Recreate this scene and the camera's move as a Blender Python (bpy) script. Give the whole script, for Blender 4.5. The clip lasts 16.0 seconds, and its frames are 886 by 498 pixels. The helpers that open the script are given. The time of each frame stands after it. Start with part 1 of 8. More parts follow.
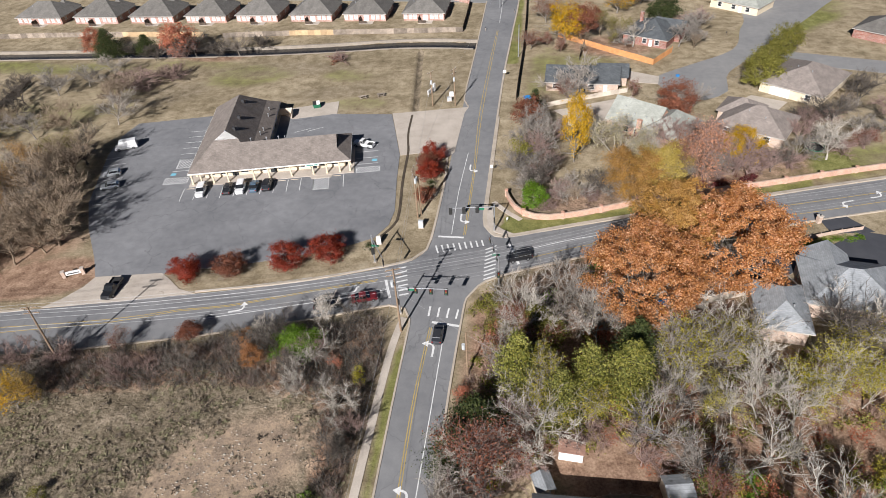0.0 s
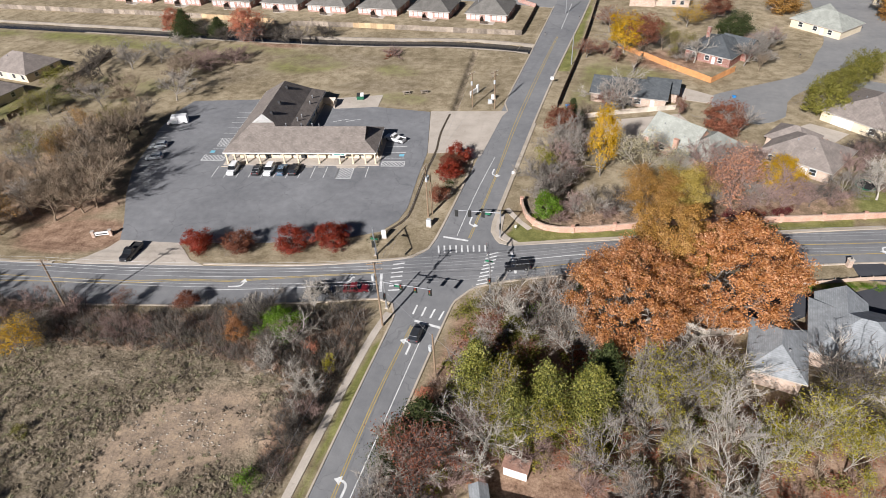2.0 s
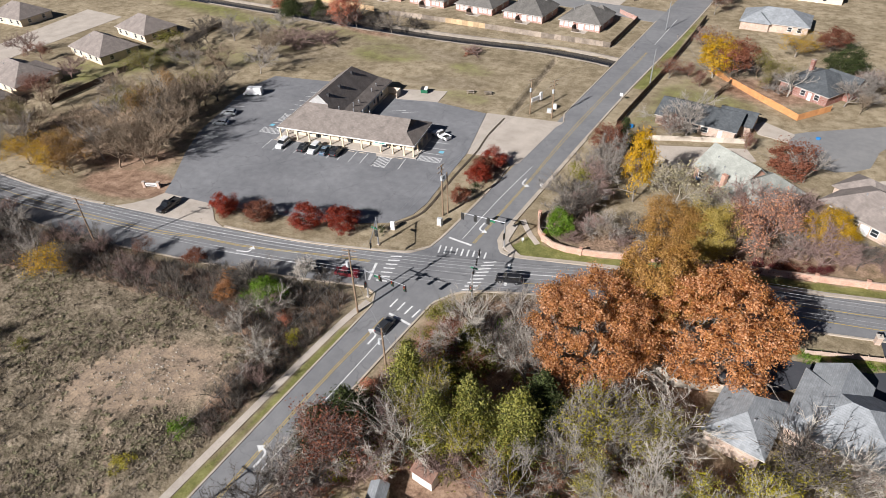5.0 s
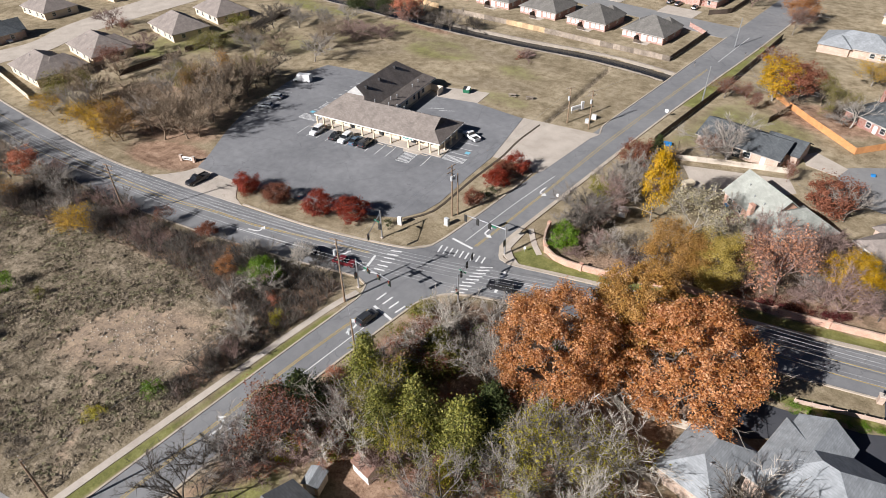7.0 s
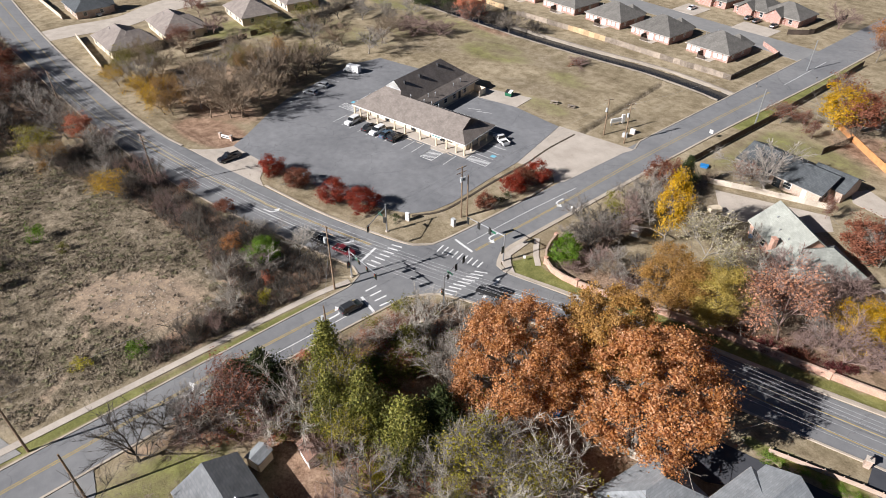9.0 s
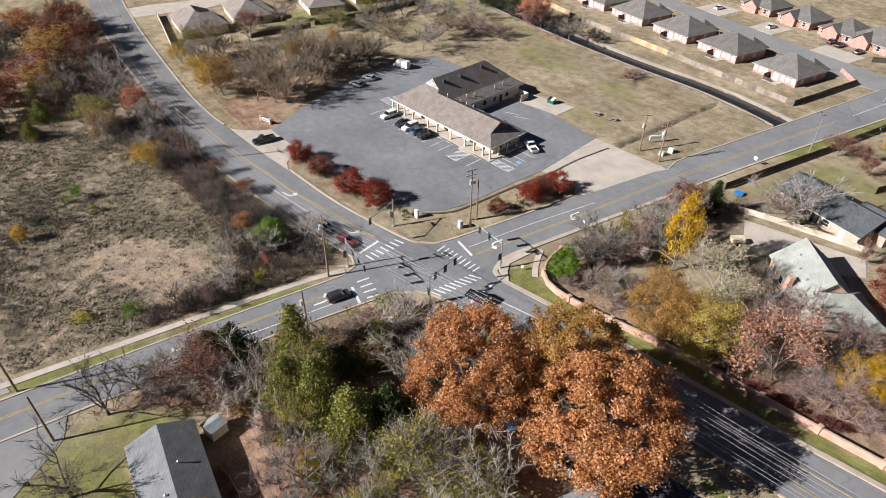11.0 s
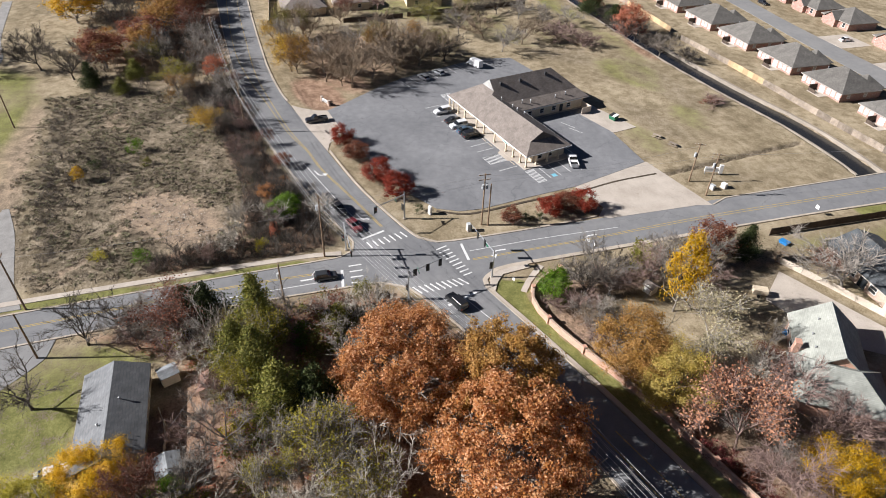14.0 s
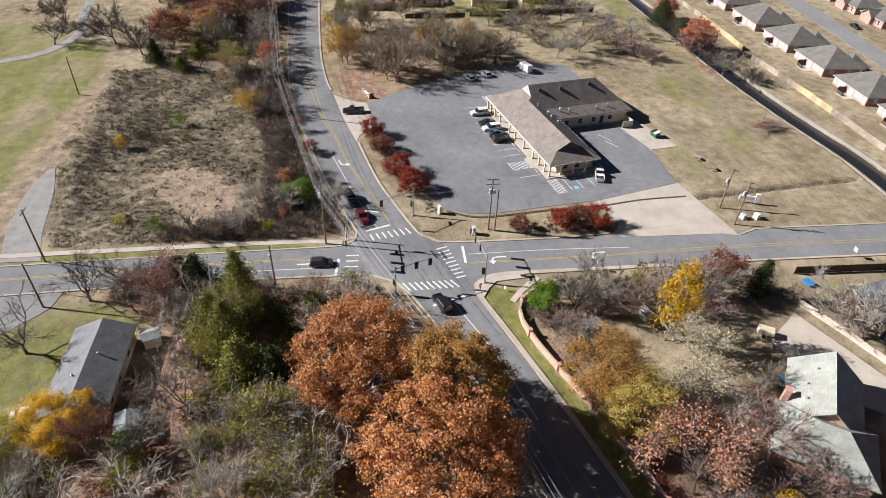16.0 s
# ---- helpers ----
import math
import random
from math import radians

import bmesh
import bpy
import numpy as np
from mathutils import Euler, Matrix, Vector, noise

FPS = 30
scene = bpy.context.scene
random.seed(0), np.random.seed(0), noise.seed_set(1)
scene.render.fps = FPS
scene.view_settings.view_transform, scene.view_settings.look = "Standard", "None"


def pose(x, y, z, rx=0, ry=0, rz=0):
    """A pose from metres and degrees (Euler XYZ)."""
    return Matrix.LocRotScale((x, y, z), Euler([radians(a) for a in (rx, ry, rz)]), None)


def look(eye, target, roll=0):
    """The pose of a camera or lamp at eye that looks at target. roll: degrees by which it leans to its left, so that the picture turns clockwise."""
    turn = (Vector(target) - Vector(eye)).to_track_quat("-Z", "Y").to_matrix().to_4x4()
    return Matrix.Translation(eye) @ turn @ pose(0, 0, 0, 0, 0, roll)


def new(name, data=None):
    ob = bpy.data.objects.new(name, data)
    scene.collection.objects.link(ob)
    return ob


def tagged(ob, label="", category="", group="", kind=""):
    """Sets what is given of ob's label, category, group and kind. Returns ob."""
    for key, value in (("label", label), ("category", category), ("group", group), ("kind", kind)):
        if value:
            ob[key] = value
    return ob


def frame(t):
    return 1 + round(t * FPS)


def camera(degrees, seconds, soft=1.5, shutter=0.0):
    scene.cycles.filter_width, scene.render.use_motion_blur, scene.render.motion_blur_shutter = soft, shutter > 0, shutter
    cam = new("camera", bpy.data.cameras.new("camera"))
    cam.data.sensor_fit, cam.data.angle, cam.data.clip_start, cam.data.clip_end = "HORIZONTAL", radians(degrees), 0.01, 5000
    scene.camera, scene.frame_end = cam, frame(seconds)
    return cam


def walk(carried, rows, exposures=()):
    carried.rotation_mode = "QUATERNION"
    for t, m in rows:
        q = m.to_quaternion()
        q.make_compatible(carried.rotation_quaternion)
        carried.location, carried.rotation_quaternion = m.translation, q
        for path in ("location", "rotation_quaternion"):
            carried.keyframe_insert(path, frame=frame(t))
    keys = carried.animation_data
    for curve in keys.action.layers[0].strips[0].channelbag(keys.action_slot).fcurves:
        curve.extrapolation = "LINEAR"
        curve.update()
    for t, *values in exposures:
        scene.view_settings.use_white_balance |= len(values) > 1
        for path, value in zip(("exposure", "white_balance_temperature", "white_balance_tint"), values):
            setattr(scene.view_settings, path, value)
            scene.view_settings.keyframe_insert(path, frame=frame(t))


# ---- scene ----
cam = camera(70.9, 16.0, 0.9)
METRES, EYE, TILT, LEAN, TURN = 118.6, 76.0, 0.0, 0.0, 9.7
ROWS = [
    (0.0, 0.0, 0.0, 0.0, -2.42, -38.68, 3.03),
    (0.5, 0.0315, -0.0002, -0.0015, -0.02, -38.56, 2.91),
    (1.0, 0.0626, 0.0007, -0.003, 2.38, -38.44, 2.78),
    (1.5, 0.0938, 0.0032, -0.0042, 4.77, -38.34, 2.63),
    (2.0, 0.1248, 0.0067, -0.0053, 7.15, -38.24, 2.49),
    (2.5, 0.1558, 0.0117, -0.0065, 9.54, -38.16, 2.33),
    (3.0, 0.1867, 0.0179, -0.0075, 11.92, -38.08, 2.18),
    (3.5, 0.2173, 0.0253, -0.0084, 14.29, -38.0, 2.03),
    (4.0, 0.2475, 0.0341, -0.0092, 16.66, -37.94, 1.88),
    (6.5, 0.3905, 0.095, -0.0124, 28.41, -37.74, 0.97),
    (7.0, 0.4173, 0.1106, -0.0123, 30.76, -37.73, 0.79),
    (7.5, 0.4436, 0.1273, -0.0123, 33.11, -37.73, 0.6),
    (8.0, 0.4693, 0.1452, -0.0124, 35.46, -37.73, 0.43),
    (8.5, 0.4942, 0.164, -0.0125, 37.81, -37.72, 0.24),
    (9.0, 0.5183, 0.1839, -0.0126, 40.17, -37.73, 0.05),
    (11.5, 0.6252, 0.2965, -0.012, 51.93, -37.82, -0.85),
    (12.0, 0.6437, 0.3214, -0.0118, 54.25, -37.89, -1.02),
    (12.5, 0.6611, 0.3472, -0.0113, 56.59, -37.92, -1.18),
    (13.0, 0.6774, 0.374, -0.0107, 58.94, -37.99, -1.35),
    (13.5, 0.6926, 0.4014, -0.0103, 61.29, -38.05, -1.52),
    (14.0, 0.7065, 0.4295, -0.0096, 63.6, -38.11, -1.63),
    (14.5, 0.7194, 0.4583, -0.0093, 65.96, -38.17, -1.78),
    (15.0, 0.7313, 0.4874, -0.0087, 68.33, -38.23, -1.93),
    (15.5, 0.7417, 0.5172, -0.0079, 70.73, -38.3, -2.11),
    (16.0, 0.751, 0.547, -0.0072, 73.09, -38.39, -2.27),
]
walk(cam, [(t, pose(0, 0, EYE, TILT, LEAN, TURN) @ pose(METRES * x, METRES * y, METRES * z, 90 + pitch, roll, yaw)) for t, x, y, z, yaw, pitch, roll in ROWS], [(0.0, 0.68), (8.0, 0.79), (16.0, 0.93)])

# ---- world and sun ----
SUN_EL, SUN_AZ = 30.5, (0.236, 0.97)          # shadows fall along SUN_AZ
world = bpy.data.worlds.new("sky")
scene.world = world
world.use_nodes = True
wn = world.node_tree.nodes
sky = wn.new("ShaderNodeTexSky")
sky.sky_type, sky.sun_disc = "NISHITA", False
sky.sun_elevation = radians(SUN_EL)
sky.sun_rotation = math.atan2(-SUN_AZ[0], -SUN_AZ[1])
sky.air_density, sky.dust_density = 0.2, 0.05
world.node_tree.links.new(sky.outputs[0], wn["Background"].inputs["Color"])
wn["Background"].inputs["Strength"].default_value = 0.05
sun_data = bpy.data.lights.new("sun", "SUN")
sun_data.energy, sun_data.angle, sun_data.color = 5.0, radians(0.53), (1.0, 0.97, 0.975)
sun = new("sun", sun_data)
k = math.tan(radians(SUN_EL))
sun.matrix_world = look((-SUN_AZ[0] * 100, -SUN_AZ[1] * 100, 100 * k), (0, 0, 0))


# ---- materials ----
def ramp_node(nt, stops):
    r = nt.nodes.new("ShaderNodeValToRGB")
    e = r.color_ramp.elements
    while len(e) < len(stops):
        e.new(0.5)
    for el, (p, c) in zip(e, stops):
        el.position, el.color = p, (*c, 1)
    return r


def noise_node(nt, vec, scale, detail=4, rough=0.6):
    n = nt.nodes.new("ShaderNodeTexNoise")
    n.inputs["Scale"].default_value, n.inputs["Detail"].default_value, n.inputs["Roughness"].default_value = scale, detail, rough
    nt.links.new(vec, n.inputs["Vector"])
    return n.outputs["Fac"]


def mix_node(nt, fac, a, b, mode="MIX"):
    m = nt.nodes.new("ShaderNodeMix")
    m.data_type, m.blend_type = "RGBA", mode
    for sock, val in ((m.inputs[0], fac), (m.inputs[6], a), (m.inputs[7], b)):
        if isinstance(val, (int, float)):
            sock.default_value = val
        elif isinstance(val, tuple):
            sock.default_value = (*val, 1)
        else:
            nt.links.new(val, sock)
    return m.outputs[2]


def math_node(nt, op, a, b=0.0, clamp=False):
    m = nt.nodes.new("ShaderNodeMath")
    m.operation, m.use_clamp = op, clamp
    for sock, val in zip(m.inputs, (a, b)):
        if isinstance(val, (int, float)):
            sock.default_value = val
        else:
            nt.links.new(val, sock)
    return m.outputs[0]


def start_mat(name, rough=0.9, metal=0.0, spec=0.3):
    m = bpy.data.materials.new(name)
    m.use_nodes = True
    nt = m.node_tree
    b = nt.nodes["Principled BSDF"]
    b.inputs["Roughness"].default_value, b.inputs["Metallic"].default_value = rough, metal
    b.inputs["Specular IOR Level"].default_value = spec
    return m, nt, b


def put_bump(nt, b, height, strength, dist):
    n = nt.nodes.new("ShaderNodeBump")
    n.inputs["Strength"].default_value, n.inputs["Distance"].default_value = strength, dist
    nt.links.new(height, n.inputs["Height"])
    nt.links.new(n.outputs[0], b.inputs["Normal"])


def surface(name, dark, light, fine=6.0, coarse=0.4, rough=0.9, bump=0.2, dist=0.02, world_space=True, vary=0.0, metal=0.0, spec=0.3, stain=None, stain_at=0.62):
    """A worn surface: two noises blend dark to light, with an optional stain colour and a tint for each object."""
    m, nt, b = start_mat(name, rough, metal, spec)
    if world_space:
        vec = nt.nodes.new("ShaderNodeNewGeometry").outputs["Position"]
    else:
        vec = nt.nodes.new("ShaderNodeTexCoord").outputs["Object"]
    f, c = noise_node(nt, vec, fine, 5, 0.65), noise_node(nt, vec, coarse, 4, 0.55)
    both = math_node(nt, "ADD", math_node(nt, "MULTIPLY", f, 0.5), math_node(nt, "MULTIPLY", c, 0.5))
    r = ramp_node(nt, [(0.34, dark), (0.66, light)])
    nt.links.new(both, r.inputs[0])
    col = r.outputs[0]
    if stain:
        s = ramp_node(nt, [(stain_at, (0, 0, 0)), (stain_at + 0.12, (0.75, 0.75, 0.75))])
        nt.links.new(noise_node(nt, vec, coarse * 2.3, 5, 0.7), s.inputs[0])
        col = mix_node(nt, s.outputs[0], col, stain)
    if vary:
        info = nt.nodes.new("ShaderNodeObjectInfo").outputs["Random"]
        hsv = nt.nodes.new("ShaderNodeHueSaturation")
        nt.links.new(col, hsv.inputs["Color"])
        nt.links.new(math_node(nt, "ADD", math_node(nt, "MULTIPLY", info, 2 * vary), 1 - vary), hsv.inputs["Value"])
        col = hsv.outputs[0]
    nt.links.new(col, b.inputs["Base Color"])
    if bump:
        put_bump(nt, b, f, bump, dist)
    return m


def leaf_mat(name, cols, trans=0.25):
    """Leaves: each one its own colour out of the given ones, a little light passes through."""
    m, nt, b = start_mat(name, 0.75, 0, 0.2)
    isl = nt.nodes.new("ShaderNodeNewGeometry").outputs["Random Per Island"]
    r = ramp_node(nt, [(i / max(1, len(cols) - 1), c) for i, c in enumerate(cols)])
    nt.links.new(isl, r.inputs[0])
    info = nt.nodes.new("ShaderNodeObjectInfo").outputs["Random"]
    hsv = nt.nodes.new("ShaderNodeHueSaturation")
    nt.links.new(r.outputs[0], hsv.inputs["Color"])
    clump = noise_node(nt, nt.nodes.new("ShaderNodeNewGeometry").outputs["Position"], 0.55, 3, 0.6)
    spread = math_node(nt, "MULTIPLY", math_node(nt, "SUBTRACT", clump, 0.5), 1.3)
    nt.links.new(math_node(nt, "ADD", math_node(nt, "ADD", math_node(nt, "MULTIPLY", info, 0.3), 0.85), spread), hsv.inputs["Value"])
    nt.links.new(math_node(nt, "SUBTRACT", 1.04, math_node(nt, "MULTIPLY", spread, 0.35)), hsv.inputs["Saturation"])
    nt.links.new(hsv.outputs[0], b.inputs["Base Color"])
    t = nt.nodes.new("ShaderNodeBsdfTranslucent")
    nt.links.new(hsv.outputs[0], t.inputs["Color"])
    mx = nt.nodes.new("ShaderNodeMixShader")
    mx.inputs[0].default_value = trans
    nt.links.new(b.outputs[0], mx.inputs[1])
    nt.links.new(t.outputs[0], mx.inputs[2])
    nt.links.new(mx.outputs[0], nt.nodes["Material Output"].inputs["Surface"])
    return m


def ground_mat():
    """Dry grass; the cover layer brings in green grass, leaf litter and bare earth, each with ragged edges."""
    m, nt, b = start_mat("ground_cover", 0.95, 0, 0.1)
    vec = nt.nodes.new("ShaderNodeNewGeometry").outputs["Position"]
    fine, mid, big = noise_node(nt, vec, 2.6, 6, 0.75), noise_node(nt, vec, 0.35, 5, 0.65), noise_node(nt, vec, 0.06, 4, 0.6)
    tone = math_node(nt, "ADD", math_node(nt, "MULTIPLY", fine, 0.45), math_node(nt, "MULTIPLY", mid, 0.55))

    def layer(stops):
        r = ramp_node(nt, stops)
        nt.links.new(tone, r.inputs[0])
        return r.outputs[0]
    dry = layer([(0.34, (0.14, 0.105, 0.062)), (0.47, (0.29, 0.235, 0.152)), (0.64, (0.47, 0.395, 0.28))])
    dull = layer([(0.34, (0.095, 0.076, 0.045)), (0.49, (0.205, 0.163, 0.102)), (0.66, (0.34, 0.28, 0.185))])
    big_r = ramp_node(nt, [(0.42, (0, 0, 0)), (0.58, (1, 1, 1))])
    nt.links.new(big, big_r.inputs[0])
    col = mix_node(nt, math_node(nt, "MULTIPLY", big_r.outputs[0], 0.75), dry, dull)
    green = layer([(0.32, (0.08, 0.085, 0.025)), (0.5, (0.175, 0.175, 0.06)), (0.68, (0.31, 0.30, 0.12))])
    litter = layer([(0.34, (0.075, 0.045, 0.03)), (0.47, (0.23, 0.145, 0.098)), (0.62, (0.43, 0.30, 0.21))])
    earth = layer([(0.36, (0.065, 0.052, 0.034)), (0.48, (0.165, 0.134, 0.092)), (0.60, (0.32, 0.262, 0.19))])
    clay = layer([(0.36, (0.165, 0.13, 0.1)), (0.47, (0.27, 0.205, 0.15)), (0.62, (0.44, 0.33, 0.225))])
    att = nt.nodes.new("ShaderNodeAttribute")
    att.attribute_name = "cover"
    sep = nt.nodes.new("ShaderNodeSeparateColor")
    nt.links.new(att.outputs["Color"], sep.inputs[0])
    rag = math_node(nt, "ADD", math_node(nt, "MULTIPLY", mid, 0.7), math_node(nt, "MULTIPLY", fine, 0.5))
    for chan, c in ((2, earth), (0, green), (1, litter)):
        x = math_node(nt, "MULTIPLY", math_node(nt, "SUBTRACT", math_node(nt, "ADD", sep.outputs[chan], math_node(nt, "MULTIPLY", rag, 0.9)), 0.8), 2.6, True)
        col = mix_node(nt, x, col, c)
    bare = math_node(nt, "MULTIPLY", math_node(nt, "SUBTRACT", math_node(nt, "ADD", att.outputs["Alpha"], math_node(nt, "MULTIPLY", rag, 0.9)), 0.8), 2.2, True)
    col = mix_node(nt, bare, col, clay)
    nt.links.new(col, b.inputs["Base Color"])
    hummock = math_node(nt, "MULTIPLY", math_node(nt, "MULTIPLY", noise_node(nt, vec, 1.1, 3, 0.6), sep.outputs[2]), math_node(nt, "SUBTRACT", 1.0, bare))
    put_bump(nt, b, math_node(nt, "ADD", fine, math_node(nt, "MULTIPLY", hummock, 4.0)), 0.8, 0.13)
    return m


def asphalt_mat(name, dark, light, crack=True):
    m, nt, b = start_mat(name, 0.88, 0, 0.25)
    vec = nt.nodes.new("ShaderNodeNewGeometry").outputs["Position"]
    fine, mid, big = noise_node(nt, vec, 9, 4, 0.7), noise_node(nt, vec, 0.5, 5, 0.6), noise_node(nt, vec, 0.08, 4, 0.5)
    tone = math_node(nt, "ADD", math_node(nt, "ADD", math_node(nt, "MULTIPLY", fine, 0.25), math_node(nt, "MULTIPLY", mid, 0.35)), math_node(nt, "MULTIPLY", big, 0.4))
    r = ramp_node(nt, [(0.36, dark), (0.64, light)])
    nt.links.new(tone, r.inputs[0])
    col = r.outputs[0]
    if crack:
        v = nt.nodes.new("ShaderNodeTexVoronoi")
        v.feature = "DISTANCE_TO_EDGE"
        v.inputs["Scale"].default_value = 0.09
        warp = nt.nodes.new("ShaderNodeVectorMath")
        warp.operation = "MULTIPLY_ADD"
        nz = nt.nodes.new("ShaderNodeTexNoise")
        nz.inputs["Scale"].default_value = 0.5
        nt.links.new(vec, nz.inputs["Vector"])
        nt.links.new(nz.outputs["Color"], warp.inputs[0])
        warp.inputs[1].default_value = (3, 3, 0)
        nt.links.new(vec, warp.inputs[2])
        nt.links.new(warp.outputs[0], v.inputs["Vector"])
        cr = ramp_node(nt, [(0.002, (0.55, 0.55, 0.55)), (0.007, (0, 0, 0))])
        nt.links.new(v.outputs[0], cr.inputs[0])
        col = mix_node(nt, math_node(nt, "MULTIPLY", cr.outputs[0], mid), col, (0.03, 0.03, 0.032))
    nt.links.new(col, b.inputs["Base Color"])
    put_bump(nt, b, fine, 0.25, 0.01)
    return m


def pattern_mat(name, c1, c2, mortar, width, height, gap=0.012, rough=0.85, vary=0.0):
    """Brickwork or shingles too small to pick apart, at true size, on upright or sloping faces."""
    m, nt, b = start_mat(name, rough, 0, 0.25)
    vec = nt.nodes.new("ShaderNodeTexCoord").outputs["Object"]
    sep = nt.nodes.new("ShaderNodeSeparateXYZ")
    nt.links.new(vec, sep.inputs[0])
    com = nt.nodes.new("ShaderNodeCombineXYZ")
    nt.links.new(math_node(nt, "ADD", sep.outputs[0], sep.outputs[1]), com.inputs[0])
    nt.links.new(sep.outputs[2], com.inputs[1])
    br = nt.nodes.new("ShaderNodeTexBrick")
    for key, val in (("Color1", (*c1, 1)), ("Color2", (*c2, 1)), ("Mortar", (*mortar, 1)), ("Scale", 1.0), ("Mortar Size", gap), ("Brick Width", width), ("Row Height", height)):
        br.inputs[key].default_value = val
    nt.links.new(com.outputs[0], br.inputs["Vector"])
    n = noise_node(nt, vec, 0.5, 5, 0.65)
    r = ramp_node(nt, [(0.3, (0.75, 0.75, 0.75)), (0.7, (1.15, 1.15, 1.15))])
    nt.links.new(n, r.inputs[0])
    col = mix_node(nt, 1.0, br.outputs[0], r.outputs[0], "MULTIPLY")
    if vary:
        info = nt.nodes.new("ShaderNodeObjectInfo").outputs["Random"]
        hsv = nt.nodes.new("ShaderNodeHueSaturation")
        nt.links.new(col, hsv.inputs["Color"])
        nt.links.new(math_node(nt, "ADD", math_node(nt, "MULTIPLY", info, 2 * vary), 1 - vary), hsv.inputs["Value"])
        col = hsv.outputs[0]
    nt.links.new(col, b.inputs["Base Color"])
    put_bump(nt, b, br.outputs[1], 0.3, 0.01)
    return m


def paint(name, col, rough=0.3, metal=0.0, coat=0.6, spec=0.5):
    m, nt, b = start_mat(name, rough, metal, spec)
    vec = nt.nodes.new("ShaderNodeTexCoord").outputs["Object"]
    n = noise_node(nt, vec, 3, 4, 0.6)
    c2 = tuple(min(1, v * 0.8 + 0.012) for v in col)
    nt.links.new(mix_node(nt, n, col, c2), b.inputs["Base Color"])
    b.inputs["Coat Weight"].default_value = coat
    b.inputs["Coat Roughness"].default_value = 0.08
    return m


M_GROUND = ground_mat()
M_ROAD = asphalt_mat("road_asphalt", (0.155, 0.157, 0.163), (0.24, 0.24, 0.239))
M_LOT = asphalt_mat("lot_asphalt", (0.142, 0.145, 0.152), (0.24, 0.242, 0.248))
M_STREET = asphalt_mat("pale_street", (0.19, 0.19, 0.19), (0.27, 0.265, 0.255), False)
M_DARKDRIVE = asphalt_mat("sealed_drive", (0.045, 0.047, 0.055), (0.07, 0.072, 0.08), False)
M_CONC = surface("concrete", (0.36, 0.31, 0.26), (0.54, 0.48, 0.41), 5, 0.25, 0.9, 0.15, stain=(0.25, 0.21, 0.17))
M_CREEKCONC = surface("creek_concrete", (0.2, 0.172, 0.14), (0.37, 0.32, 0.26), 5, 0.25, 0.9, 0.15)
M_KERB = surface("kerb_concrete", (0.34, 0.29, 0.23), (0.52, 0.45, 0.37), 6, 0.4, 0.9, 0.15)
M_WHITE = surface("white_road_paint", (0.48, 0.48, 0.47), (0.82, 0.82, 0.8), 8, 1.2, 0.7, 0.1, stain=(0.2, 0.2, 0.2), stain_at=0.66)
M_YELLOW = surface("yellow_road_paint", (0.33, 0.245, 0.085), (0.50, 0.365, 0.12), 8, 0.8, 0.7, 0.1, stain=(0.18, 0.18, 0.17), stain_at=0.54)
M_BLUEMARK = surface("blue_road_paint", (0.12, 0.38, 0.5), (0.25, 0.55, 0.66), 8, 1.2, 0.7, 0.1)
M_GRAVEL = surface("gravel", (0.2, 0.19, 0.18), (0.34, 0.33, 0.31), 7, 0.5, 0.95, 0.5, 0.04)
M_DRAIN = surface("drain_silt", (0.03, 0.024, 0.018), (0.11, 0.085, 0.06), 4, 0.6, 0.95, 0.5, 0.04)
M_WATER = paint("creek_water", (0.012, 0.012, 0.012), 0.25, 0, 0.0)
M_BARK = surface("grey_bark", (0.14, 0.122, 0.104), (0.33, 0.295, 0.255), 5, 1.0, 0.95, 0.4, world_space=False, vary=0.22)
M_BARKMID = surface("brown_grey_twigs", (0.09, 0.075, 0.06), (0.22, 0.19, 0.16), 5, 1.0, 0.95, 0.4, world_space=False, vary=0.22)
M_BARKPALE = surface("pale_bark", (0.25, 0.22, 0.185), (0.47, 0.43, 0.37), 4, 0.7, 0.9, 0.3, world_space=False, vary=0.12)
M_BARKWARM = surface("tan_bark", (0.155, 0.115, 0.078), (0.335, 0.26, 0.185), 5, 1.0, 0.95, 0.4, world_space=False, vary=0.2)
M_BARKDARK = surface("dark_bark", (0.05, 0.042, 0.036), (0.13, 0.11, 0.09), 5, 1.0, 0.95, 0.4, world_space=False, vary=0.2)
M_BARKPINK = surface("reddish_twigs", (0.14, 0.095, 0.08), (0.31, 0.215, 0.185), 5, 1.0, 0.95, 0.3, world_space=False, vary=0.2)
L_ORANGE = leaf_mat("rust_oak_leaves", [(0.21, 0.09, 0.038), (0.39, 0.175, 0.068), (0.53, 0.27, 0.12), (0.32, 0.13, 0.055), (0.62, 0.38, 0.22), (0.50, 0.25, 0.095)], 0.42)
L_OCHRE = leaf_mat("ochre_oak_leaves", [(0.19, 0.10, 0.034), (0.35, 0.19, 0.063), (0.46, 0.28, 0.10), (0.28, 0.17, 0.052)], 0.35)
L_RED = leaf_mat("crimson_leaves", [(0.11, 0.018, 0.012), (0.20, 0.03, 0.02), (0.30, 0.06, 0.035), (0.16, 0.045, 0.025)])
L_BROWNRED = leaf_mat("russet_leaves", [(0.11, 0.04, 0.025), (0.20, 0.075, 0.045), (0.28, 0.12, 0.075), (0.14, 0.06, 0.04)])
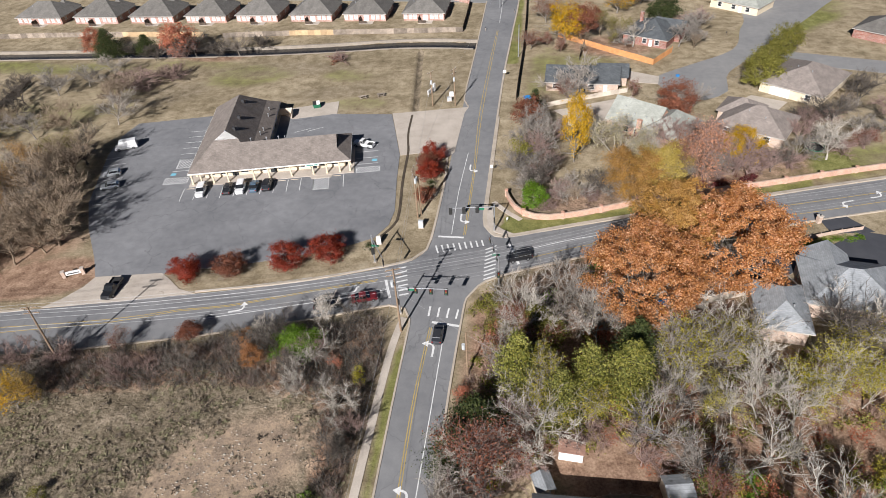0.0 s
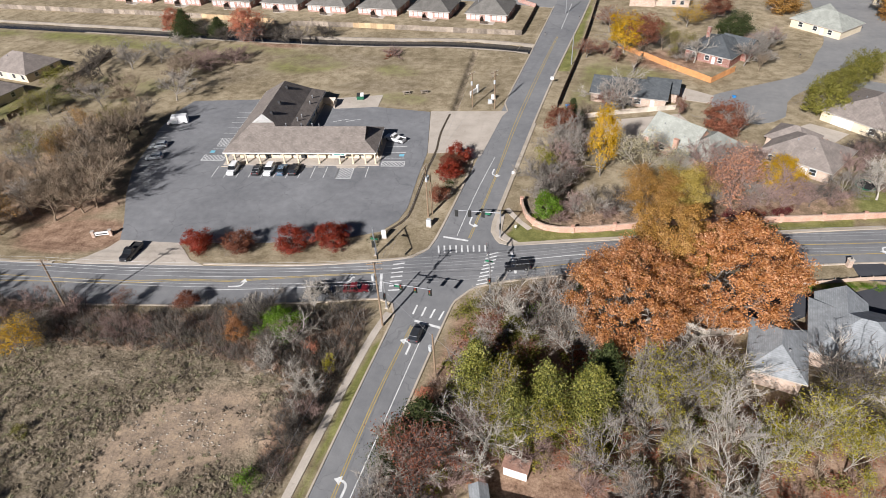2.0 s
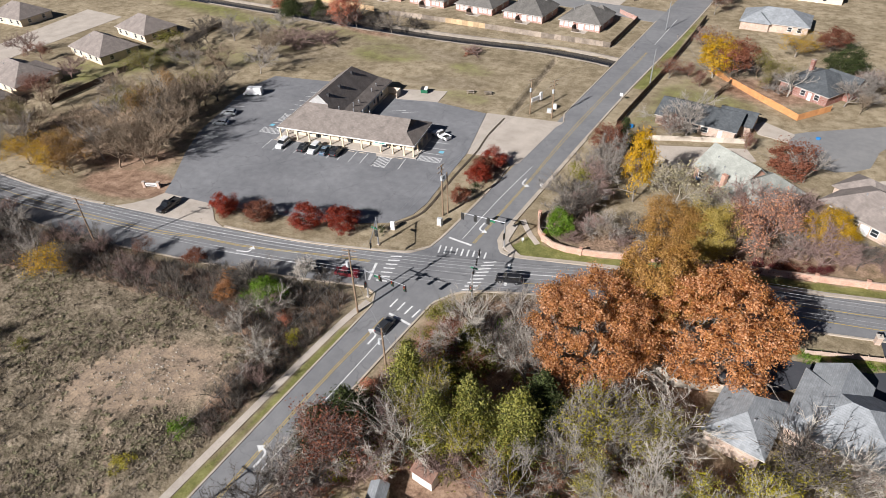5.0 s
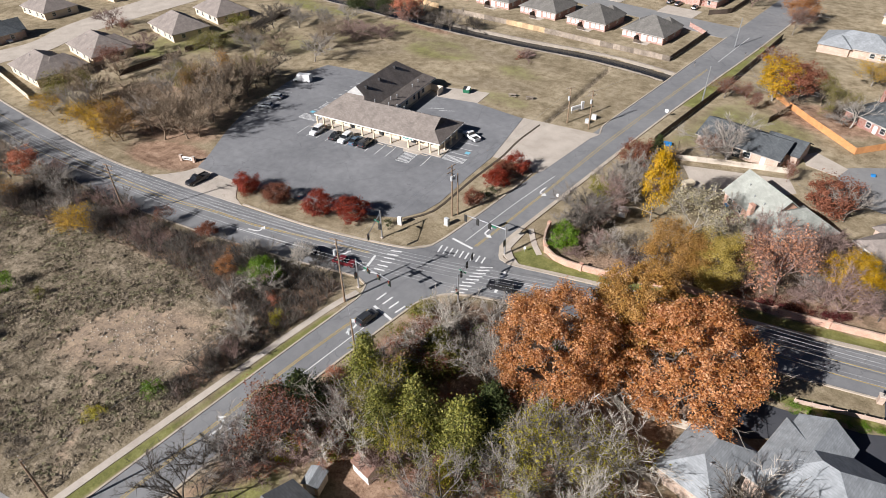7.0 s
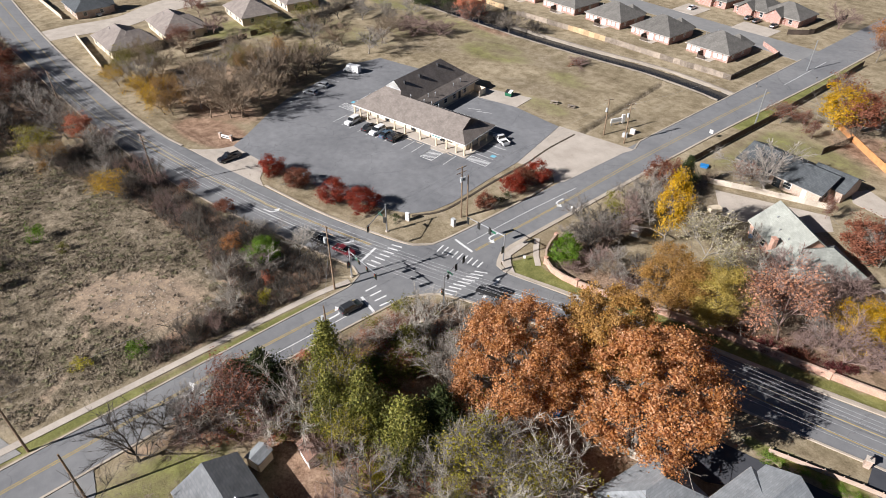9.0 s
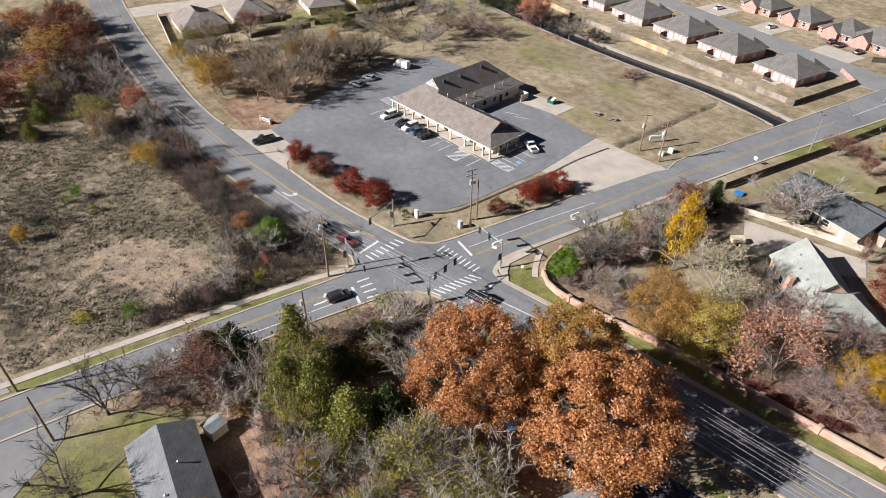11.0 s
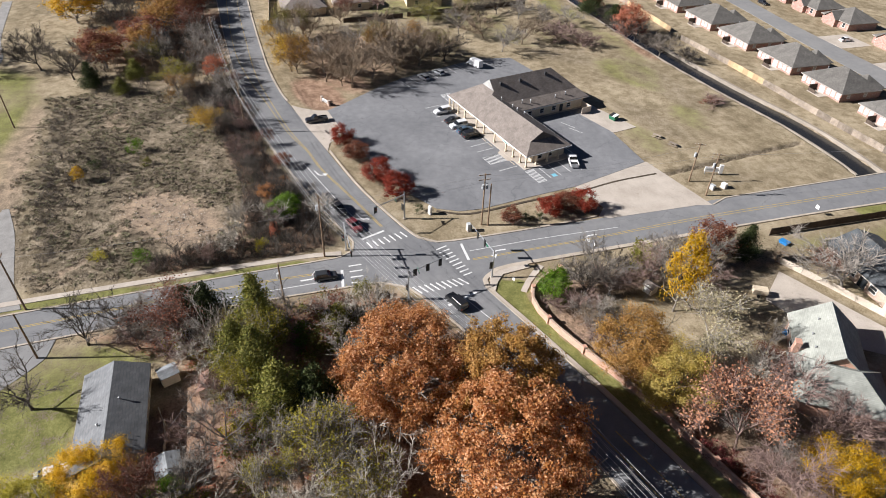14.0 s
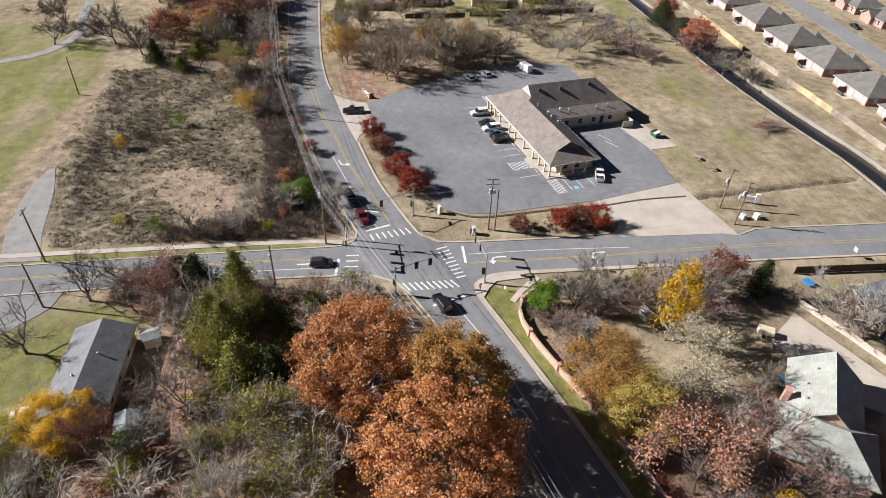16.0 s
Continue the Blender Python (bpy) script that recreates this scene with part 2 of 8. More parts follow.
L_SALMON = leaf_mat("salmon_leaves", [(0.34, 0.10, 0.06), (0.46, 0.17, 0.10), (0.4, 0.2, 0.13), (0.28, 0.09, 0.06)])
L_YELLOW = leaf_mat("yellow_leaves", [(0.40, 0.22, 0.02), (0.58, 0.34, 0.03), (0.5, 0.32, 0.05), (0.36, 0.25, 0.035)])
L_LIME = leaf_mat("yellow_green_leaves", [(0.24, 0.22, 0.03), (0.38, 0.32, 0.05), (0.30, 0.27, 0.05)])
L_CEDAR = leaf_mat("cedar_needles", [(0.07, 0.08, 0.02), (0.16, 0.165, 0.04), (0.27, 0.25, 0.065), (0.20, 0.20, 0.055)], 0.2)
L_DARKGREEN = leaf_mat("dark_needles", [(0.02, 0.03, 0.01), (0.045, 0.06, 0.019), (0.085, 0.095, 0.032)], 0.1)
L_PALEYELLOW = leaf_mat("pale_yellow_leaves", [(0.28, 0.205, 0.055), (0.41, 0.31, 0.085), (0.48, 0.37, 0.12), (0.33, 0.265, 0.075)])
L_PALEOLIVE = leaf_mat("pale_olive_leaves", [(0.22, 0.19, 0.11), (0.34, 0.30, 0.18), (0.42, 0.37, 0.24)])
L_PEACH = leaf_mat("peach_leaves", [(0.42, 0.19, 0.11), (0.52, 0.27, 0.17), (0.46, 0.28, 0.18), (0.36, 0.15, 0.09)])
L_MAROON = leaf_mat("maroon_leaves", [(0.06, 0.012, 0.014), (0.11, 0.025, 0.025), (0.16, 0.05, 0.045)])
L_GREEN = leaf_mat("green_leaves", [(0.06, 0.12, 0.012), (0.12, 0.21, 0.025), (0.18, 0.26, 0.04)])
L_OLIVE = leaf_mat("olive_leaves", [(0.10, 0.10, 0.022), (0.18, 0.17, 0.04), (0.25, 0.22, 0.06)])


# ---- mesh tools ----
def link_mesh(name, verts, faces, material, parent=None, label="", smooth=False):
    me = bpy.data.meshes.new(name)
    me.from_pydata(verts, [], faces)
    me.update()
    for mm in (material if isinstance(material, (list, tuple)) else [material]):
        me.materials.append(mm)
    if smooth:
        me.polygons.foreach_set("use_smooth", [True] * len(me.polygons))
    ob = new(name, me)
    if parent:
        ob.parent = parent
    if label:
        ob["label"] = label
    return ob


def part(name, bm, material, parent=None, label="", smooth=False):
    me = bpy.data.meshes.new(name)
    bmesh.ops.recalc_face_normals(bm, faces=bm.faces)
    bm.to_mesh(me)
    bm.free()
    me.materials.append(material)
    if smooth:
        me.polygons.foreach_set("use_smooth", [True] * len(me.polygons))
    ob = new(name, me)
    if parent:
        ob.parent = parent
    if label:
        ob["label"] = label
    return ob


def twin(ob, m, parent=None):
    """Another object on the same mesh."""
    o = new(ob.name.split(".")[0], ob.data)
    o.parent = parent or ob.parent
    o.matrix_basis = m
    for key in ("label",):
        if key in ob:
            o[key] = ob[key]
    return o


def empty(name, x=0, y=0, z=0, rz=0):
    e = new(name)
    e.matrix_basis = pose(x, y, z, 0, 0, rz)
    return e


def box(bm, x0, x1, y0, y1, z0, z1, bevel=0.0, m=None):
    mm = Matrix.LocRotScale(((x0 + x1) / 2, (y0 + y1) / 2, (z0 + z1) / 2), None, (abs(x1 - x0), abs(y1 - y0), abs(z1 - z0)))
    got = bmesh.ops.create_cube(bm, size=1, matrix=(m @ mm) if m else mm)
    if bevel:
        es = list({e for v in got["verts"] for e in v.link_edges})
        bmesh.ops.bevel(bm, geom=es, offset=bevel, segments=1, affect="EDGES")
    return bm


def nb(*args, **kw):
    return box(bmesh.new(), *args, **kw)


def rod(bm, a, b, r0, r1=None, n=8):
    a, b = Vector(a), Vector(b)
    d = b - a
    q = d.to_track_quat("Z", "Y").to_matrix().to_4x4()
    bmesh.ops.create_cone(bm, cap_ends=True, segments=n, radius1=r0, radius2=r0 if r1 is None else r1, depth=d.length, matrix=Matrix.Translation((a + b) / 2) @ q)
    return bm


def prism(bm, poly, z0, z1):
    lo = [bm.verts.new((x, y, z0)) for x, y in poly]
    hi = [bm.verts.new((x, y, z1)) for x, y in poly]
    n = len(poly)
    bm.faces.new(hi)
    bm.faces.new(lo[::-1])
    for i in range(n):
        bm.faces.new((lo[i], lo[(i + 1) % n], hi[(i + 1) % n], hi[i]))
    return bm


def slab(bm, pts, drop):
    """A sloping sheet with thickness, from its top outline."""
    hi = [bm.verts.new(p) for p in pts]
    lo = [bm.verts.new((p[0], p[1], p[2] - drop)) for p in pts]
    n = len(pts)
    bm.faces.new(hi)
    bm.faces.new(lo[::-1])
    for i in range(n):
        bm.faces.new((lo[i], lo[(i + 1) % n], hi[(i + 1) % n], hi[i]))
    return bm


def glide(pts, step=2.0):
    """Points along a smooth line through pts (Catmull-Rom), about step apart."""
    p = [np.array(q, float) for q in pts]
    p = [2 * p[0] - p[1]] + p + [2 * p[-1] - p[-2]]
    out = []
    for i in range(1, len(p) - 2):
        a, b, c, d = p[i - 1:i + 3]
        n = max(1, int(np.linalg.norm(c - b) / step))
        for j in range(n):
            t = j / n
            out.append(0.5 * (2 * b + (c - a) * t + (2 * a - 5 * b + 4 * c - d) * t * t + (3 * b - a - 3 * c + d) * t ** 3))
    out.append(p[-2])
    return out


def ribbon(name, line, w0, w1, z0, z1, material, parent=None, label=""):
    """A band along a line from w0 to w1 to its left, with upright sides."""
    P = [np.array(q[:2], float) for q in line]
    vs, fs = [], []
    for i, q in enumerate(P):
        d = P[min(i + 1, len(P) - 1)] - P[max(i - 1, 0)]
        d = d / (np.linalg.norm(d) + 1e-9)
        nrm = np.array((-d[1], d[0]))
        a, b = q + nrm * w0, q + nrm * w1
        vs += [(a[0], a[1], z0), (a[0], a[1], z1), (b[0], b[1], z1), (b[0], b[1], z0)]
    for i in range(len(P) - 1):
        o, u = 4 * i, 4 * i + 4
        fs += [(o + 1, u + 1, u + 2, o + 2), (o, u, u + 1, o + 1), (o + 2, u + 2, u + 3, o + 3)]
    n = 4 * (len(P) - 1)
    fs += [(0, 1, 2, 3), (n + 3, n + 2, n + 1, n)]
    return link_mesh(name, vs, fs, material, parent, label)


def between(name, left, right, z0, z1, material, label=""):
    """A paved sheet between two edge lines with the same number of points."""
    vs, fs = [], []
    for a, b in zip(left, right):
        vs += [(a[0], a[1], z0), (a[0], a[1], z1), (b[0], b[1], z1), (b[0], b[1], z0)]
    for i in range(len(left) - 1):
        o, u = 4 * i, 4 * i + 4
        fs += [(o + 2, u + 2, u + 1, o + 1), (o + 1, u + 1, u, o), (o + 3, u + 3, u + 2, o + 2)]
    n = 4 * (len(left) - 1)
    fs += [(3, 2, 1, 0), (n, n + 1, n + 2, n + 3)]
    return tagged(link_mesh(name, vs, fs, material), label, "road", kind="structure")


def resample(line, n):
    P = np.array([q[:2] for q in line], float)
    s = np.concatenate([[0], np.cumsum(np.linalg.norm(np.diff(P, axis=0), axis=1))])
    t = np.linspace(0, s[-1], n)
    return np.stack([np.interp(t, s, P[:, 0]), np.interp(t, s, P[:, 1])], 1)


# ---- ground: one sheet to the horizon ----
def axis(pieces):
    out = []
    for a, b, d in pieces:
        out += list(np.arange(a, b, d))
    return np.array(out + [pieces[-1][1]])


def seg_dist(X, Y, line):
    d = np.full(X.shape, 1e9)
    for (x0, y0), (x1, y1) in zip(line[:-1], line[1:]):
        dx, dy = x1 - x0, y1 - y0
        t = np.clip(((X - x0) * dx + (Y - y0) * dy) / (dx * dx + dy * dy), 0, 1)
        d = np.minimum(d, np.hypot(X - x0 - t * dx, Y - y0 - t * dy))
    return d


CREEK = [(-330, 186), (-260, 190), (-187, 192.6), (-165, 193.4), (-123, 194.6), (-95, 196), (-78, 197.6), (-65, 199.2), (-46, 202.2), (-30, 202.6), (-19, 201.6)]
DITCH = [(-36.3, 196.4), (-34.6, 181), (-33.3, 170.3), (-30.9, 150.3), (-28.5, 131.4)]
gx = axis([(-1600, -300, 65), (-300, -120, 3), (-120, -38, 1.6), (-38, -26, 0.5), (-26, 80, 1.6), (80, 200, 4), (200, 1600, 70)])
gy = axis([(-1200, -60, 60), (-60, 186, 1.6), (186, 210, 0.8), (210, 330, 3), (330, 2000, 70)])
GX, GY = np.meshgrid(gx, gy)


def soft_ellipse(cx, cy, rx, ry, ang=0, edge=0.35):
    a = radians(ang)
    u = ((GX - cx) * math.cos(a) + (GY - cy) * math.sin(a)) / rx
    v = (-(GX - cx) * math.sin(a) + (GY - cy) * math.cos(a)) / ry
    return np.clip((1 + edge - np.hypot(u, v)) / (2 * edge), 0, 1)


def soft_poly(poly, edge=2.0):
    inside = np.zeros(GX.shape, bool)
    n = len(poly)
    for i in range(n):
        (x0, y0), (x1, y1) = poly[i], poly[(i + 1) % n]
        cond = ((y0 > GY) != (y1 > GY)) & (GX < (x1 - x0) * (GY - y0) / ((y1 - y0) or 1e-9) + x0)
        inside ^= cond
    d = seg_dist(GX, GY, list(poly) + [poly[0]])
    return np.clip(0.5 + np.where(inside, d, -d) / (2 * edge), 0, 1)


FIELD = [(-100, 12), (-60, 12), (-22, 22), (-21.5, 70), (-30, 73), (-62, 63.5), (-110, 56.5), (-112, 30)]
WOOD = [(-9.5, 30), (-9, 78), (-6, 83), (6, 91), (20, 96), (40, 98), (44, 88), (36, 84), (37, 72), (75, 72), (75, -10), (24, -10), (22, 46), (0, 46)]
green = np.maximum.reduce([
    soft_poly([(-3.5, 99.5), (-5.5, 101), (-3.5, 106), (0, 104.3), (10, 105.4), (26, 111.6), (60, 121.6), (60, 119.4), (26, 108.8), (10, 103.4), (2, 100.6)], 0.5) * 1.3,
    soft_poly([(-18.9, -10), (-20.2, -10), (-20.2, 68), (-18.9, 68)], 0.35) * 0.9,
    soft_poly([(-110, 57.5), (-62, 65), (-30, 74.5), (-24, 76), (-24, 74.5), (-62, 63), (-110, 55.5)], 0.8) * 0.55,
    soft_poly([(-170, -60), (-30, -60), (-30, 6), (-60, 8), (-100, 8), (-125, 4)], 4) * 0.75,
    soft_ellipse(-160, 128, 26, 12, 60) * 0.75, soft_ellipse(-135, 150, 30, 14, 30) * 0.5, soft_ellipse(-178, 182, 60, 6, 0) * 0.7,
    soft_ellipse(-88, 176, 16, 9, 10) * 0.62, soft_ellipse(-56, 176, 10, 6) * 0.55, soft_ellipse(-110, 184, 20, 6) * 0.5, soft_ellipse(-48, 157, 10, 5) * 0.5,
    soft_poly([(-8.5, 25), (-8, 40), (-1, 44), (1, 34), (16, 32), (14, 10), (-6, 10)], 2) * 0.62, soft_poly([(-8.6, 185), (-4, 185), (-4, 260), (-6, 260)], 0.6) * 0.8,
    soft_poly([(-3, 160), (30, 166), (26, 190), (4, 200), (-2, 190)], 3) * 0.42, soft_poly([(50, 119), (90, 128), (90, 140), (60, 136)], 3) * 0.6, soft_ellipse(86, 222, 30, 9, 40) * 0.6,
    soft_poly([(44, 97), (60, 101.5), (60, 103), (44, 99)], 0.4)])
litter = np.maximum.reduce([
    soft_poly([(-110, 57), (-62, 64), (-36, 71), (-24, 74.5), (-22.6, 66), (-23, 40), (-28, 42), (-31, 56), (-45, 58), (-70, 54), (-92, 46), (-106, 44)], 1.5) * 0.8, soft_ellipse(-122, 95, 26, 22, 30) * 0.5,
    soft_poly(WOOD, 2.5) * 0.85, soft_ellipse(-93, 80, 13, 6, 15) * 0.95, soft_ellipse(-103, 88, 14, 7, 25) * 0.6, soft_ellipse(27, 78, 9, 8) * 0.9,
    soft_poly([(0, 108), (8, 106), (30, 115), (62, 124), (64, 135), (40, 132), (30, 122), (6, 116)], 2) * 0.55, soft_ellipse(16, 46, 9, 5) * 0.95,
    soft_poly([(-2.5, 104), (0, 160), (5, 160), (4, 110)], 1) * 0.5, soft_ellipse(-150, 40, 40, 22) * 0.6, soft_ellipse(-12, 30, 4, 30) * 0.3, soft_ellipse(-105, 192, 12, 5) * 0.7, soft_ellipse(25, 200, 14, 9) * 0.75])
earth = np.maximum.reduce([
    soft_poly(FIELD, 5) * 0.82, soft_ellipse(-80, 45, 20, 8, 15) * 0.6,
    soft_poly([(-26, 128), (-22, 105), (-24, 97), (-36, 92), (-30, 108), (-33, 128)], 1) * 0.3, soft_poly([(4, 155), (28, 164), (28, 150), (6, 146)], 1.5) * 0.55,
    soft_ellipse(6, 180, 12, 16) * 0.35, soft_ellipse(-78, 181, 30, 7, 4) * 0.42, soft_poly([(-4, 112), (0, 107), (8, 107), (28, 114.5), (24, 120), (8, 116), (4, 126), (-3, 128)], 1.5) * 0.85, soft_ellipse(-58, 164, 17, 6, 15) * 0.4, soft_ellipse(-26, 172, 8, 16) * 0.3, soft_ellipse(-112, 160, 22, 10, 30) * 0.45, soft_poly([(-24, 3), (-24, 23), (-60, 13), (-100, 12), (-105, 8), (-60, 5)], 2) * 0.6])
TRAIL = [(-43, 39), (-41.4, 37.1), (-36.7, 33.1), (-30.4, 28.3), (-24, 22)]
clay = np.maximum.reduce([soft_ellipse(-40.5, 43, 13.5, 7.5, 38, 0.45) * 0.95, np.clip((1.3 - seg_dist(GX, GY, TRAIL)) / 1.0, 0, 1) * 0.75, soft_ellipse(-88, 28, 9, 4, 20) * 0.45,
                          soft_poly([(-24, 3), (-24, 10), (-44, 14), (-60, 13), (-100, 10), (-108, 5), (-60, 2)], 2) * 0.55])
pn = np.array([[noise.noise((x * 0.13, y * 0.13, 0)) for x in gx] for y in gy])
green *= np.clip(0.85 + 0.55 * np.array([[noise.noise((x * 0.07, y * 0.11, 9)) for x in gx] for y in gy]), 0, 1) * np.where(GX < -24, 0.85, 1.25)
field_w = soft_poly(FIELD, 4)
Z = -0.03 + 0.45 * field_w * np.clip(pn + 0.25, 0, 1)
dc = seg_dist(GX, GY, CREEK)
Z -= 1.5 * np.clip((4.0 - dc) / 0.7, 0, 1)
Z -= 1.0 * np.clip((1.0 - seg_dist(GX, GY, DITCH)) / 0.45, 0, 1)
earth = np.maximum(earth, np.clip((5.2 - dc) / 1.5, 0, 1) * 0.7)
earth = np.maximum(earth, np.clip((1.1 - seg_dist(GX, GY, DITCH)) / 0.5, 0, 1))
nx, ny = len(gx), len(gy)
gv = np.stack([GX, GY, Z], -1).reshape(-1, 3)
ii = np.arange(nx * ny).reshape(ny, nx)
gf = np.stack([ii[:-1, :-1], ii[:-1, 1:], ii[1:, 1:], ii[1:, :-1]], -1).reshape(-1, 4)
ground = tagged(link_mesh("ground", gv.tolist(), gf.tolist(), M_GROUND, smooth=True), "dry tan late autumn grass with green patches and leaf litter", "ground", kind="structure")
att = ground.data.color_attributes.new("cover", "FLOAT_COLOR", "POINT")
att.data.foreach_set("color", np.stack([green, litter, earth, clay], -1).reshape(-1).astype(np.float32))

# creek: water between banks, a pale concrete lip along the north side
tagged(ribbon("water", glide(CREEK, 4), -3.5, 3.5, -1.6, -0.95, M_WATER), "dark still water in a straight creek channel", "water", kind="structure")
tagged(ribbon("trim_creek_lip", glide(CREEK, 4), 3.55, 4.3, -1.2, 0.06, M_CREEKCONC), "pale concrete lip along the creek", "kerb", kind="structure")
tagged(ribbon("trim_creek_edge", glide(CREEK[2:], 4), -3.95, -3.5, -1.2, 0.02, M_CREEKCONC), "thin concrete edge along the creek", "kerb", kind="structure")

# ---- roads ----
ROAD_Z = 0.06
N_EDGE = glide([(-330, 70), (-260, 66.5), (-189, 65.2), (-128, 67.0), (-101, 69.2), (-86.8, 72), (-62, 77.4), (-44.9, 81.3), (-34.8, 84.4), (-24.6, 88.2), (-14, 93.6), (-3.5, 98.2), (6.3, 101.3), (16.7, 104.8), (26.1, 107.8), (42.7, 112.8), (66, 120.3), (110, 133), (200, 158)], 3)
S_EDGE = glide([(-330, 58), (-260, 54.5), (-192, 54), (-141, 56.4), (-92, 60.2), (-61.7, 66.2), (-37.6, 72.9), (-25.5, 76.9), (-15, 80.5), (-4, 87), (7.4, 92.0), (25, 98.2), (46.7, 104.4), (63.7, 109.6), (110, 123), (200, 148)], 3)
between("road_main", resample(N_EDGE, 150), resample(S_EDGE, 150), -0.1, ROAD_Z, M_ROAD, "grey asphalt three-lane street with a gentle curve")
W_NS = glide([(-16.0, -60), (-17.2, 0), (-18.3, 35), (-18.8, 56), (-18.9, 74), (-18.6, 98), (-18.5, 117), (-18.5, 154), (-18.3, 197), (-18.3, 260), (-18, 400)], 4)
E_NS = glide([(-7.0, -60), (-9.4, 0), (-10.6, 35), (-10.9, 56), (-10.5, 74), (-9.0, 98), (-9.1, 117), (-9.0, 145), (-8.6, 180), (-7.6, 210), (-6.2, 260), (-5, 400)], 4)
between("road_cross", resample(W_NS, 120), resample(E_NS, 120), -0.1, ROAD_Z - 0.004, M_ROAD, "grey asphalt side street crossing at the signals")
part_bm = prism(bmesh.new(), [(-30, 85.4), (-24.6, 88.2), (-21.4, 89.9), (-19.6, 92.2), (-18.6, 96.5), (-14, 98), (-9.1, 104.5), (-8.7, 101.6), (-7.2, 99.2), (-4.2, 98.0), (4, 100), (4, 90.4), (-4.6, 86.6), (-8.4, 83.6), (-10.2, 80.2), (-10.6, 74), (-14, 70), (-19.0, 70), (-19.2, 74.2), (-20.6, 76.9), (-23.5, 77.6), (-28, 76)], -0.1, ROAD_Z - 0.008)
tagged(part("road_junction", part_bm, M_ROAD), "patched grey asphalt of the signalled crossing", "road", kind="structure")
LOT = [(-107.3, 143.6), (-108.2, 136), (-106.5, 126.5), (-99, 105.5), (-93, 95.8), (-86, 86.5), (-82.2, 80.5), (-70, 82.4), (-66.5, 84.4), (-60, 85.2), (-48, 88.6), (-37, 92.6), (-30.5, 96.5), (-28.3, 101), (-28.0, 106), (-29.8, 118), (-31.2, 129.5), (-37.2, 150.8), (-53, 150.7), (-64, 148), (-76, 152), (-90, 148)]
tagged(part("pavement_lot", prism(bmesh.new(), LOT, -0.1, 0.05), M_LOT), "wide grey asphalt parking lot with faded stalls", "parking lot", kind="structure")
for nm, poly, z, lab in (
        ("pavement_apron_north", [(-31.0, 129.2), (-37.2, 151.2), (-16.8, 155.5), (-17.6, 152), (-18.0, 131), (-19.2, 129.0), (-22, 131.6)], 0.07, "pale stained concrete driveway apron"),
        ("pavement_apron_west", [(-82.4, 81), (-69.6, 83), (-67, 81.2), (-64, 78.8), (-60.5, 77.9), (-74, 74.6), (-88, 72.0), (-85.5, 74.5), (-83.2, 78)], 0.07, "pale stained concrete driveway apron"),
        ("pavement_dumpster_pad", [(-70, 152.5), (-54, 158.5), (-52.6, 150.9), (-64.2, 147.2)], 0.062, "pale concrete pad behind the shop building")):
    tagged(part(nm, prism(bmesh.new(), poly, -0.1, z), M_CONC), lab, "pavement", kind="structure")
# the ditch carried on as a flat dark brown strip over apron and lot edge
tagged(ribbon("trim_drain", glide([(-31.6, 150.6), (-30.9, 140), (-29.4, 131.6), (-29.2, 129.2), (-28.4, 118), (-27.0, 106), (-27.2, 101.2), (-29.6, 96.2)], 1.5), -0.28, 0.28, -0.1, 0.078, M_DRAIN), "dark drain seam beside the asphalt", "drain", kind="structure")
# kerbs
tagged(ribbon("kerb_main_northwest", glide([(-60.5, 78.1), (-44.9, 81.5), (-34.8, 84.6), (-24.6, 88.4), (-21.4, 90.1), (-19.6, 92.4), (-18.6, 96.5), (-18.5, 117), (-19.2, 128.6)], 1.5), 0.0, 0.45, -0.1, 0.17, M_KERB), "pale concrete kerb", "kerb", kind="structure")
tagged(ribbon("kerb_main_west", [p for p in N_EDGE if -300 < p[0] < -88], 0.0, 0.5, -0.1, 0.16, M_KERB), "pale concrete kerb", "kerb", kind="structure")
tagged(ribbon("kerb_northeast", glide([(-9.0, 150), (-9.1, 117), (-9.1, 104.5), (-8.7, 101.6), (-7.2, 99.2), (-4.2, 98.0), (6.3, 101.5), (16.7, 105), (26.1, 108), (42.7, 113), (66, 120.5), (110, 133.2)], 1.5), 0.0, 0.9, -0.1, 0.17, M_KERB), "pale concrete kerb with broad gutter", "kerb", kind="structure")
tagged(part("pavement_corner_ramp", prism(bmesh.new(), [(-8.9, 108), (-8.2, 101.6), (-6.9, 99.9), (-4.2, 98.9), (-2.6, 99.4), (-4.8, 100.7), (-6.6, 102.4), (-7.2, 108)], -0.1, 0.15), M_CONC), "pale concrete corner ramp", "pavement", kind="structure")
tagged(ribbon("kerb_southwest", glide([(-17.2, 0), (-18.3, 35), (-18.8, 56), (-19.0, 70), (-19.2, 74.2), (-20.6, 76.9), (-23.5, 77.5), (-37.6, 72.8), (-61.7, 66.1), (-92, 60.1), (-141, 56.3), (-192, 53.9)], 2), 0.0, 0.3, -0.1, 0.16, M_KERB), "weathered concrete kerb", "kerb", kind="structure")
tagged(ribbon("kerb_southeast", glide([(-9.4, 0), (-10.6, 35), (-10.9, 56), (-10.6, 74), (-10.2, 80.2), (-8.4, 83.6), (-4.6, 86.6), (7.4, 91.9), (25, 98.1), (46.7, 104.3), (63.7, 109.5), (110, 122.9)], 2), -0.35, 0.0, -0.1, 0.16, M_KERB), "weathered concrete kerb", "kerb", kind="structure")
tagged(ribbon("kerb_north_west_side", glide([(-16.8, 155.8), (-18.4, 160), (-18.3, 197), (-18.3, 246)], 3), 0.0, 0.35, -0.1, 0.16, M_KERB), "weathered concrete kerb", "kerb", kind="structure")
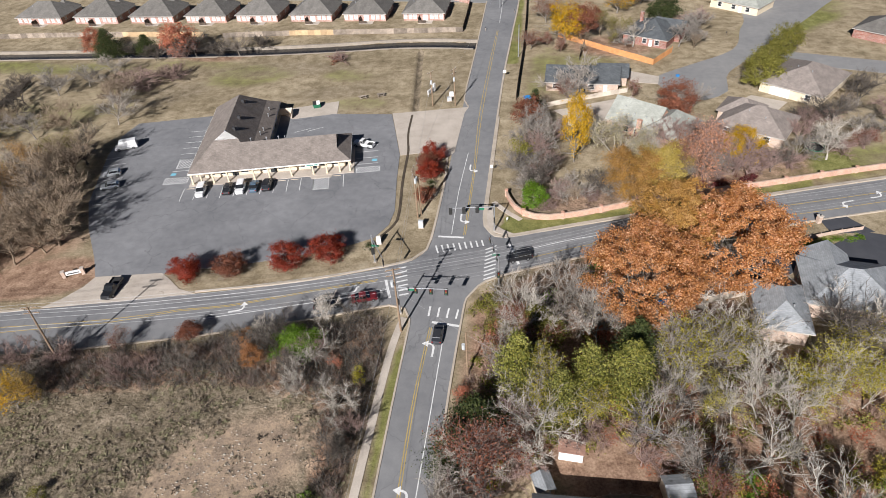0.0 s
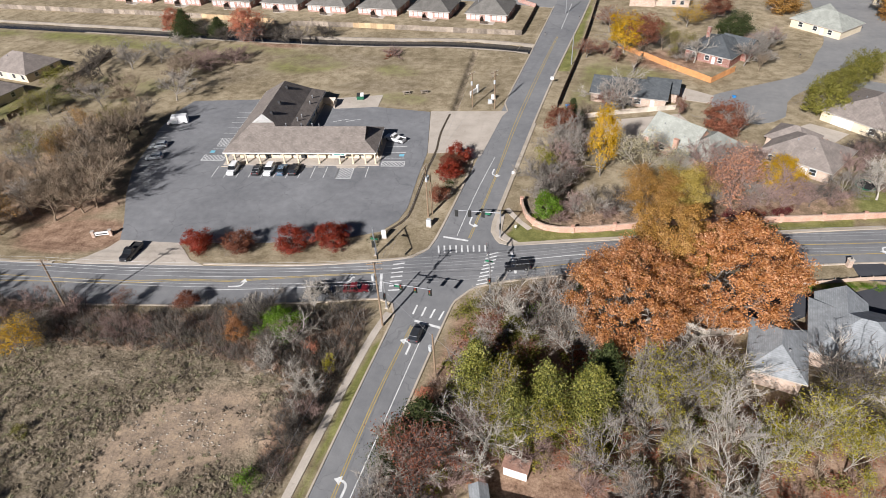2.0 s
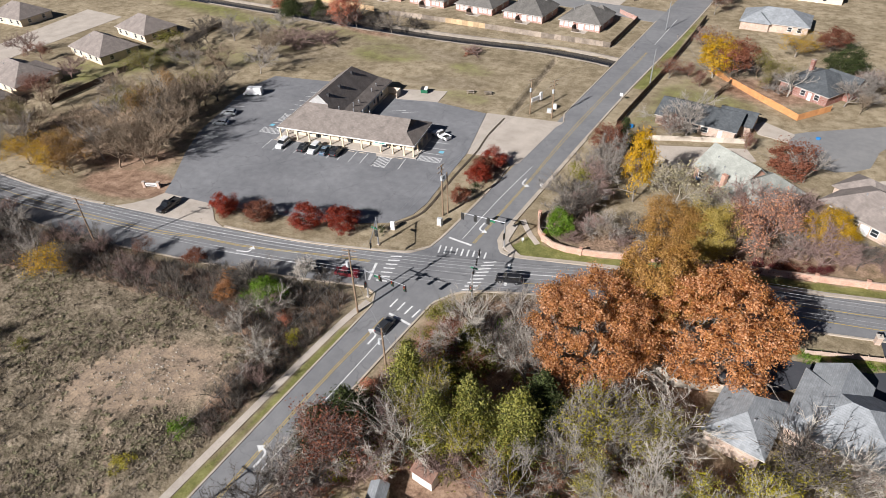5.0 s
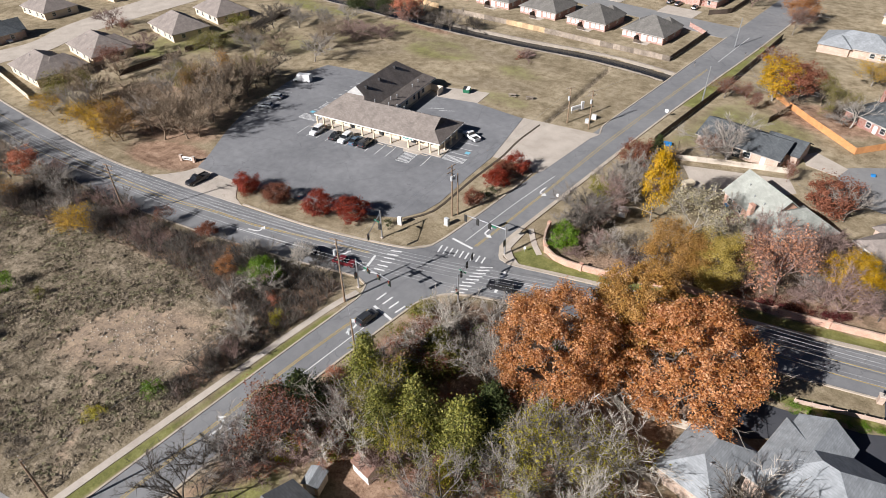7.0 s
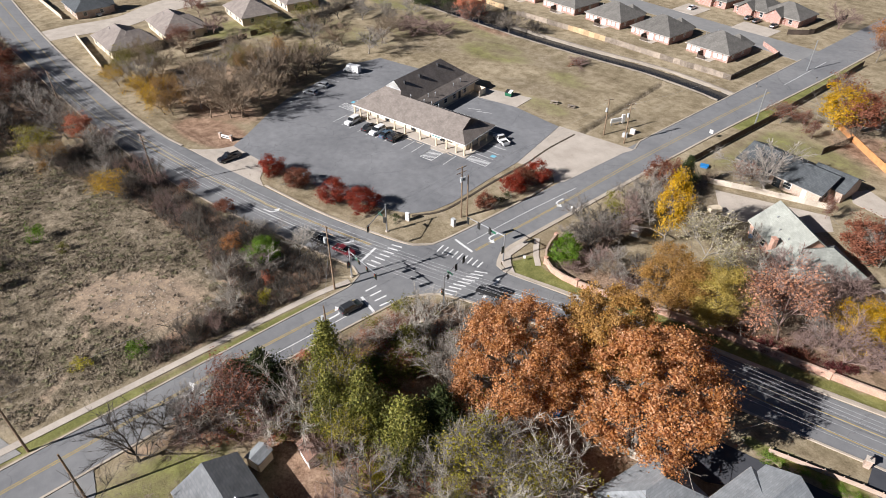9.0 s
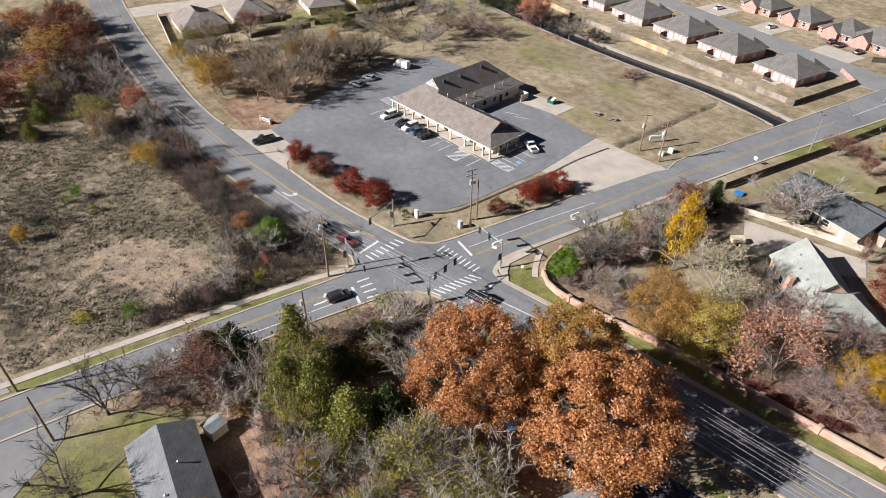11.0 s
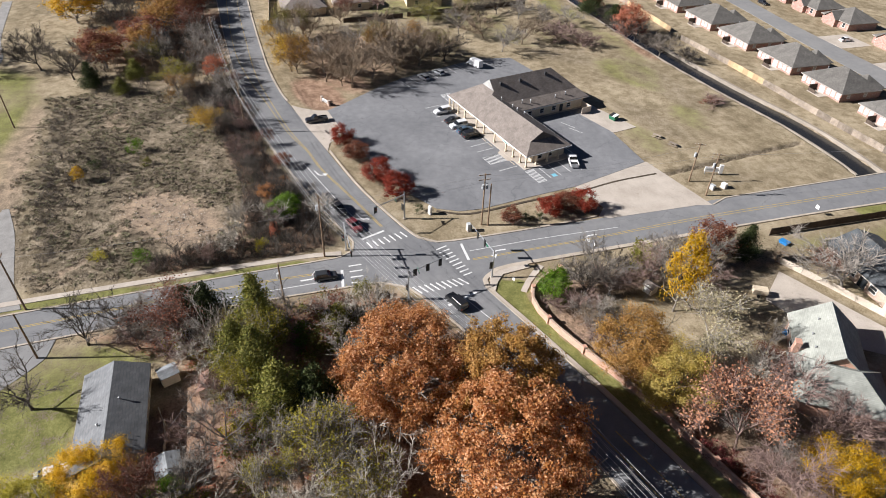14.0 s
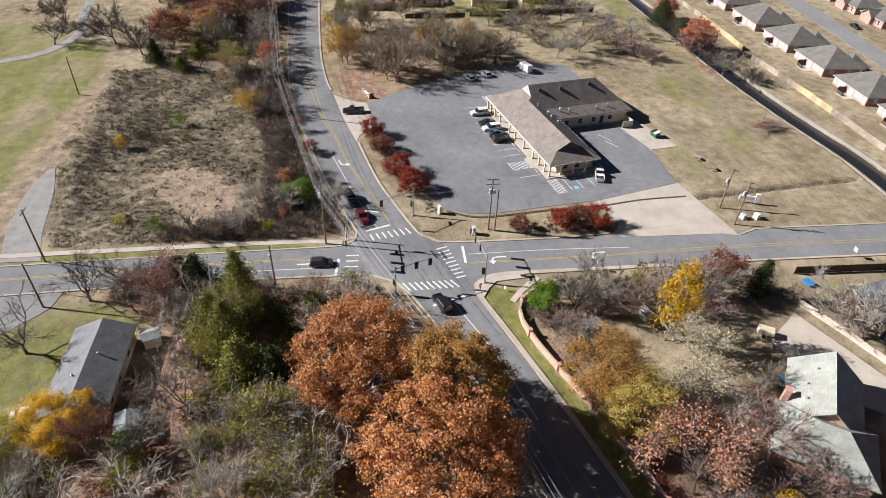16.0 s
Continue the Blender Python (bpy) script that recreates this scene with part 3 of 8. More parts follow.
tagged(ribbon("kerb_north_east_side", glide([(-9.0, 150), (-8.6, 180), (-7.6, 210), (-6.2, 260), (-5, 390)], 3), -0.5, 0.0, -0.1, 0.16, M_KERB), "weathered concrete kerb", "kerb", kind="structure")
# walkways
for nm, line, w in (("pavement_south_walk", [(-18.6, -40), (-20.4, 0), (-20.9, 17), (-21.2, 40), (-21.3, 62), (-21.0, 70), (-20.4, 74.5)], 1.25), ("pavement_corner_path", [(-7.2, 110.4), (-5.4, 108.2), (-3.5, 106.2), (-1.2, 104.3)], 1.1)):
    tagged(ribbon(nm, glide(line, 2), -w / 2, w / 2, -0.1, 0.09, M_CONC), "narrow worn concrete footpath", "pavement", kind="structure")
tagged(ribbon("road_track", glide([(-100, -36), (-114, -24.5), (-121, -15), (-137, -10), (-160, -15), (-200, -20)], 3), -1.6, 1.6, -0.1, 0.045, M_GRAVEL), "pale gravel track curving round the lawn", "road", kind="structure")
# neighbourhood streets
for nm, left, right, mt, lab in (
        ("road_culdesac", [(40, 162), (36, 168), (34.5, 175), (44, 183), (58, 193.5), (63, 201), (66, 212), (71, 232), (72, 300)], [(46, 161), (52.6, 166), (54.5, 177), (61, 186), (70, 196), (79, 209), (92, 226), (104, 242), (150, 300)], M_STREET, "pale grey asphalt cul-de-sac"),
        ("road_north_close", [(-330, 262), (-174, 257.5), (-98, 251), (-40, 246.5), (-18, 244)], [(-330, 274), (-174, 268), (-114, 262), (-40, 258.5), (-18, 258)], M_STREET, "pale grey asphalt residential street"),
        ("road_west_close", [(-206, 64), (-207, 76), (-206, 92), (-216, 112), (-226, 160)], [(-194, 64), (-193.5, 76), (-192.5, 92), (-200, 112), (-204, 160)], M_CONC, "pale concrete residential street"),
        ("road_side_drive", [(-19, 13), (-28, 10.5), (-36, 9.5), (-44, 9), (-52, 10.2)], [(-19, 20), (-26, 17.6), (-34, 16), (-43, 14.2), (-52, 11.4)], M_GRAVEL, "grey gravel drive at the field's edge"),
        ("road_south_close", [(-11, 12), (-4, 16), (4, 10), (14, 0)], [(-11, 27), (-6, 26), (2, 18), (14, 8)], M_STREET, "pale grey asphalt side street")):
    between(nm, resample(glide(left[::-1] if nm == "road_culdesac" else left, 3), 40), resample(glide(right[::-1] if nm == "road_culdesac" else right, 3), 40), -0.1, 0.045, mt, lab)
for nm, poly, mt, lab in (
        ("pavement_drive_east", [(66, 188), (74, 195), (100, 187), (98, 178)], M_STREET, "grey asphalt driveway"),
        ("pavement_drive_grey_house", [(26, 176), (28, 180), (36, 176), (35, 171), (28, 172)], M_CONC, "pale concrete driveway"),
        ("pavement_yard_slab", [(6, 154), (27, 163), (30, 158), (24, 150), (12, 146)], M_CONC, "pale stained concrete yard slab"),
        ("pavement_tan_house_drive", [(50, 157), (58, 164), (66, 160), (60, 152)], M_CONC, "pale concrete driveway"),
        ("pavement_drive_dark", [(36, 87), (40, 94.5), (56, 99), (64, 104), (68, 103), (66, 92), (50, 93), (44, 88)], M_DARKDRIVE, "dark sealed asphalt driveway"),
        ("pavement_entry_dark", [(58, 103), (57, 108.3), (62, 109.6), (66, 104)], M_DARKDRIVE, "dark sealed asphalt driveway entry"),
        ("pavement_far_drive", [(-50, 258), (-50, 268), (-36, 268), (-36, 258)], M_CONC, "pale concrete driveway"),
        ("pavement_far_drive_west", [(-76, 260), (-76, 272), (-66, 272), (-66, 260)], M_CONC, "pale concrete driveway"),
        ("pavement_far_lot", [(-102, 261), (-102, 274), (-90, 274), (-90, 261)], M_CONC, "pale concrete driveway")):
    tagged(part(nm, prism(bmesh.new(), poly, -0.1, 0.05), mt), lab, "driveway", kind="structure")


# ---- road markings ----
def stroke(name, line, w, material, parent=None, z=ROAD_Z):
    return ribbon(name, line, -w / 2, w / 2, z - 0.004, z + 0.006, material, parent)


def mark(name, line, w, material, label, z=ROAD_Z):
    return tagged(stroke(name, line, w, material, None, z), label, "road marking", kind="structure")


mark("trim_yellow_main_west", glide([(-27, 84.0), (-38.5, 80.2), (-53, 75.2), (-61.3, 73.5), (-72.5, 70.3), (-91, 66.9), (-110, 64.2), (-136, 62.8), (-190, 61.5), (-300, 63)], 3), 0.16, M_YELLOW, "faded yellow centre line")
mark("trim_yellow_main_west_second", glide([(-27, 83.65), (-38.5, 79.85), (-53, 74.85), (-61.3, 73.15), (-72.5, 69.5), (-91, 65.6), (-110, 61.6), (-136, 58.6), (-190, 57.6), (-300, 59)], 3), 0.16, M_YELLOW, "faded yellow centre line")
mark("trim_white_main_west", glide([(-24.8, 81.4), (-33.8, 78.2), (-44.2, 75.0), (-56, 71.6)], 3), 0.14, M_WHITE, "worn white lane line")
mark("trim_yellow_main_east", glide([(-1.0, 91.2), (10, 96.0), (28, 102.6), (40, 105.9), (52, 108.7), (72, 114.6), (110, 126)], 3), 0.16, M_YELLOW, "faded yellow centre line")
mark("trim_yellow_main_east_second", glide([(30, 105.6), (40, 108.6), (52, 112.0), (72, 117.8), (110, 129)], 3), 0.16, M_YELLOW, "faded yellow centre line")
mark("trim_white_main_east", glide([(-2.0, 93.6), (10, 98.6), (24, 102.6)], 3), 0.14, M_WHITE, "worn white lane line")
mark("trim_yellow_north", glide([(-12.1, 98.4), (-12.3, 123), (-12.9, 152), (-12.6, 190), (-12.2, 214)], 4), 0.15, M_YELLOW, "faded yellow centre line", ROAD_Z - 0.004)
mark("trim_yellow_north_second", glide([(-12.45, 98.4), (-12.65, 123), (-13.6, 152), (-13.2, 190), (-12.6, 214)], 4), 0.15, M_YELLOW, "faded yellow centre line", ROAD_Z - 0.004)
mark("trim_white_north", glide([(-14.9, 98.6), (-15.1, 114), (-14.6, 131)], 4), 0.13, M_WHITE, "worn white lane line", ROAD_Z - 0.004)
mark("trim_white_north_far", glide([(-12.2, 222), (-12.3, 250)], 4), 0.15, M_WHITE, "worn white lane line", ROAD_Z - 0.004)
mark("trim_yellow_south", glide([(-15.6, 72.5), (-15.95, 60), (-15.8, 50), (-15.3, 38), (-14, 8), (-12.6, -40)], 4), 0.15, M_YELLOW, "faded yellow centre line", ROAD_Z - 0.004)
mark("trim_yellow_south_second", glide([(-15.25, 72.5), (-15.6, 60), (-15.45, 50), (-14.95, 38), (-13.65, 8), (-12.2, -40)], 4), 0.15, M_YELLOW, "faded yellow centre line", ROAD_Z - 0.004)
mark("trim_white_south", glide([(-13.0, 72.5), (-13.0, 56), (-13.0, 40)], 4), 0.14, M_WHITE, "worn white lane line", ROAD_Z - 0.004)
for nm, a, b in (("north", (-17.5, 97.7), (-12.3, 97.6)), ("west", (-25.5, 84.0), (-23.8, 79.2)), ("south", (-15.4, 73.8), (-10.6, 73.2)), ("east", (-1.2, 90.1), (-3.2, 96.0))):
    mark("trim_stop_line_" + nm, [a, b], 0.5, M_WHITE, "broad white stop line")


def crosswalk(name, a0, a1, b0, b1, n, w=0.32):
    """n bars between the bar a0-a1 and the bar b0-b1."""
    e = tagged(new(name), "zebra crossing of worn white bars", "crosswalk", kind="structure")
    for i in range(n):
        t = i / (n - 1)
        p = [tuple(np.array(a0) * (1 - t) + np.array(b0) * t), tuple(np.array(a1) * (1 - t) + np.array(b1) * t)]
        stroke("stripe", p, w, M_WHITE, e)


crosswalk("trim_crosswalk_north", (-17.6, 94.7), (-16.8, 92.4), (-8.7, 97.0), (-8.2, 95.1), 9)
crosswalk("trim_crosswalk_east", (-7.7, 94.0), (-5.7, 95.4), (-7.5, 85.3), (-5.4, 86.5), 9)
crosswalk("trim_crosswalk_west", (-24.3, 87.0), (-22.3, 88.0), (-22.6, 79.9), (-20.6, 80.6), 7)
crosswalk("trim_crosswalk_south", (-16.2, 77.6), (-16.2, 75.2), (-11.2, 77.2), (-11.4, 74.9), 4)


def turn_arrow(x, y, ang, mirror=1, s=1.0, straight=False):
    """A curved turning arrow painted on the lane."""
    pts = [(0.0, -1.7), (0.0, 0.2), (0.25, 0.8), (0.75, 1.05), (1.1, 1.05)]
    m = Matrix.Rotation(radians(ang), 2)

    def q(px, py):
        v = m @ Vector((px * mirror * s, py * s))
        return (x + v.x, y + v.y)
    e = tagged(new("trim_turn_arrow"), "white turning arrow painted on asphalt", "road marking", kind="structure")
    stroke("shaft", [q(*p) for p in glide([np.array(p) for p in pts], 0.25)], 0.34 * s, M_WHITE, e)
    head = [q(1.0, 1.75), q(2.05, 1.05), q(1.0, 0.35)]
    if mirror < 0:
        head = head[::-1]
    part("arrow_head", prism(bmesh.new(), head[::-1], ROAD_Z - 0.002, ROAD_Z + 0.007), M_WHITE, e)


for x, y, ang, mir in ((-31.2, 80.2, -72, -1), (-50.5, 74.1, -72, -1), (-13.6, 103.9, 180, -1), (-13.5, 123.8, 180, -1), (-14.3, 67.8, 0, -1), (-14.2, 41.6, 0, -1), (22.6, 100.9, 108, -1), (64.2, 114.0, 108, -1), (71.2, 116.2, -72, -1)):
    turn_arrow(x, y, ang, mir)

# ---- building materials ----
M_SHINGLE = pattern_mat("taupe_shingles", (0.24, 0.205, 0.18), (0.185, 0.16, 0.14), (0.167, 0.144, 0.126), 0.5, 0.16, 0.012)
M_SHINGLEGREY = pattern_mat("grey_shingles", (0.165, 0.155, 0.14), (0.13, 0.122, 0.11), (0.115, 0.108, 0.098), 0.5, 0.16, 0.012, vary=0.12)
M_SHINGLEPALE = pattern_mat("pale_grey_shingles", (0.30, 0.315, 0.325), (0.245, 0.26, 0.27), (0.22, 0.235, 0.243), 0.5, 0.16, 0.012)
M_SHINGLEGREEN = pattern_mat("sage_shingles", (0.34, 0.35, 0.31), (0.29, 0.30, 0.265), (0.265, 0.272, 0.243), 0.5, 0.16, 0.012)
M_SHINGLEDARK = pattern_mat("charcoal_shingles", (0.105, 0.115, 0.12), (0.075, 0.082, 0.088), (0.068, 0.074, 0.079), 0.5, 0.16, 0.012)
M_SHINGLEMID = pattern_mat("slate_grey_shingles", (0.2, 0.205, 0.21), (0.16, 0.167, 0.172), (0.15, 0.155, 0.16), 0.5, 0.16, 0.012)
M_SHINGLETAN = pattern_mat("tan_shingles", (0.275, 0.235, 0.21), (0.22, 0.19, 0.168), (0.198, 0.17, 0.15), 0.5, 0.16, 0.012)
M_SHINGLERUST = pattern_mat("rust_brown_shingles", (0.26, 0.15, 0.11), (0.2, 0.115, 0.085), (0.17, 0.1, 0.075), 0.5, 0.16, 0.012)
M_BRICKPINK = pattern_mat("pink_brick", (0.43, 0.235, 0.19), (0.36, 0.18, 0.145), (0.46, 0.4, 0.35), 0.24, 0.075, 0.01)
M_BRICKSALMON = pattern_mat("salmon_brick", (0.60, 0.34, 0.25), (0.50, 0.27, 0.195), (0.55, 0.42, 0.33), 0.24, 0.075, 0.01)
M_BRICKTAN = pattern_mat("tan_brick", (0.52, 0.37, 0.28), (0.42, 0.30, 0.23), (0.5, 0.44, 0.38), 0.24, 0.075, 0.01)
M_BRICKRED = pattern_mat("red_brick", (0.30, 0.11, 0.075), (0.23, 0.08, 0.06), (0.38, 0.32, 0.28), 0.24, 0.075, 0.01)
M_CREAM = surface("cream_siding", (0.55, 0.46, 0.33), (0.7, 0.6, 0.45), 4, 0.5, 0.8, 0.1, world_space=False)
M_WHITETRIM = surface("white_trim", (0.66, 0.65, 0.62), (0.8, 0.79, 0.77), 4, 0.6, 0.6, 0.05, world_space=False)
M_EAVE = surface("weathered_eave_boards", (0.34, 0.315, 0.28), (0.48, 0.445, 0.40), 4, 0.6, 0.7, 0.05, world_space=False)
M_GLASS = paint("window_glass", (0.02, 0.025, 0.03), 0.08, 0, 0.0, 0.8)
M_BLIND = paint("window_with_blinds", (0.5, 0.5, 0.49), 0.15, 0, 0.5)
M_WOODTAN = surface("tan_fence_wood", (0.36, 0.25, 0.14), (0.56, 0.41, 0.25), 5, 0.8, 0.9, 0.3, vary=0.2)
M_DARKMETAL = surface("dark_metal", (0.03, 0.03, 0.032), (0.06, 0.06, 0.062), 6, 1, 0.5, 0.05, world_space=False)
M_GALV = surface("galvanised_steel", (0.36, 0.37, 0.38), (0.55, 0.56, 0.57), 6, 1, 0.45, 0.05, world_space=False, metal=0.7)
M_WOODGREY = surface("weathered_grey_wood", (0.15, 0.122, 0.095), (0.34, 0.285, 0.23), 5, 0.8, 0.9, 0.3, vary=0.38)
M_WOODORANGE = surface("new_cedar_wood", (0.42, 0.19, 0.075), (0.62, 0.31, 0.13), 5, 0.8, 0.85, 0.3, vary=0.12)
M_WOODDARK = surface("dark_stained_wood", (0.05, 0.038, 0.03), (0.12, 0.09, 0.07), 5, 0.8, 0.9, 0.3, vary=0.15)
M_WOODPALE = surface("sun_bleached_wood", (0.42, 0.36, 0.29), (0.62, 0.55, 0.46), 5, 0.8, 0.9, 0.3, vary=0.15)
M_POLEWOOD = surface("pole_wood", (0.15, 0.10, 0.065), (0.32, 0.23, 0.15), 5, 0.8, 0.9, 0.3, world_space=False)


def window_at(parent, x, y, z, rz, w, h, divide=True, pane=None):
    """A window on a wall: frame with sill, and a dark pane set back in it. It faces local -y."""
    bm = bmesh.new()
    t = 0.09
    box(bm, -w / 2 - t, w / 2 + t, -0.06, 0.02, h, h + t)
    box(bm, -w / 2 - t, w / 2 + t, -0.1, 0.02, -t, 0)
    box(bm, -w / 2 - t, -w / 2, -0.06, 0.02, 0, h)
    box(bm, w / 2, w / 2 + t, -0.06, 0.02, 0, h)
    if divide:
        box(bm, -w / 2, w / 2, -0.045, 0.02, h / 2 - 0.03, h / 2 + 0.03)
    f = part("window", bm, M_WHITETRIM, parent)
    f.matrix_basis = pose(x, y, z, 0, 0, rz)
    part("pane", nb(-w / 2, w / 2, -0.02, 0.02, 0, h), pane or M_GLASS, f)
    return f


def door_at(parent, x, y, z, rz, w, h, material):
    bm = bmesh.new()
    box(bm, -w / 2, w / 2, -0.04, 0.02, 0, h)
    for zz in (0.15, 0.55 * h):
        box(bm, -w / 2 + 0.12, w / 2 - 0.12, -0.06, -0.03, zz, zz + 0.36 * h)
    d = part("door", bm, material, parent)
    d.matrix_basis = pose(x, y, z, 0, 0, rz)
    return d


def side_pose(side, p, w, d):
    """Wall sides: s, n run along x; w, e along y."""
    return {"s": (p, -d / 2, 0), "n": (-p, d / 2, 180), "e": (w / 2, p, 90), "w": (-w / 2, -p, -90)}[side]


def hip_roof(bm, w, d, z, rise, over=0.5, thick=0.2, gable=False, cx=0, cy=0):
    W, D = w / 2 + over, d / 2 + over
    if W >= D:
        r = W if gable else W - D
        A, B = (cx - r, cy, z + rise), (cx + r, cy, z + rise)
        a, b, c, e = (cx - W, cy - D, z), (cx + W, cy - D, z), (cx + W, cy + D, z), (cx - W, cy + D, z)
        if r < 0.05:
            A = B = (cx, cy, z + rise)
    else:
        r = D if gable else D - W
        A, B = (cx, cy - r, z + rise), (cx, cy + r, z + rise)
        b, c, e, a = (cx + W, cy - D, z), (cx + W, cy + D, z), (cx - W, cy + D, z), (cx - W, cy - D, z)
        slab(bm, [b, c, B, A], thick)
        slab(bm, [e, a, A, B], thick)
        if not gable:
            slab(bm, [a, b, A], thick)
            slab(bm, [c, e, B], thick)
        return bm
    slab(bm, [a, b, B, A] if A != B else [a, b, A], thick)
    slab(bm, [c, e, A, B] if A != B else [c, e, A], thick)
    if not gable:
        slab(bm, [b, c, B], thick)
        slab(bm, [e, a, A], thick)
    return bm


def gable_wall(bm, w, d, z0, z1, rise, thick=0.2, cx=0, cy=0):
    """Box walls with the two gable triangles on the ends of the longer axis."""
    box(bm, cx - w / 2, cx + w / 2, cy - d / 2, cy + d / 2, z0, z1)
    if w >= d:
        for x in (cx - w / 2, cx + w / 2 - thick):
            v = [bm.verts.new((xx, yy, zz)) for xx in (x, x + thick) for yy, zz in ((cy - d / 2, z1), (cy + d / 2, z1), (cy, z1 + rise * 0.93))]
            for f in ((0, 1, 2), (5, 4, 3), (0, 3, 4, 1), (1, 4, 5, 2), (2, 5, 3, 0)):
                bm.faces.new([v[i] for i in f])
    else:
        for y in (cy - d / 2, cy + d / 2 - thick):
            v = [bm.verts.new((xx, yy, zz)) for yy in (y, y + thick) for xx, zz in ((cx - w / 2, z1), (cx + w / 2, z1), (cx, z1 + rise * 0.93))]
            for f in ((0, 1, 2), (5, 4, 3), (0, 3, 4, 1), (1, 4, 5, 2), (2, 5, 3, 0)):
                bm.faces.new([v[i] for i in f])
    return bm


def house(label, x, y, rz, w, d, h, rise, wall_m, roof_m, wins=(), doors=(), gable=False, wing=None, chimney=None, vents=(), over=0.5, group="", name="house", pane=None):
    """wins: (side, place, sill, width, height); doors: (side, place, width, height, material); wing: (cx, cy, w, d, rise, gable)."""
    e = tagged(empty(name, x, y, 0, rz), label, "house", group)
    bm = bmesh.new()
    if gable:
        gable_wall(bm, w, d, -0.05, h, rise)
    else:
        box(bm, -w / 2, w / 2, -d / 2, d / 2, -0.05, h)
    part("wall", bm, wall_m, e)
    part("roof", hip_roof(bmesh.new(), w, d, h, rise, over, 0.2, gable), roof_m, e)
    W, D, t = w / 2 + over, d / 2 + over, 0.1
    for q in ((-W - 0.02, W + 0.02, -D - 0.03, -D + t), (-W - 0.02, W + 0.02, D - t, D + 0.03), (-W - 0.03, -W + t, -D, D), (W - t, W + 0.03, -D, D)):
        if gable and ((w >= d and abs(q[1] - q[0]) < 0.3) or (w < d and abs(q[3] - q[2]) < 0.3)):
            continue
        part("eave_board", nb(*q, h - 0.22, h - 0.02), M_EAVE, e)
    if wing:
        cx, cy, ww, dd, rr, gg = wing
        bm = bmesh.new()
        if gg:
            gable_wall(bm, ww, dd, -0.05, h, rr, cx=cx, cy=cy)
        else:
            box(bm, cx - ww / 2, cx + ww / 2, cy - dd / 2, cy + dd / 2, -0.05, h)
        part("wing_wall", bm, wall_m, e)
        part("wing_roof", hip_roof(bmesh.new(), ww, dd, h + 0.02, rr, over, 0.2, gg, cx, cy), roof_m, e)
    for side, p, sill, ww, hh in wins:
        a, b, r = side_pose(side, p, w, d)
        window_at(e, a, b, sill, r, ww, hh, True, pane)
    for side, p, ww, hh, mm in doors:
        a, b, r = side_pose(side, p, w, d)
        door_at(e, a, b, 0, r, ww, hh, mm)
    if chimney:
        cx, cy, top = chimney
        bm = nb(cx - 0.5, cx + 0.5, cy - 0.4, cy + 0.4, h * 0.5, top)
        box(bm, cx - 0.58, cx + 0.58, cy - 0.48, cy + 0.48, top, top + 0.12)
        part("chimney", bm, wall_m, e)
    for vx, vy in vents:
        run = min(w, d) / 2 + over
        hv = h + rise * max(0.1, 1 - abs(vy if w >= d else vx) / run)
        bm = rod(bmesh.new(), (vx, vy, hv - 0.3), (vx, vy, hv + 0.35), 0.1)
        rod(bm, (vx, vy, hv + 0.35), (vx, vy, hv + 0.45), 0.2, 0.05)
        part("roof_vent", bm, M_GALV, e)
    return e


# ---- the shop building ----
BO, BROT = (-41.0, 121.2), 192.2       # the south-east eave corner; local u runs west, v north
shop = tagged(empty("shop_building", BO[0], BO[1], 0, BROT - 180), "long cream shop building with taupe hip roof and white portico columns", "shop building")


def L(u, v, z):
    return (-u, v, z)


slopes = {
    "front": [(0, 0, 3.3), (37.5, 0, 3.3), (31.56, 7.3, 7.585), (26.1, 7.3, 7.585), (25.47, 6.3, 7.0), (3, 6.3, 7.0), (3, 3, 5.06)],
    "west": [(37.5, 0, 3.3), (37.5, 35.0, 3.3), (28.5, 27.0, 9.8), (28.5, 7.3, 9.8), (31.56, 7.3, 7.585)],
    "north": [(37.5, 35.0, 3.3), (20.3, 35.0, 3.4), (23.3, 32.9, 5.0), (28.5, 27.0, 9.8)],
    "rear_upper": [(28.5, 7.3, 9.8), (28.5, 27.0, 9.8), (23.3, 32.9, 5.0), (23.3, 10.03, 5.0), (25.47, 6.3, 7.0), (26.1, 7.3, 7.585)],
    "rear_lower": [(23.3, 10.03, 5.0), (23.3, 32.9, 5.0), (20.3, 35.0, 3.4), (20.3, 13.0, 3.4)],
    "back": [(3, 6.3, 7.0), (25.47, 6.3, 7.0), (23.3, 10.03, 5.0), (20.3, 13.0, 3.4), (0, 13.2, 3.3), (3, 9.92, 5.06)],
    "skirt": [(0, 0, 3.3), (3, 3, 5.06), (3, 9.92, 5.06), (0, 13.2, 3.3)]}
for nm, pts in slopes.items():
    part("roof_slope", slab(bmesh.new(), [L(*p) for p in pts], 0.22), M_SHINGLE, shop)
bm = bmesh.new()
slab(bm, [L(31.5, 7.25, 7.6), L(26.15, 7.25, 7.6), L(28.5, 7.25, 9.85)], 0.05)
bmesh.ops.translate(bm, verts=bm.verts, vec=(0, -0.03, 0))
part("gable_panel", bm, M_WHITETRIM, shop, "white triangular gable panel")
bm = bmesh.new()
slab(bm, [L(3.02, 3.1, 5.05), L(3.02, 9.85, 5.05), L(3.02, 6.3, 6.95)], 0.05)
part("gable_panel", bm, M_SHINGLE, shop, "shaded end gable")
bm = bmesh.new()
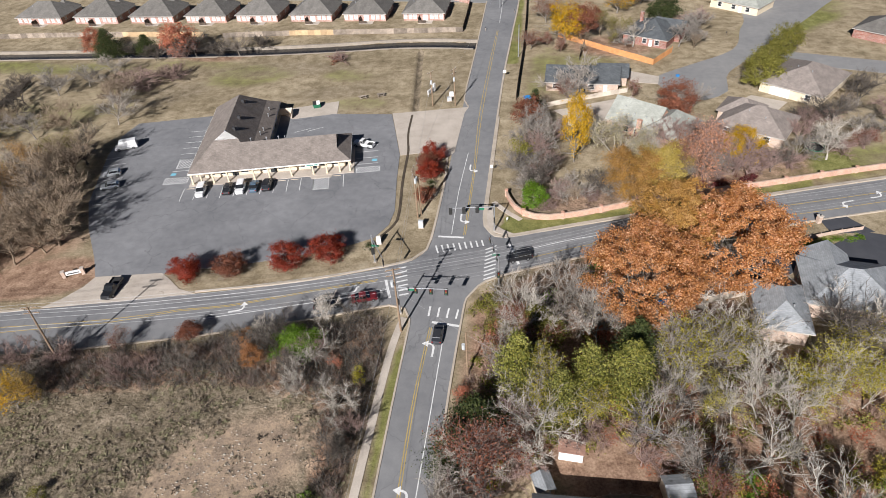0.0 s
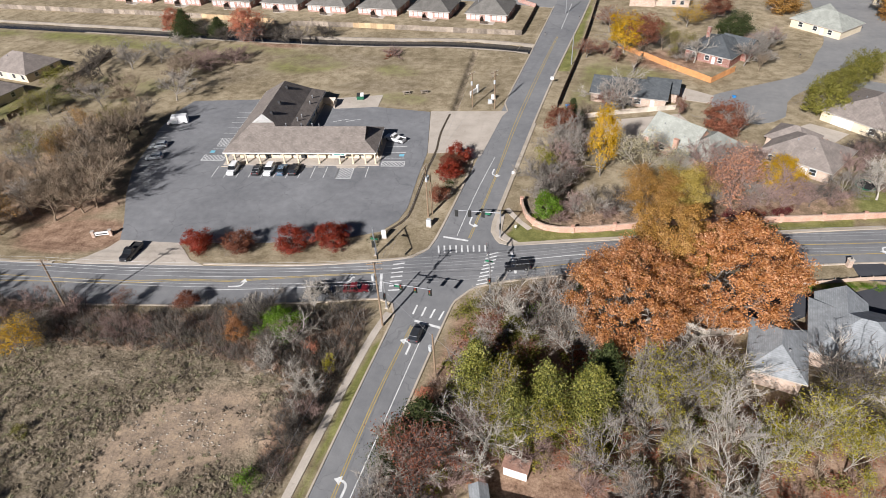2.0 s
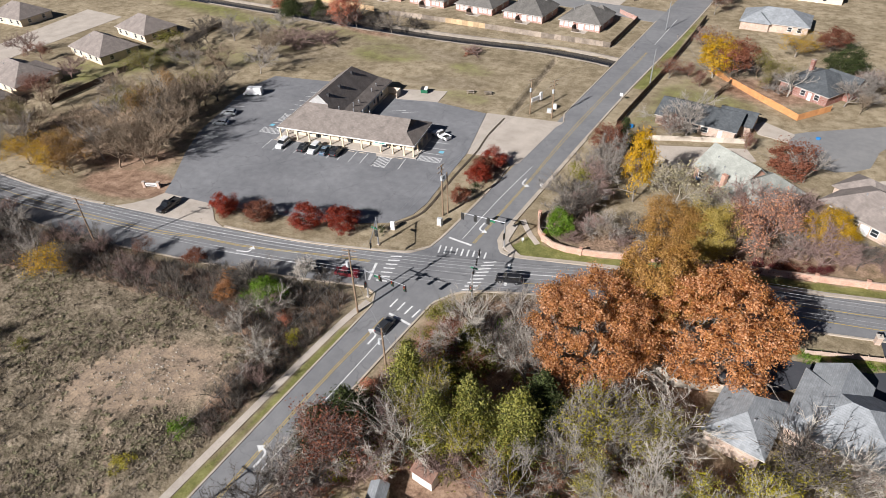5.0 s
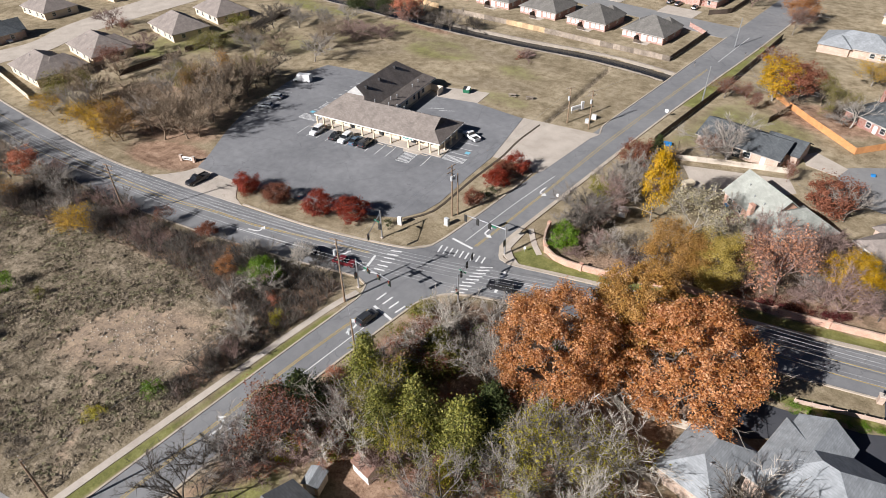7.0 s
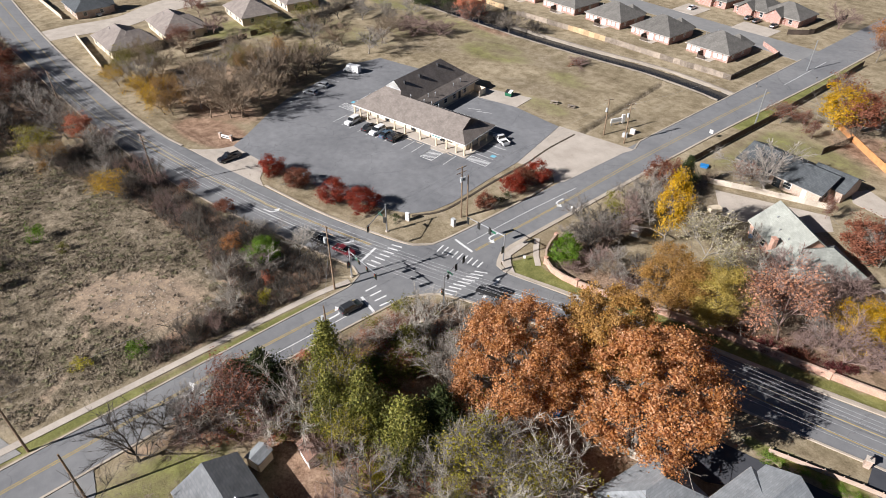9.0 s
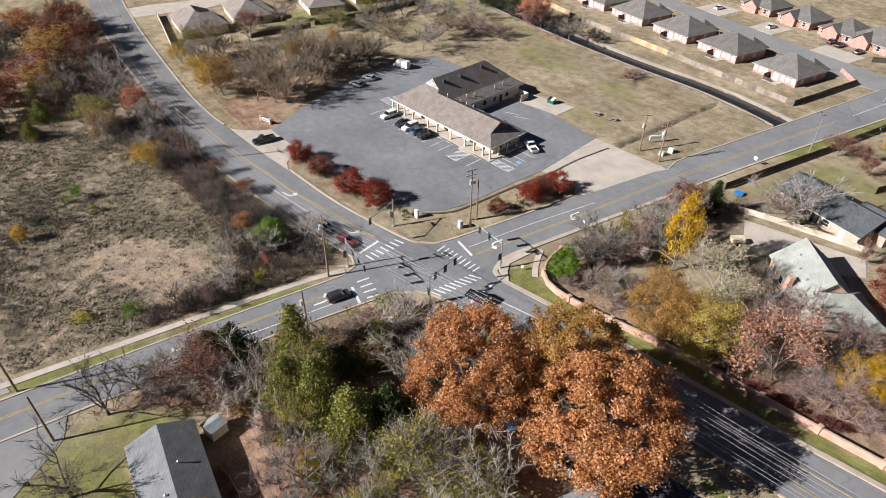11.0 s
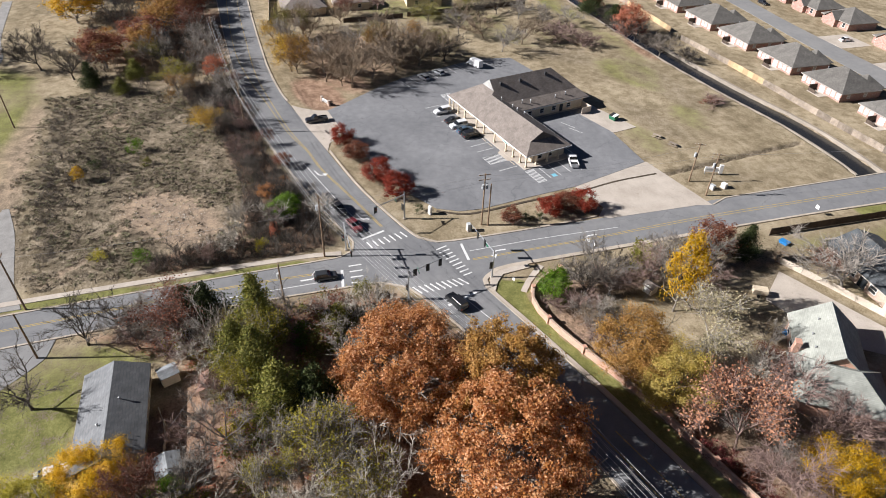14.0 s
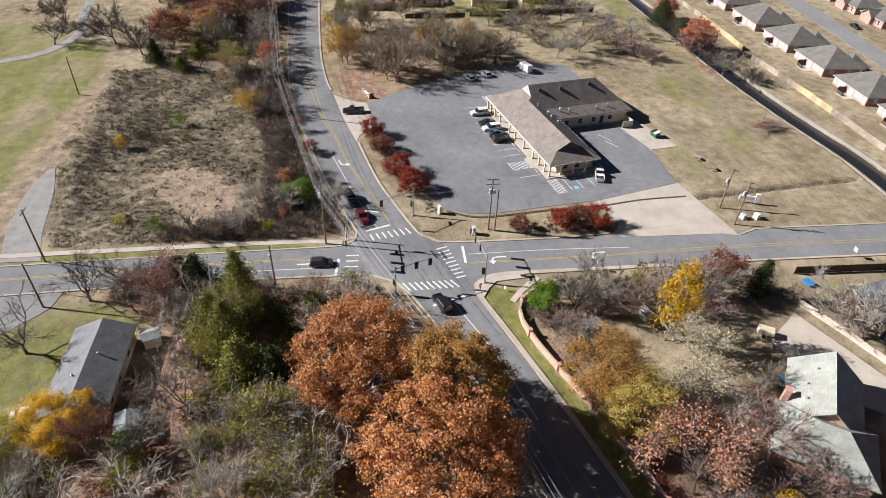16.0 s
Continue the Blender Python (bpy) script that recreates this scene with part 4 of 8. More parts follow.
for u0, u1, v0, v1 in ((0, 37.5, -0.06, 0.1), (-0.06, 0.1, 0, 13.2), (37.4, 37.56, 0, 35), (0, 20.3, 13.1, 13.26), (20.24, 20.4, 13, 35), (20.3, 37.5, 34.9, 35.06)):
    box(bm, -u1, -u0, v0, v1, 3.02, 3.27)
part("fascia", bm, M_WHITETRIM, shop, "white fascia board")
bm = bmesh.new()
box(bm, -34.8, -1.6, 3.0, 12.4, 0.1, 3.1)
box(bm, -34.8, -21.2, 12.4, 34.0, 0.1, 3.1)
part("wall", bm, M_CREAM, shop, "cream painted wall")
bm = nb(-38.0, 0.4, -0.4, 13.0, -0.05, 0.17)
box(bm, -38.0, -20.6, 13.0, 34.6, -0.05, 0.17)
part("walkway", bm, M_CONC, shop, "pale concrete walkway under the portico")
bm = nb(-37.2, -0.3, 0.25, 0.65, 2.75, 3.1)
box(bm, -0.7, -0.3, 0.6, 12.6, 2.75, 3.1)
box(bm, -37.2, -36.8, 0.6, 20, 2.75, 3.1)
part("portico_beam", bm, M_CREAM, shop)


def column(u, v):
    bm = nb(-0.16, 0.16, -0.16, 0.16, 0.17, 2.8)
    box(bm, -0.23, 0.23, -0.23, 0.23, 0.17, 0.45)
    box(bm, -0.22, 0.22, -0.22, 0.22, 2.6, 2.76)
    c = part("column", bm, M_CREAM, shop)
    c.location = L(u, v, 0)
    return c


c0 = column(0.5, 0.45)
for u, v in ((2.9, 0.45), (5.9, 0.45), (9.1, 0.45), (14.2, 0.45), (19.3, 0.45), (22.8, 0.45), (28.8, 0.45), (32.2, 0.45), (34.9, 0.45), (37.0, 0.45), (0.5, 3.4), (0.5, 6.6), (0.5, 9.8), (37.0, 4.2), (37.0, 8.4), (37.0, 12.6)):
    twin(c0, Matrix.Translation(L(u, v, 0)))
for u, w in ((4.2, 1.6), (7.2, 1.2), (11.2, 1.8), (16.6, 1.6), (21.0, 1.4), (25.4, 1.8), (30.2, 1.5), (33.0, 1.2)):
    window_at(shop, -u, 3.0, 0.85, 0, w, 1.5)
for u in (9.2, 18.6, 27.6):
    door_at(shop, -u, 3.0, 0.17, 0, 1.5, 2.2, M_GLASS)
for v in (5.0, 8.0):
    window_at(shop, -1.6, v, 0.85, 90, 1.4, 1.4)
for v in (16, 20, 24, 29):
    window_at(shop, -21.2, v, 1.0, 90, 1.2, 1.2)
for v in (7, 13, 19, 25, 30):
    window_at(shop, -34.8, v, 0.85, -90, 1.3, 1.4)
door_at(shop, -12.0, 12.4, 0.17, 180, 1.1, 2.1, M_DARKMETAL)
door_at(shop, -21.2, 26.5, 0.17, 90, 1.1, 2.1, M_DARKMETAL)
sg = part("sign_board", nb(-10.6, -7.4, 0.12, 0.24, 2.45, 3.0, 0.01), M_WHITETRIM, shop, "white hanging sign with green lettering bars")
M_SIGNGREEN = paint("sign_green", (0.02, 0.2, 0.17), 0.5)
for i, (a, b) in enumerate(((-10.3, -9.5), (-9.4, -8.7), (-8.6, -7.7))):
    part("letter_bar", nb(a, b, 0.095, 0.13, 2.6, 2.85), M_SIGNGREEN, sg)
for u, v, z, big in ((27.2, 10, 8.7, 1), (27.0, 16, 8.6, 1), (27.4, 24.5, 8.9, 1), (22.4, 14, 4.7, 0), (22.0, 16.5, 4.4, 0), (21.9, 24.5, 4.3, 0), (22.1, 28, 4.4, 0), (17, 8.6, 5.8, 0), (20, 9.3, 5.4, 0), (23.4, 8.0, 6.2, 0), (15.8, 10, 5.0, 0)):
    bm = bmesh.new()
    if big:
        box(bm, -u - 0.35, -u + 0.35, v - 0.3, v + 0.3, z - 0.35, z + 0.5, 0.03)
        part("roof_vent", bm, M_DARKMETAL, shop)
    else:
        rod(bm, L(u, v, z - 0.5), L(u, v, z + 0.7), 0.12)
        rod(bm, L(u, v, z + 0.7), L(u, v, z + 0.85), 0.22, 0.1)
        part("vent_pipe", bm, M_GALV, shop)
part("privacy_screen", box(nb(-21.1, -17.2, 33.6, 33.75, 0.05, 1.9), -17.3, -17.2, 30.6, 33.7, 0.05, 1.9), M_WOODPALE, shop, "pale wooden screen behind the shop")
acx, acy = BO[0] - 13.9 * math.cos(radians(12.2)) - 14.6 * math.sin(radians(12.2)), BO[1] - 13.9 * math.sin(radians(12.2)) + 14.6 * math.cos(radians(12.2))
ac = tagged(empty("air_conditioner", acx, acy, 0.05, 12), "pale beige rooftop-style air conditioner on the ground", "air conditioner")
part("casing", nb(-0.9, 0.9, -0.6, 0.6, 0.05, 1.2, 0.05), M_CREAM, ac)
part("fan_grille", rod(bmesh.new(), (0, 0, 1.2), (0, 0, 1.25), 0.45, n=16), M_DARKMETAL, ac)
part("base_pad", nb(-1.1, 1.1, -0.8, 0.8, 0.0, 0.06), M_CONC, ac)


# ---- parking stalls ----
def bl(u, v):
    a = radians(BROT - 180)
    return (BO[0] - u * math.cos(a) - v * math.sin(a), BO[1] - u * math.sin(a) + v * math.cos(a))


def lot_line(name, a, b, w=0.13, mt=M_WHITE):
    return mark(name, [a, b], w, mt, "faded white stall line", 0.052)


for i, u in enumerate((-1.0 + 0.0, 2.0, 8.9, 11.9, 14.9, 17.9, 20.9, 23.9, 26.9, 29.9, 32.9, 35.9, 38.9)):
    if i:
        lot_line("trim_stall_south", bl(u, -0.9), bl(u, -6.0))
for v in (4.6, 7.6, 13.2, 16.0, 19.0, 22.0, 25.0, 28.0):
    lot_line("trim_stall_west", bl(38.6, v), bl(43.8, v))
for v in (3.2, 6.0, 9.0, 12.0):
    lot_line("trim_stall_east", bl(-1.0, v), bl(-6.0, v))
for u in (11.0, 14.4):
    lot_line("trim_stall_rear", bl(u + 1.4, 22.5), bl(u - 2.6, 24))
lot_line("trim_stall_rear_kerb", bl(1.0, 15.0), bl(14.0, 14.4), 0.2)
for i in range(7):
    a, b = np.array((-106.0, 124.2)), np.array((-97.4, 104.5))
    p = a + (b - a) * i / 6
    lot_line("trim_stall_far_west", tuple(p), tuple(p + np.array((5.0, 1.9))))


def hatch(name, u0, u1, v0, v1, n):
    e = tagged(new(name), "white hatched no-parking zone", "road marking", kind="structure")
    for a, b in (((u0, v0), (u1, v0)), ((u1, v0), (u1, v1)), ((u1, v1), (u0, v1)), ((u0, v1), (u0, v0))):
        stroke("border", [bl(*a), bl(*b)], 0.14, M_WHITE, e, 0.052)
    for i in range(1, n):
        s = (u1 - u0) + (v1 - v0)
        t = s * i / n
        a = (u0 + min(t, u1 - u0), v0 + max(0, t - (u1 - u0)))
        b = (u0 + max(0, t - (v1 - v0)), v0 + min(t, v1 - v0))
        stroke("stripe", [bl(*a), bl(*b)], 0.2, M_WHITE, e, 0.052)


hatch("trim_hatch_south", 5.4, 8.9, -6.2, -1.2, 9)
hatch("trim_hatch_east", -6.4, -0.9, -0.6, 1.6, 9)
hatch("trim_hatch_west", 39.0, 44.6, 1.8, 4.6, 9)
hatch("trim_hatch_west_upper", 38.6, 43.2, 9.0, 13.2, 9)
for u, v in ((-5.2, 4.6), (43.2, 6.2)):
    x, y = bl(u, v)
    mark("trim_blue_bay", [(x - 0.6, y - 0.1), (x + 0.6, y + 0.1)], 1.1, M_BLUEMARK, "pale blue painted bay mark", 0.052)
tagged(part("pavement_shop_ramp", prism(bmesh.new(), [bl(5.0, -1.6), bl(9.4, -1.6), bl(10.4, 0.2), bl(4.2, 0.2)], 0.0, 0.12), M_CONC), "pale concrete ramp up to the portico", "ramp", kind="structure")
wheel_stop = None
for u in (3.6, 13.4, 16.4, 28.4, 34.4, 37.4):
    x, y = bl(u, -1.15)
    o = tagged(part("wheel_stop", nb(-0.9, 0.9, -0.09, 0.09, 0.04, 0.17, 0.03), M_KERB), "pale concrete wheel stop bar", "wheel stop", "wheel stops")
    o.matrix_basis = pose(x, y, 0, 0, 0, BROT - 180)

# ---- houses ----
ROW = [(-193.3, 20.2), (-169, 18.9), (-145.6, 18.8), (-123.5, 17), (-103.2, 17), (-82, 16.7), (-61.6, 16.5), (-39.7, 15.8)]
for i, (cx, w) in enumerate(ROW):
    wl = [("s", p * w / 17, 0.7, 1.1, 1.5) for p in (-7.2, -5.2, -3.4, 3.2, 5.0, 7.0)] + [("e", p, 1, 1.0, 1.3) for p in (-4, 2)] + [("w", p, 1, 1.0, 1.3) for p in (-3, 3)]
    h = house("pink brick bungalow with grey hip roof and white windows", cx, 232, -1.0, w - 0.8, 13.6, 2.7, 4.3, M_BRICKPINK, M_SHINGLEGREY, wl, [("s", 0.6, 1.8, 2.1, M_WHITETRIM), ("n", 2, 4.8, 2.2, M_WHITETRIM)], wing=(w * 0.2, 5.2, 7.5, 7, 3.0, False), group="row of brick bungalows", pane=M_BLIND, vents=((-2.5, 2.0), (2.0, 2.6), (-4, -2.5)))
    part("patio_screen", box(nb(-1.6, -1.45, -9.6, -6.8, 0, 1.9), -1.6, 1.2, -9.6, -9.45, 0, 1.0), M_WOODDARK, h, "dark wooden patio screen")
    part("patio", nb(-1.7, 3.4, -10.0, -6.8, -0.03, 0.06), M_CONC, h)
FAR = [(-52 - 17 * i - (8 if i > 2 else 0), 282 + 0.55 * i, 13.5) for i in range(8)] + [(-41, 282, 15)]
for cx, cy, w in FAR:
    house("brick bungalow with dark grey gabled roof", cx, cy, -2, w, 13, 2.7, 3.8, M_BRICKPINK, M_SHINGLEGREY, [("s", p, 0.8, 1.1, 1.4) for p in (-5, 4.4)], [("s", -1.5, 4.6, 2.2, M_WHITETRIM), ("s", 2.2, 1.0, 2.1, M_BRICKRED)], wing=(-1.5, -5, 5.6, 6, 2.4, True), group="far row of bungalows", vents=((2, 2),))
for lab, cx, cy, rz, w, d, h, rise, wm, rm, wing in (
        ("tan bungalow with grey hip roof beside the street", -171.5, 83.5, 0, 20, 13, 2.8, 4.2, M_CREAM, M_SHINGLETAN, (5, 3, 8, 12, 3.6, False)),
        ("cream bungalow with grey hip roof", -175.5, 103, -3, 20, 13, 2.8, 4.4, M_CREAM, M_SHINGLETAN, (4, 2.5, 8, 12, 3.6, False)),
        ("cream bungalow with brown hip roof", -174, 131.5, -6, 19.5, 13.5, 2.8, 4.4, M_CREAM, M_SHINGLETAN, None),
        ("cream bungalow with brown hip roof near the fence", -178, 152, -6, 18, 13, 2.8, 4.2, M_CREAM, M_SHINGLETAN, None),
        ("dark-roofed bungalow with two front gables", -221, 86, 0, 18, 12, 2.8, 4, M_BRICKTAN, M_SHINGLEDARK, (4, 3, 7, 10, 3.4, True)),
        ("cream bungalow across the concrete street", -236, 112, 4, 18, 13, 2.8, 4.2, M_CREAM, M_SHINGLETAN, None),
        ("cream bungalow across the concrete street", -238, 140, 4, 18, 13, 2.8, 4.2, M_CREAM, M_SHINGLETAN, None)):
    house(lab, cx, cy, rz, w, d, h, rise, wm, rm, [("s", p, 0.8, 1.2, 1.4) for p in (-7, -3, 3, 7)] + [("e", p, 0.9, 1.2, 1.3) for p in (-3, 3)], [("s", 0.4, 1.0, 2.1, M_WHITETRIM)], wing=wing, vents=((-3, -2),))
house("long tan brick house with charcoal gable roof under a bare tree", 14.0, 171.4, -4, 19.5, 11.5, 2.7, 2.6, M_BRICKTAN, M_SHINGLEDARK, [("s", p, 0.8, 1.6, 1.3) for p in (-7, -2.6, 2.6)] + [("e", -3, 0.9, 1.2, 1.2)], [("s", 6.4, 1.0, 2.1, M_WHITETRIM), ("s", 0.2, 1.8, 2.1, M_GLASS)], gable=True, wing=(8.2, 3.0, 8, 8, 2.2, True), vents=((-3, -1.5), (2, 1.5)))
house("salmon brick house with sage gable roof, its far slope in shade", 26.6, 145.0, -34, 12.0, 9.6, 2.9, 4.3, M_BRICKSALMON, M_SHINGLEGREEN, [("s", p, 0.8, 1.3, 1.4) for p in (-4, -1, 2)] + [("w", p, 0.8, 1.2, 1.4) for p in (-2.5, 2.5)], [("w", 0, 1.0, 2.1, M_WHITETRIM)], gable=True, wing=(8.2, 0.2, 9.0, 12.5, 3.6, False), chimney=(2.6, -5.4, 5.0), vents=((-3, -2), (0, -3), (3, -3)))
house("tan brick house with pinkish grey hip roof", 54.2, 144.5, -30, 15, 13, 2.8, 3.6, M_BRICKTAN, M_SHINGLETAN, [("s", p, 0.8, 1.4, 1.4) for p in (-5, 0, 4)] + [("w", 2, 0.8, 1.2, 1.3)], [("s", 2, 1.8, 2.1, M_WHITETRIM)], wing=(-5, 4.5, 9, 8, 2.6, False), vents=((-2, -2), (2, -3)))
house("cream house with wide taupe hip roof and white garage", 72.5, 169.5, -38, 15.5, 19, 2.8, 3.8, M_CREAM, M_SHINGLETAN, [("s", p, 0.8, 1.3, 1.4) for p in (4.5,)] + [("w", p, 0.8, 1.3, 1.4) for p in (-5, 3)], [("s", -2.5, 5.0, 2.3, M_WHITETRIM)], vents=((-2, -2), (2, -3)))
house("red brick house with dark grey roof among bare trees", 38, 206.5, -28, 14, 15, 2.8, 3.6, M_BRICKRED, M_SHINGLEDARK, [("s", p, 0.8, 1.3, 1.4) for p in (-4, 0, 4)] + [("w", p, 0.8, 1.3, 1.4) for p in (-4, 3)], [("s", 2, 1.0, 2.1, M_WHITETRIM)], wing=(4, 4, 9, 8, 2.8, True), chimney=(-5, 2, 7.0))
house("white house with pale grey roof and broad garage door", 19, 259, 2, 21, 14, 2.8, 3.4, M_BRICKTAN, M_SHINGLEPALE, [("s", p, 0.8, 1.3, 1.4) for p in (5, 8)], [("s", -5, 5.0, 2.3, M_WHITETRIM)], wing=(-6, -4, 9, 8, 2.4, False))
house("pale house with sage grey roof across the cul-de-sac", 72, 236, -40, 17, 12, 2.8, 3.4, M_CREAM, M_SHINGLEGREEN, [("s", p, 0.8, 1.3, 1.4) for p in (-5, 0, 5)], [("s", 2.4, 1.0, 2.1, M_WHITETRIM)], wing=(-5, 3, 8, 10, 2.6, True))
house("red brick house with grey roof and pale drive", 108, 206, -40, 16, 13, 2.8, 3.6, M_BRICKRED, M_SHINGLEGREY, [("w", p, 0.8, 1.3, 1.4) for p in (-4, 3)], [("s", 2.4, 1.0, 2.1, M_WHITETRIM)])
house("pale house with light grey roof by the street", 102, 262, 20, 17, 13, 2.8, 3.6, M_CREAM, M_SHINGLEPALE, [("w", p, 0.8, 1.3, 1.4) for p in (-4, 3)], [("s", 2.4, 1.0, 2.1, M_WHITETRIM)])
house("pale house with brown roof beyond the creek", 28, 300, 0, 18, 13, 2.8, 3.6, M_CREAM, M_SHINGLETAN, [("s", p, 0.8, 1.3, 1.4) for p in (-4, 3)], [("s", 0.4, 1.0, 2.1, M_WHITETRIM)])
house("dark-roofed house half hidden in trees", -148, 33, 8, 15, 10, 2.8, 2.8, M_BRICKTAN, M_SHINGLEDARK, [("n", p, 0.8, 1.3, 1.4) for p in (-4, 3)], [("n", 0, 1.0, 2.1, M_WHITETRIM)], gable=True)
house("big stone-coloured house with pale grey hipped gables", 53.5, 84.6, -8, 13.5, 11.5, 3.4, 3.3, M_BRICKTAN, M_SHINGLEPALE, [("w", p, 0.9, 1.3, 1.5) for p in (-3, 2)] + [("n", p, 0.9, 1.3, 1.5) for p in (-3, 3)], [("w", 4.2, 1.0, 2.1, M_WHITETRIM)], wing=(-2.6, 3.6, 6.6, 8, 2.6, True), vents=((-3, -2.5),), over=0.6)
house("low stone-coloured annex with pale grey hip roof", 41.2, 78.8, -8, 7.2, 10.5, 3.2, 2.6, M_BRICKTAN, M_SHINGLEPALE, [("n", 0, 0.9, 1.3, 1.4)], [("w", 2, 1.0, 2.1, M_WHITETRIM)], vents=((1.2, -2.0),), over=0.6)
house("long low house with dark grey gable roof", 10.6, 38.0, 0.5, 16.2, 8.0, 2.8, 1.9, M_CREAM, M_SHINGLEMID, [("n", p, 0.9, 1.4, 1.1) for p in (-5, -1, 4)] + [("s", p, 0.9, 1.4, 1.1) for p in (-5, 3)], [("s", 0, 1.0, 2.1, M_WHITETRIM)], gable=True, vents=((-1.5, 1.2), (2.5, -1.2)))


def shed(label, x, y, rz, w, d, h, rise, wall_m, roof_m):
    e = tagged(empty("shed", x, y, 0, rz), label, "shed")
    part("wall", gable_wall(bmesh.new(), w, d, -0.05, h, rise, 0.1), wall_m, e)
    part("roof", hip_roof(bmesh.new(), w, d, h, rise, 0.2, 0.08, True), roof_m, e)
    door_at(e, 0 if w >= d else 0, -d / 2, 0, 0, 1.2, 1.9, M_WHITETRIM)
    return e


shed("small white shed with a rust red roof edge", 7.2, 50.6, -5, 3.2, 2.8, 2.0, 0.8, M_WHITETRIM, M_SHINGLERUST)
shed("pale cream garden shed with gable roof", 3.4, 44.6, 20, 2.2, 2.5, 1.9, 0.6, M_CREAM, M_SHINGLEPALE)
shed("low grey shed at the end of the house", 20.2, 45.4, 10, 3.2, 3.0, 2.2, 0.6, M_CREAM, M_SHINGLEPALE)
shed("small cream play house with tan roof in the yard", 4.6, 126.6, 20, 1.9, 1.8, 1.5, 0.7, M_CREAM, M_SHINGLETAN)


# ---- fences and walls ----
def fence(name, line, height, material, label, panel=2.4, picket=0.3, category="fence"):
    """Posts and slatted panels along a line; each panel is one piece."""
    P = resample(line, max(2, int(round(sum(np.hypot(b[0] - a[0], b[1] - a[1]) for a, b in zip(line[:-1], line[1:])) / panel)) + 1))
    e = tagged(empty(name, 0, 0, 0), label, category)
    proto = post = rail = None
    for i in range(len(P)):
        if i < len(P) - 1:
            d = P[i + 1] - P[i]
            ln, ang = float(np.hypot(*d)), math.degrees(math.atan2(d[1], d[0]))
            m = pose(P[i][0], P[i][1], 0, 0, 0, ang) @ Matrix.Diagonal((ln / panel, 1, random.uniform(0.96, 1.04), 1))
            if proto is None:
                n = max(1, int(panel / picket))
                w, prof = panel / n, []
                for k in range(n):
                    prof += [(k * w + 0.004, -0.008), (k * w + 0.022, -0.02), ((k + 1) * w - 0.022, -0.02), ((k + 1) * w - 0.004, -0.008)]
                back = [(px, 0.02 if abs(py) > 0.01 else 0.004) for px, py in prof]
                bm, q = bmesh.new(), len(prof)
                tops = [height + 0.05 * ((k // 4 * 7) % 3 - 1) for k in range(q)]
                F_ = [[bm.verts.new((px, py, zz)) for (px, py), zz in zip(prof, zs)] for zs in ([0.03] * q, tops)]
                B_ = [[bm.verts.new((px, py, zz)) for (px, py), zz in zip(back, zs)] for zs in ([0.03] * q, tops)]
                for k in range(q - 1):
                    for r0_, r1_ in ((F_[0], F_[1]), (B_[1], B_[0]), (F_[1], B_[1])):
                        bm.faces.new((r0_[k], r0_[k + 1], r1_[k + 1], r1_[k]))
                for k in (0, q - 1):
                    bm.faces.new((F_[0][k], F_[1][k], B_[1][k], B_[0][k]))
                proto = part("panel", bm, material, e)
                proto.matrix_basis = m
                rail = part("rail", nb(0, panel, 0.021, 0.07, 0.3, 0.42), material, e)
                rail.matrix_basis = m
                twin(rail, m @ Matrix.Translation((0, 0, height - 0.75)))
            else:
                twin(proto, m)
                twin(rail, m)
                twin(rail, m @ Matrix.Translation((0, 0, height - 0.75)))
        if post is None:
            post = part("post", nb(-0.06, 0.06, 0.03, 0.15, -0.1, height + 0.08), material, e)
            post.location = (P[i][0], P[i][1], 0)
        else:
            twin(post, Matrix.Translation((P[i][0], P[i][1], 0)))
    return e


fence("fence", [(-330, 205), (-260, 207.5), (-200, 209.3), (-180, 210.5), (-150, 210.8)], 1.8, M_WOODGREY, "weathered grey wooden privacy fence along the creek")
fence("fence", [(-110, 209), (-86, 210.8)], 1.8, M_WOODGREY, "weathered grey wooden privacy fence along the creek")
fence("fence", [(-86, 210.8), (-70, 211.4)], 1.8, M_WOODTAN, "newer tan stretch of wooden fence")
fence("fence", [(-70, 211.4), (-46, 212), (-24.4, 213.2)], 1.8, M_WOODGREY, "weathered grey wooden privacy fence along the creek")
fence("fence", [(-150, 210.8), (-126, 210.4), (-118, 210)], 1.8, M_WOODTAN, "newer tan stretch of wooden fence")
fence("fence", [(-24.4, 213.2), (-24.4, 228), (-24.6, 243)], 1.8, M_WOODDARK, "dark wooden fence at the end of the row")
fence("fence", [(-24.6, 243), (-33, 249)], 1.6, M_BRICKPINK, "pink brick garden wall", picket=2.4)
fence("fence", [(-33, 266), (-27.2, 272.4), (-27, 300)], 1.8, M_WOODDARK, "dark wooden fence beside the street")
fence("fence", [(-4.2, 160), (-4.0, 170), (-3.2, 195), (-3.0, 225), (-3.3, 255)], 1.8, M_WOODDARK, "dark wooden fence along the side street")
fence("fence", [(7.9, 207.9), (16, 200.6), (24.5, 193.2), (35.3, 184.4)], 1.8, M_WOODORANGE, "bright orange cedar fence stepping down the yard")
fence("fence", [(35.3, 184.4), (42.1, 194)], 1.8, M_WOODORANGE, "bright orange cedar fence by the cul-de-sac")
fence("fence", [(16, 200), (14, 188)], 1.8, M_WOODDARK, "dark wooden yard fence")
fence("fence", [(3.2, 155.4), (12, 159.6), (26, 165.4)], 1.4, M_WOODPALE, "sun-bleached wooden rail fence across the yard")
fence("fence", [(-154.8, 71.4), (-172, 72.6), (-191, 73.8)], 1.8, M_WOODPALE, "pale wooden fence by the main street")
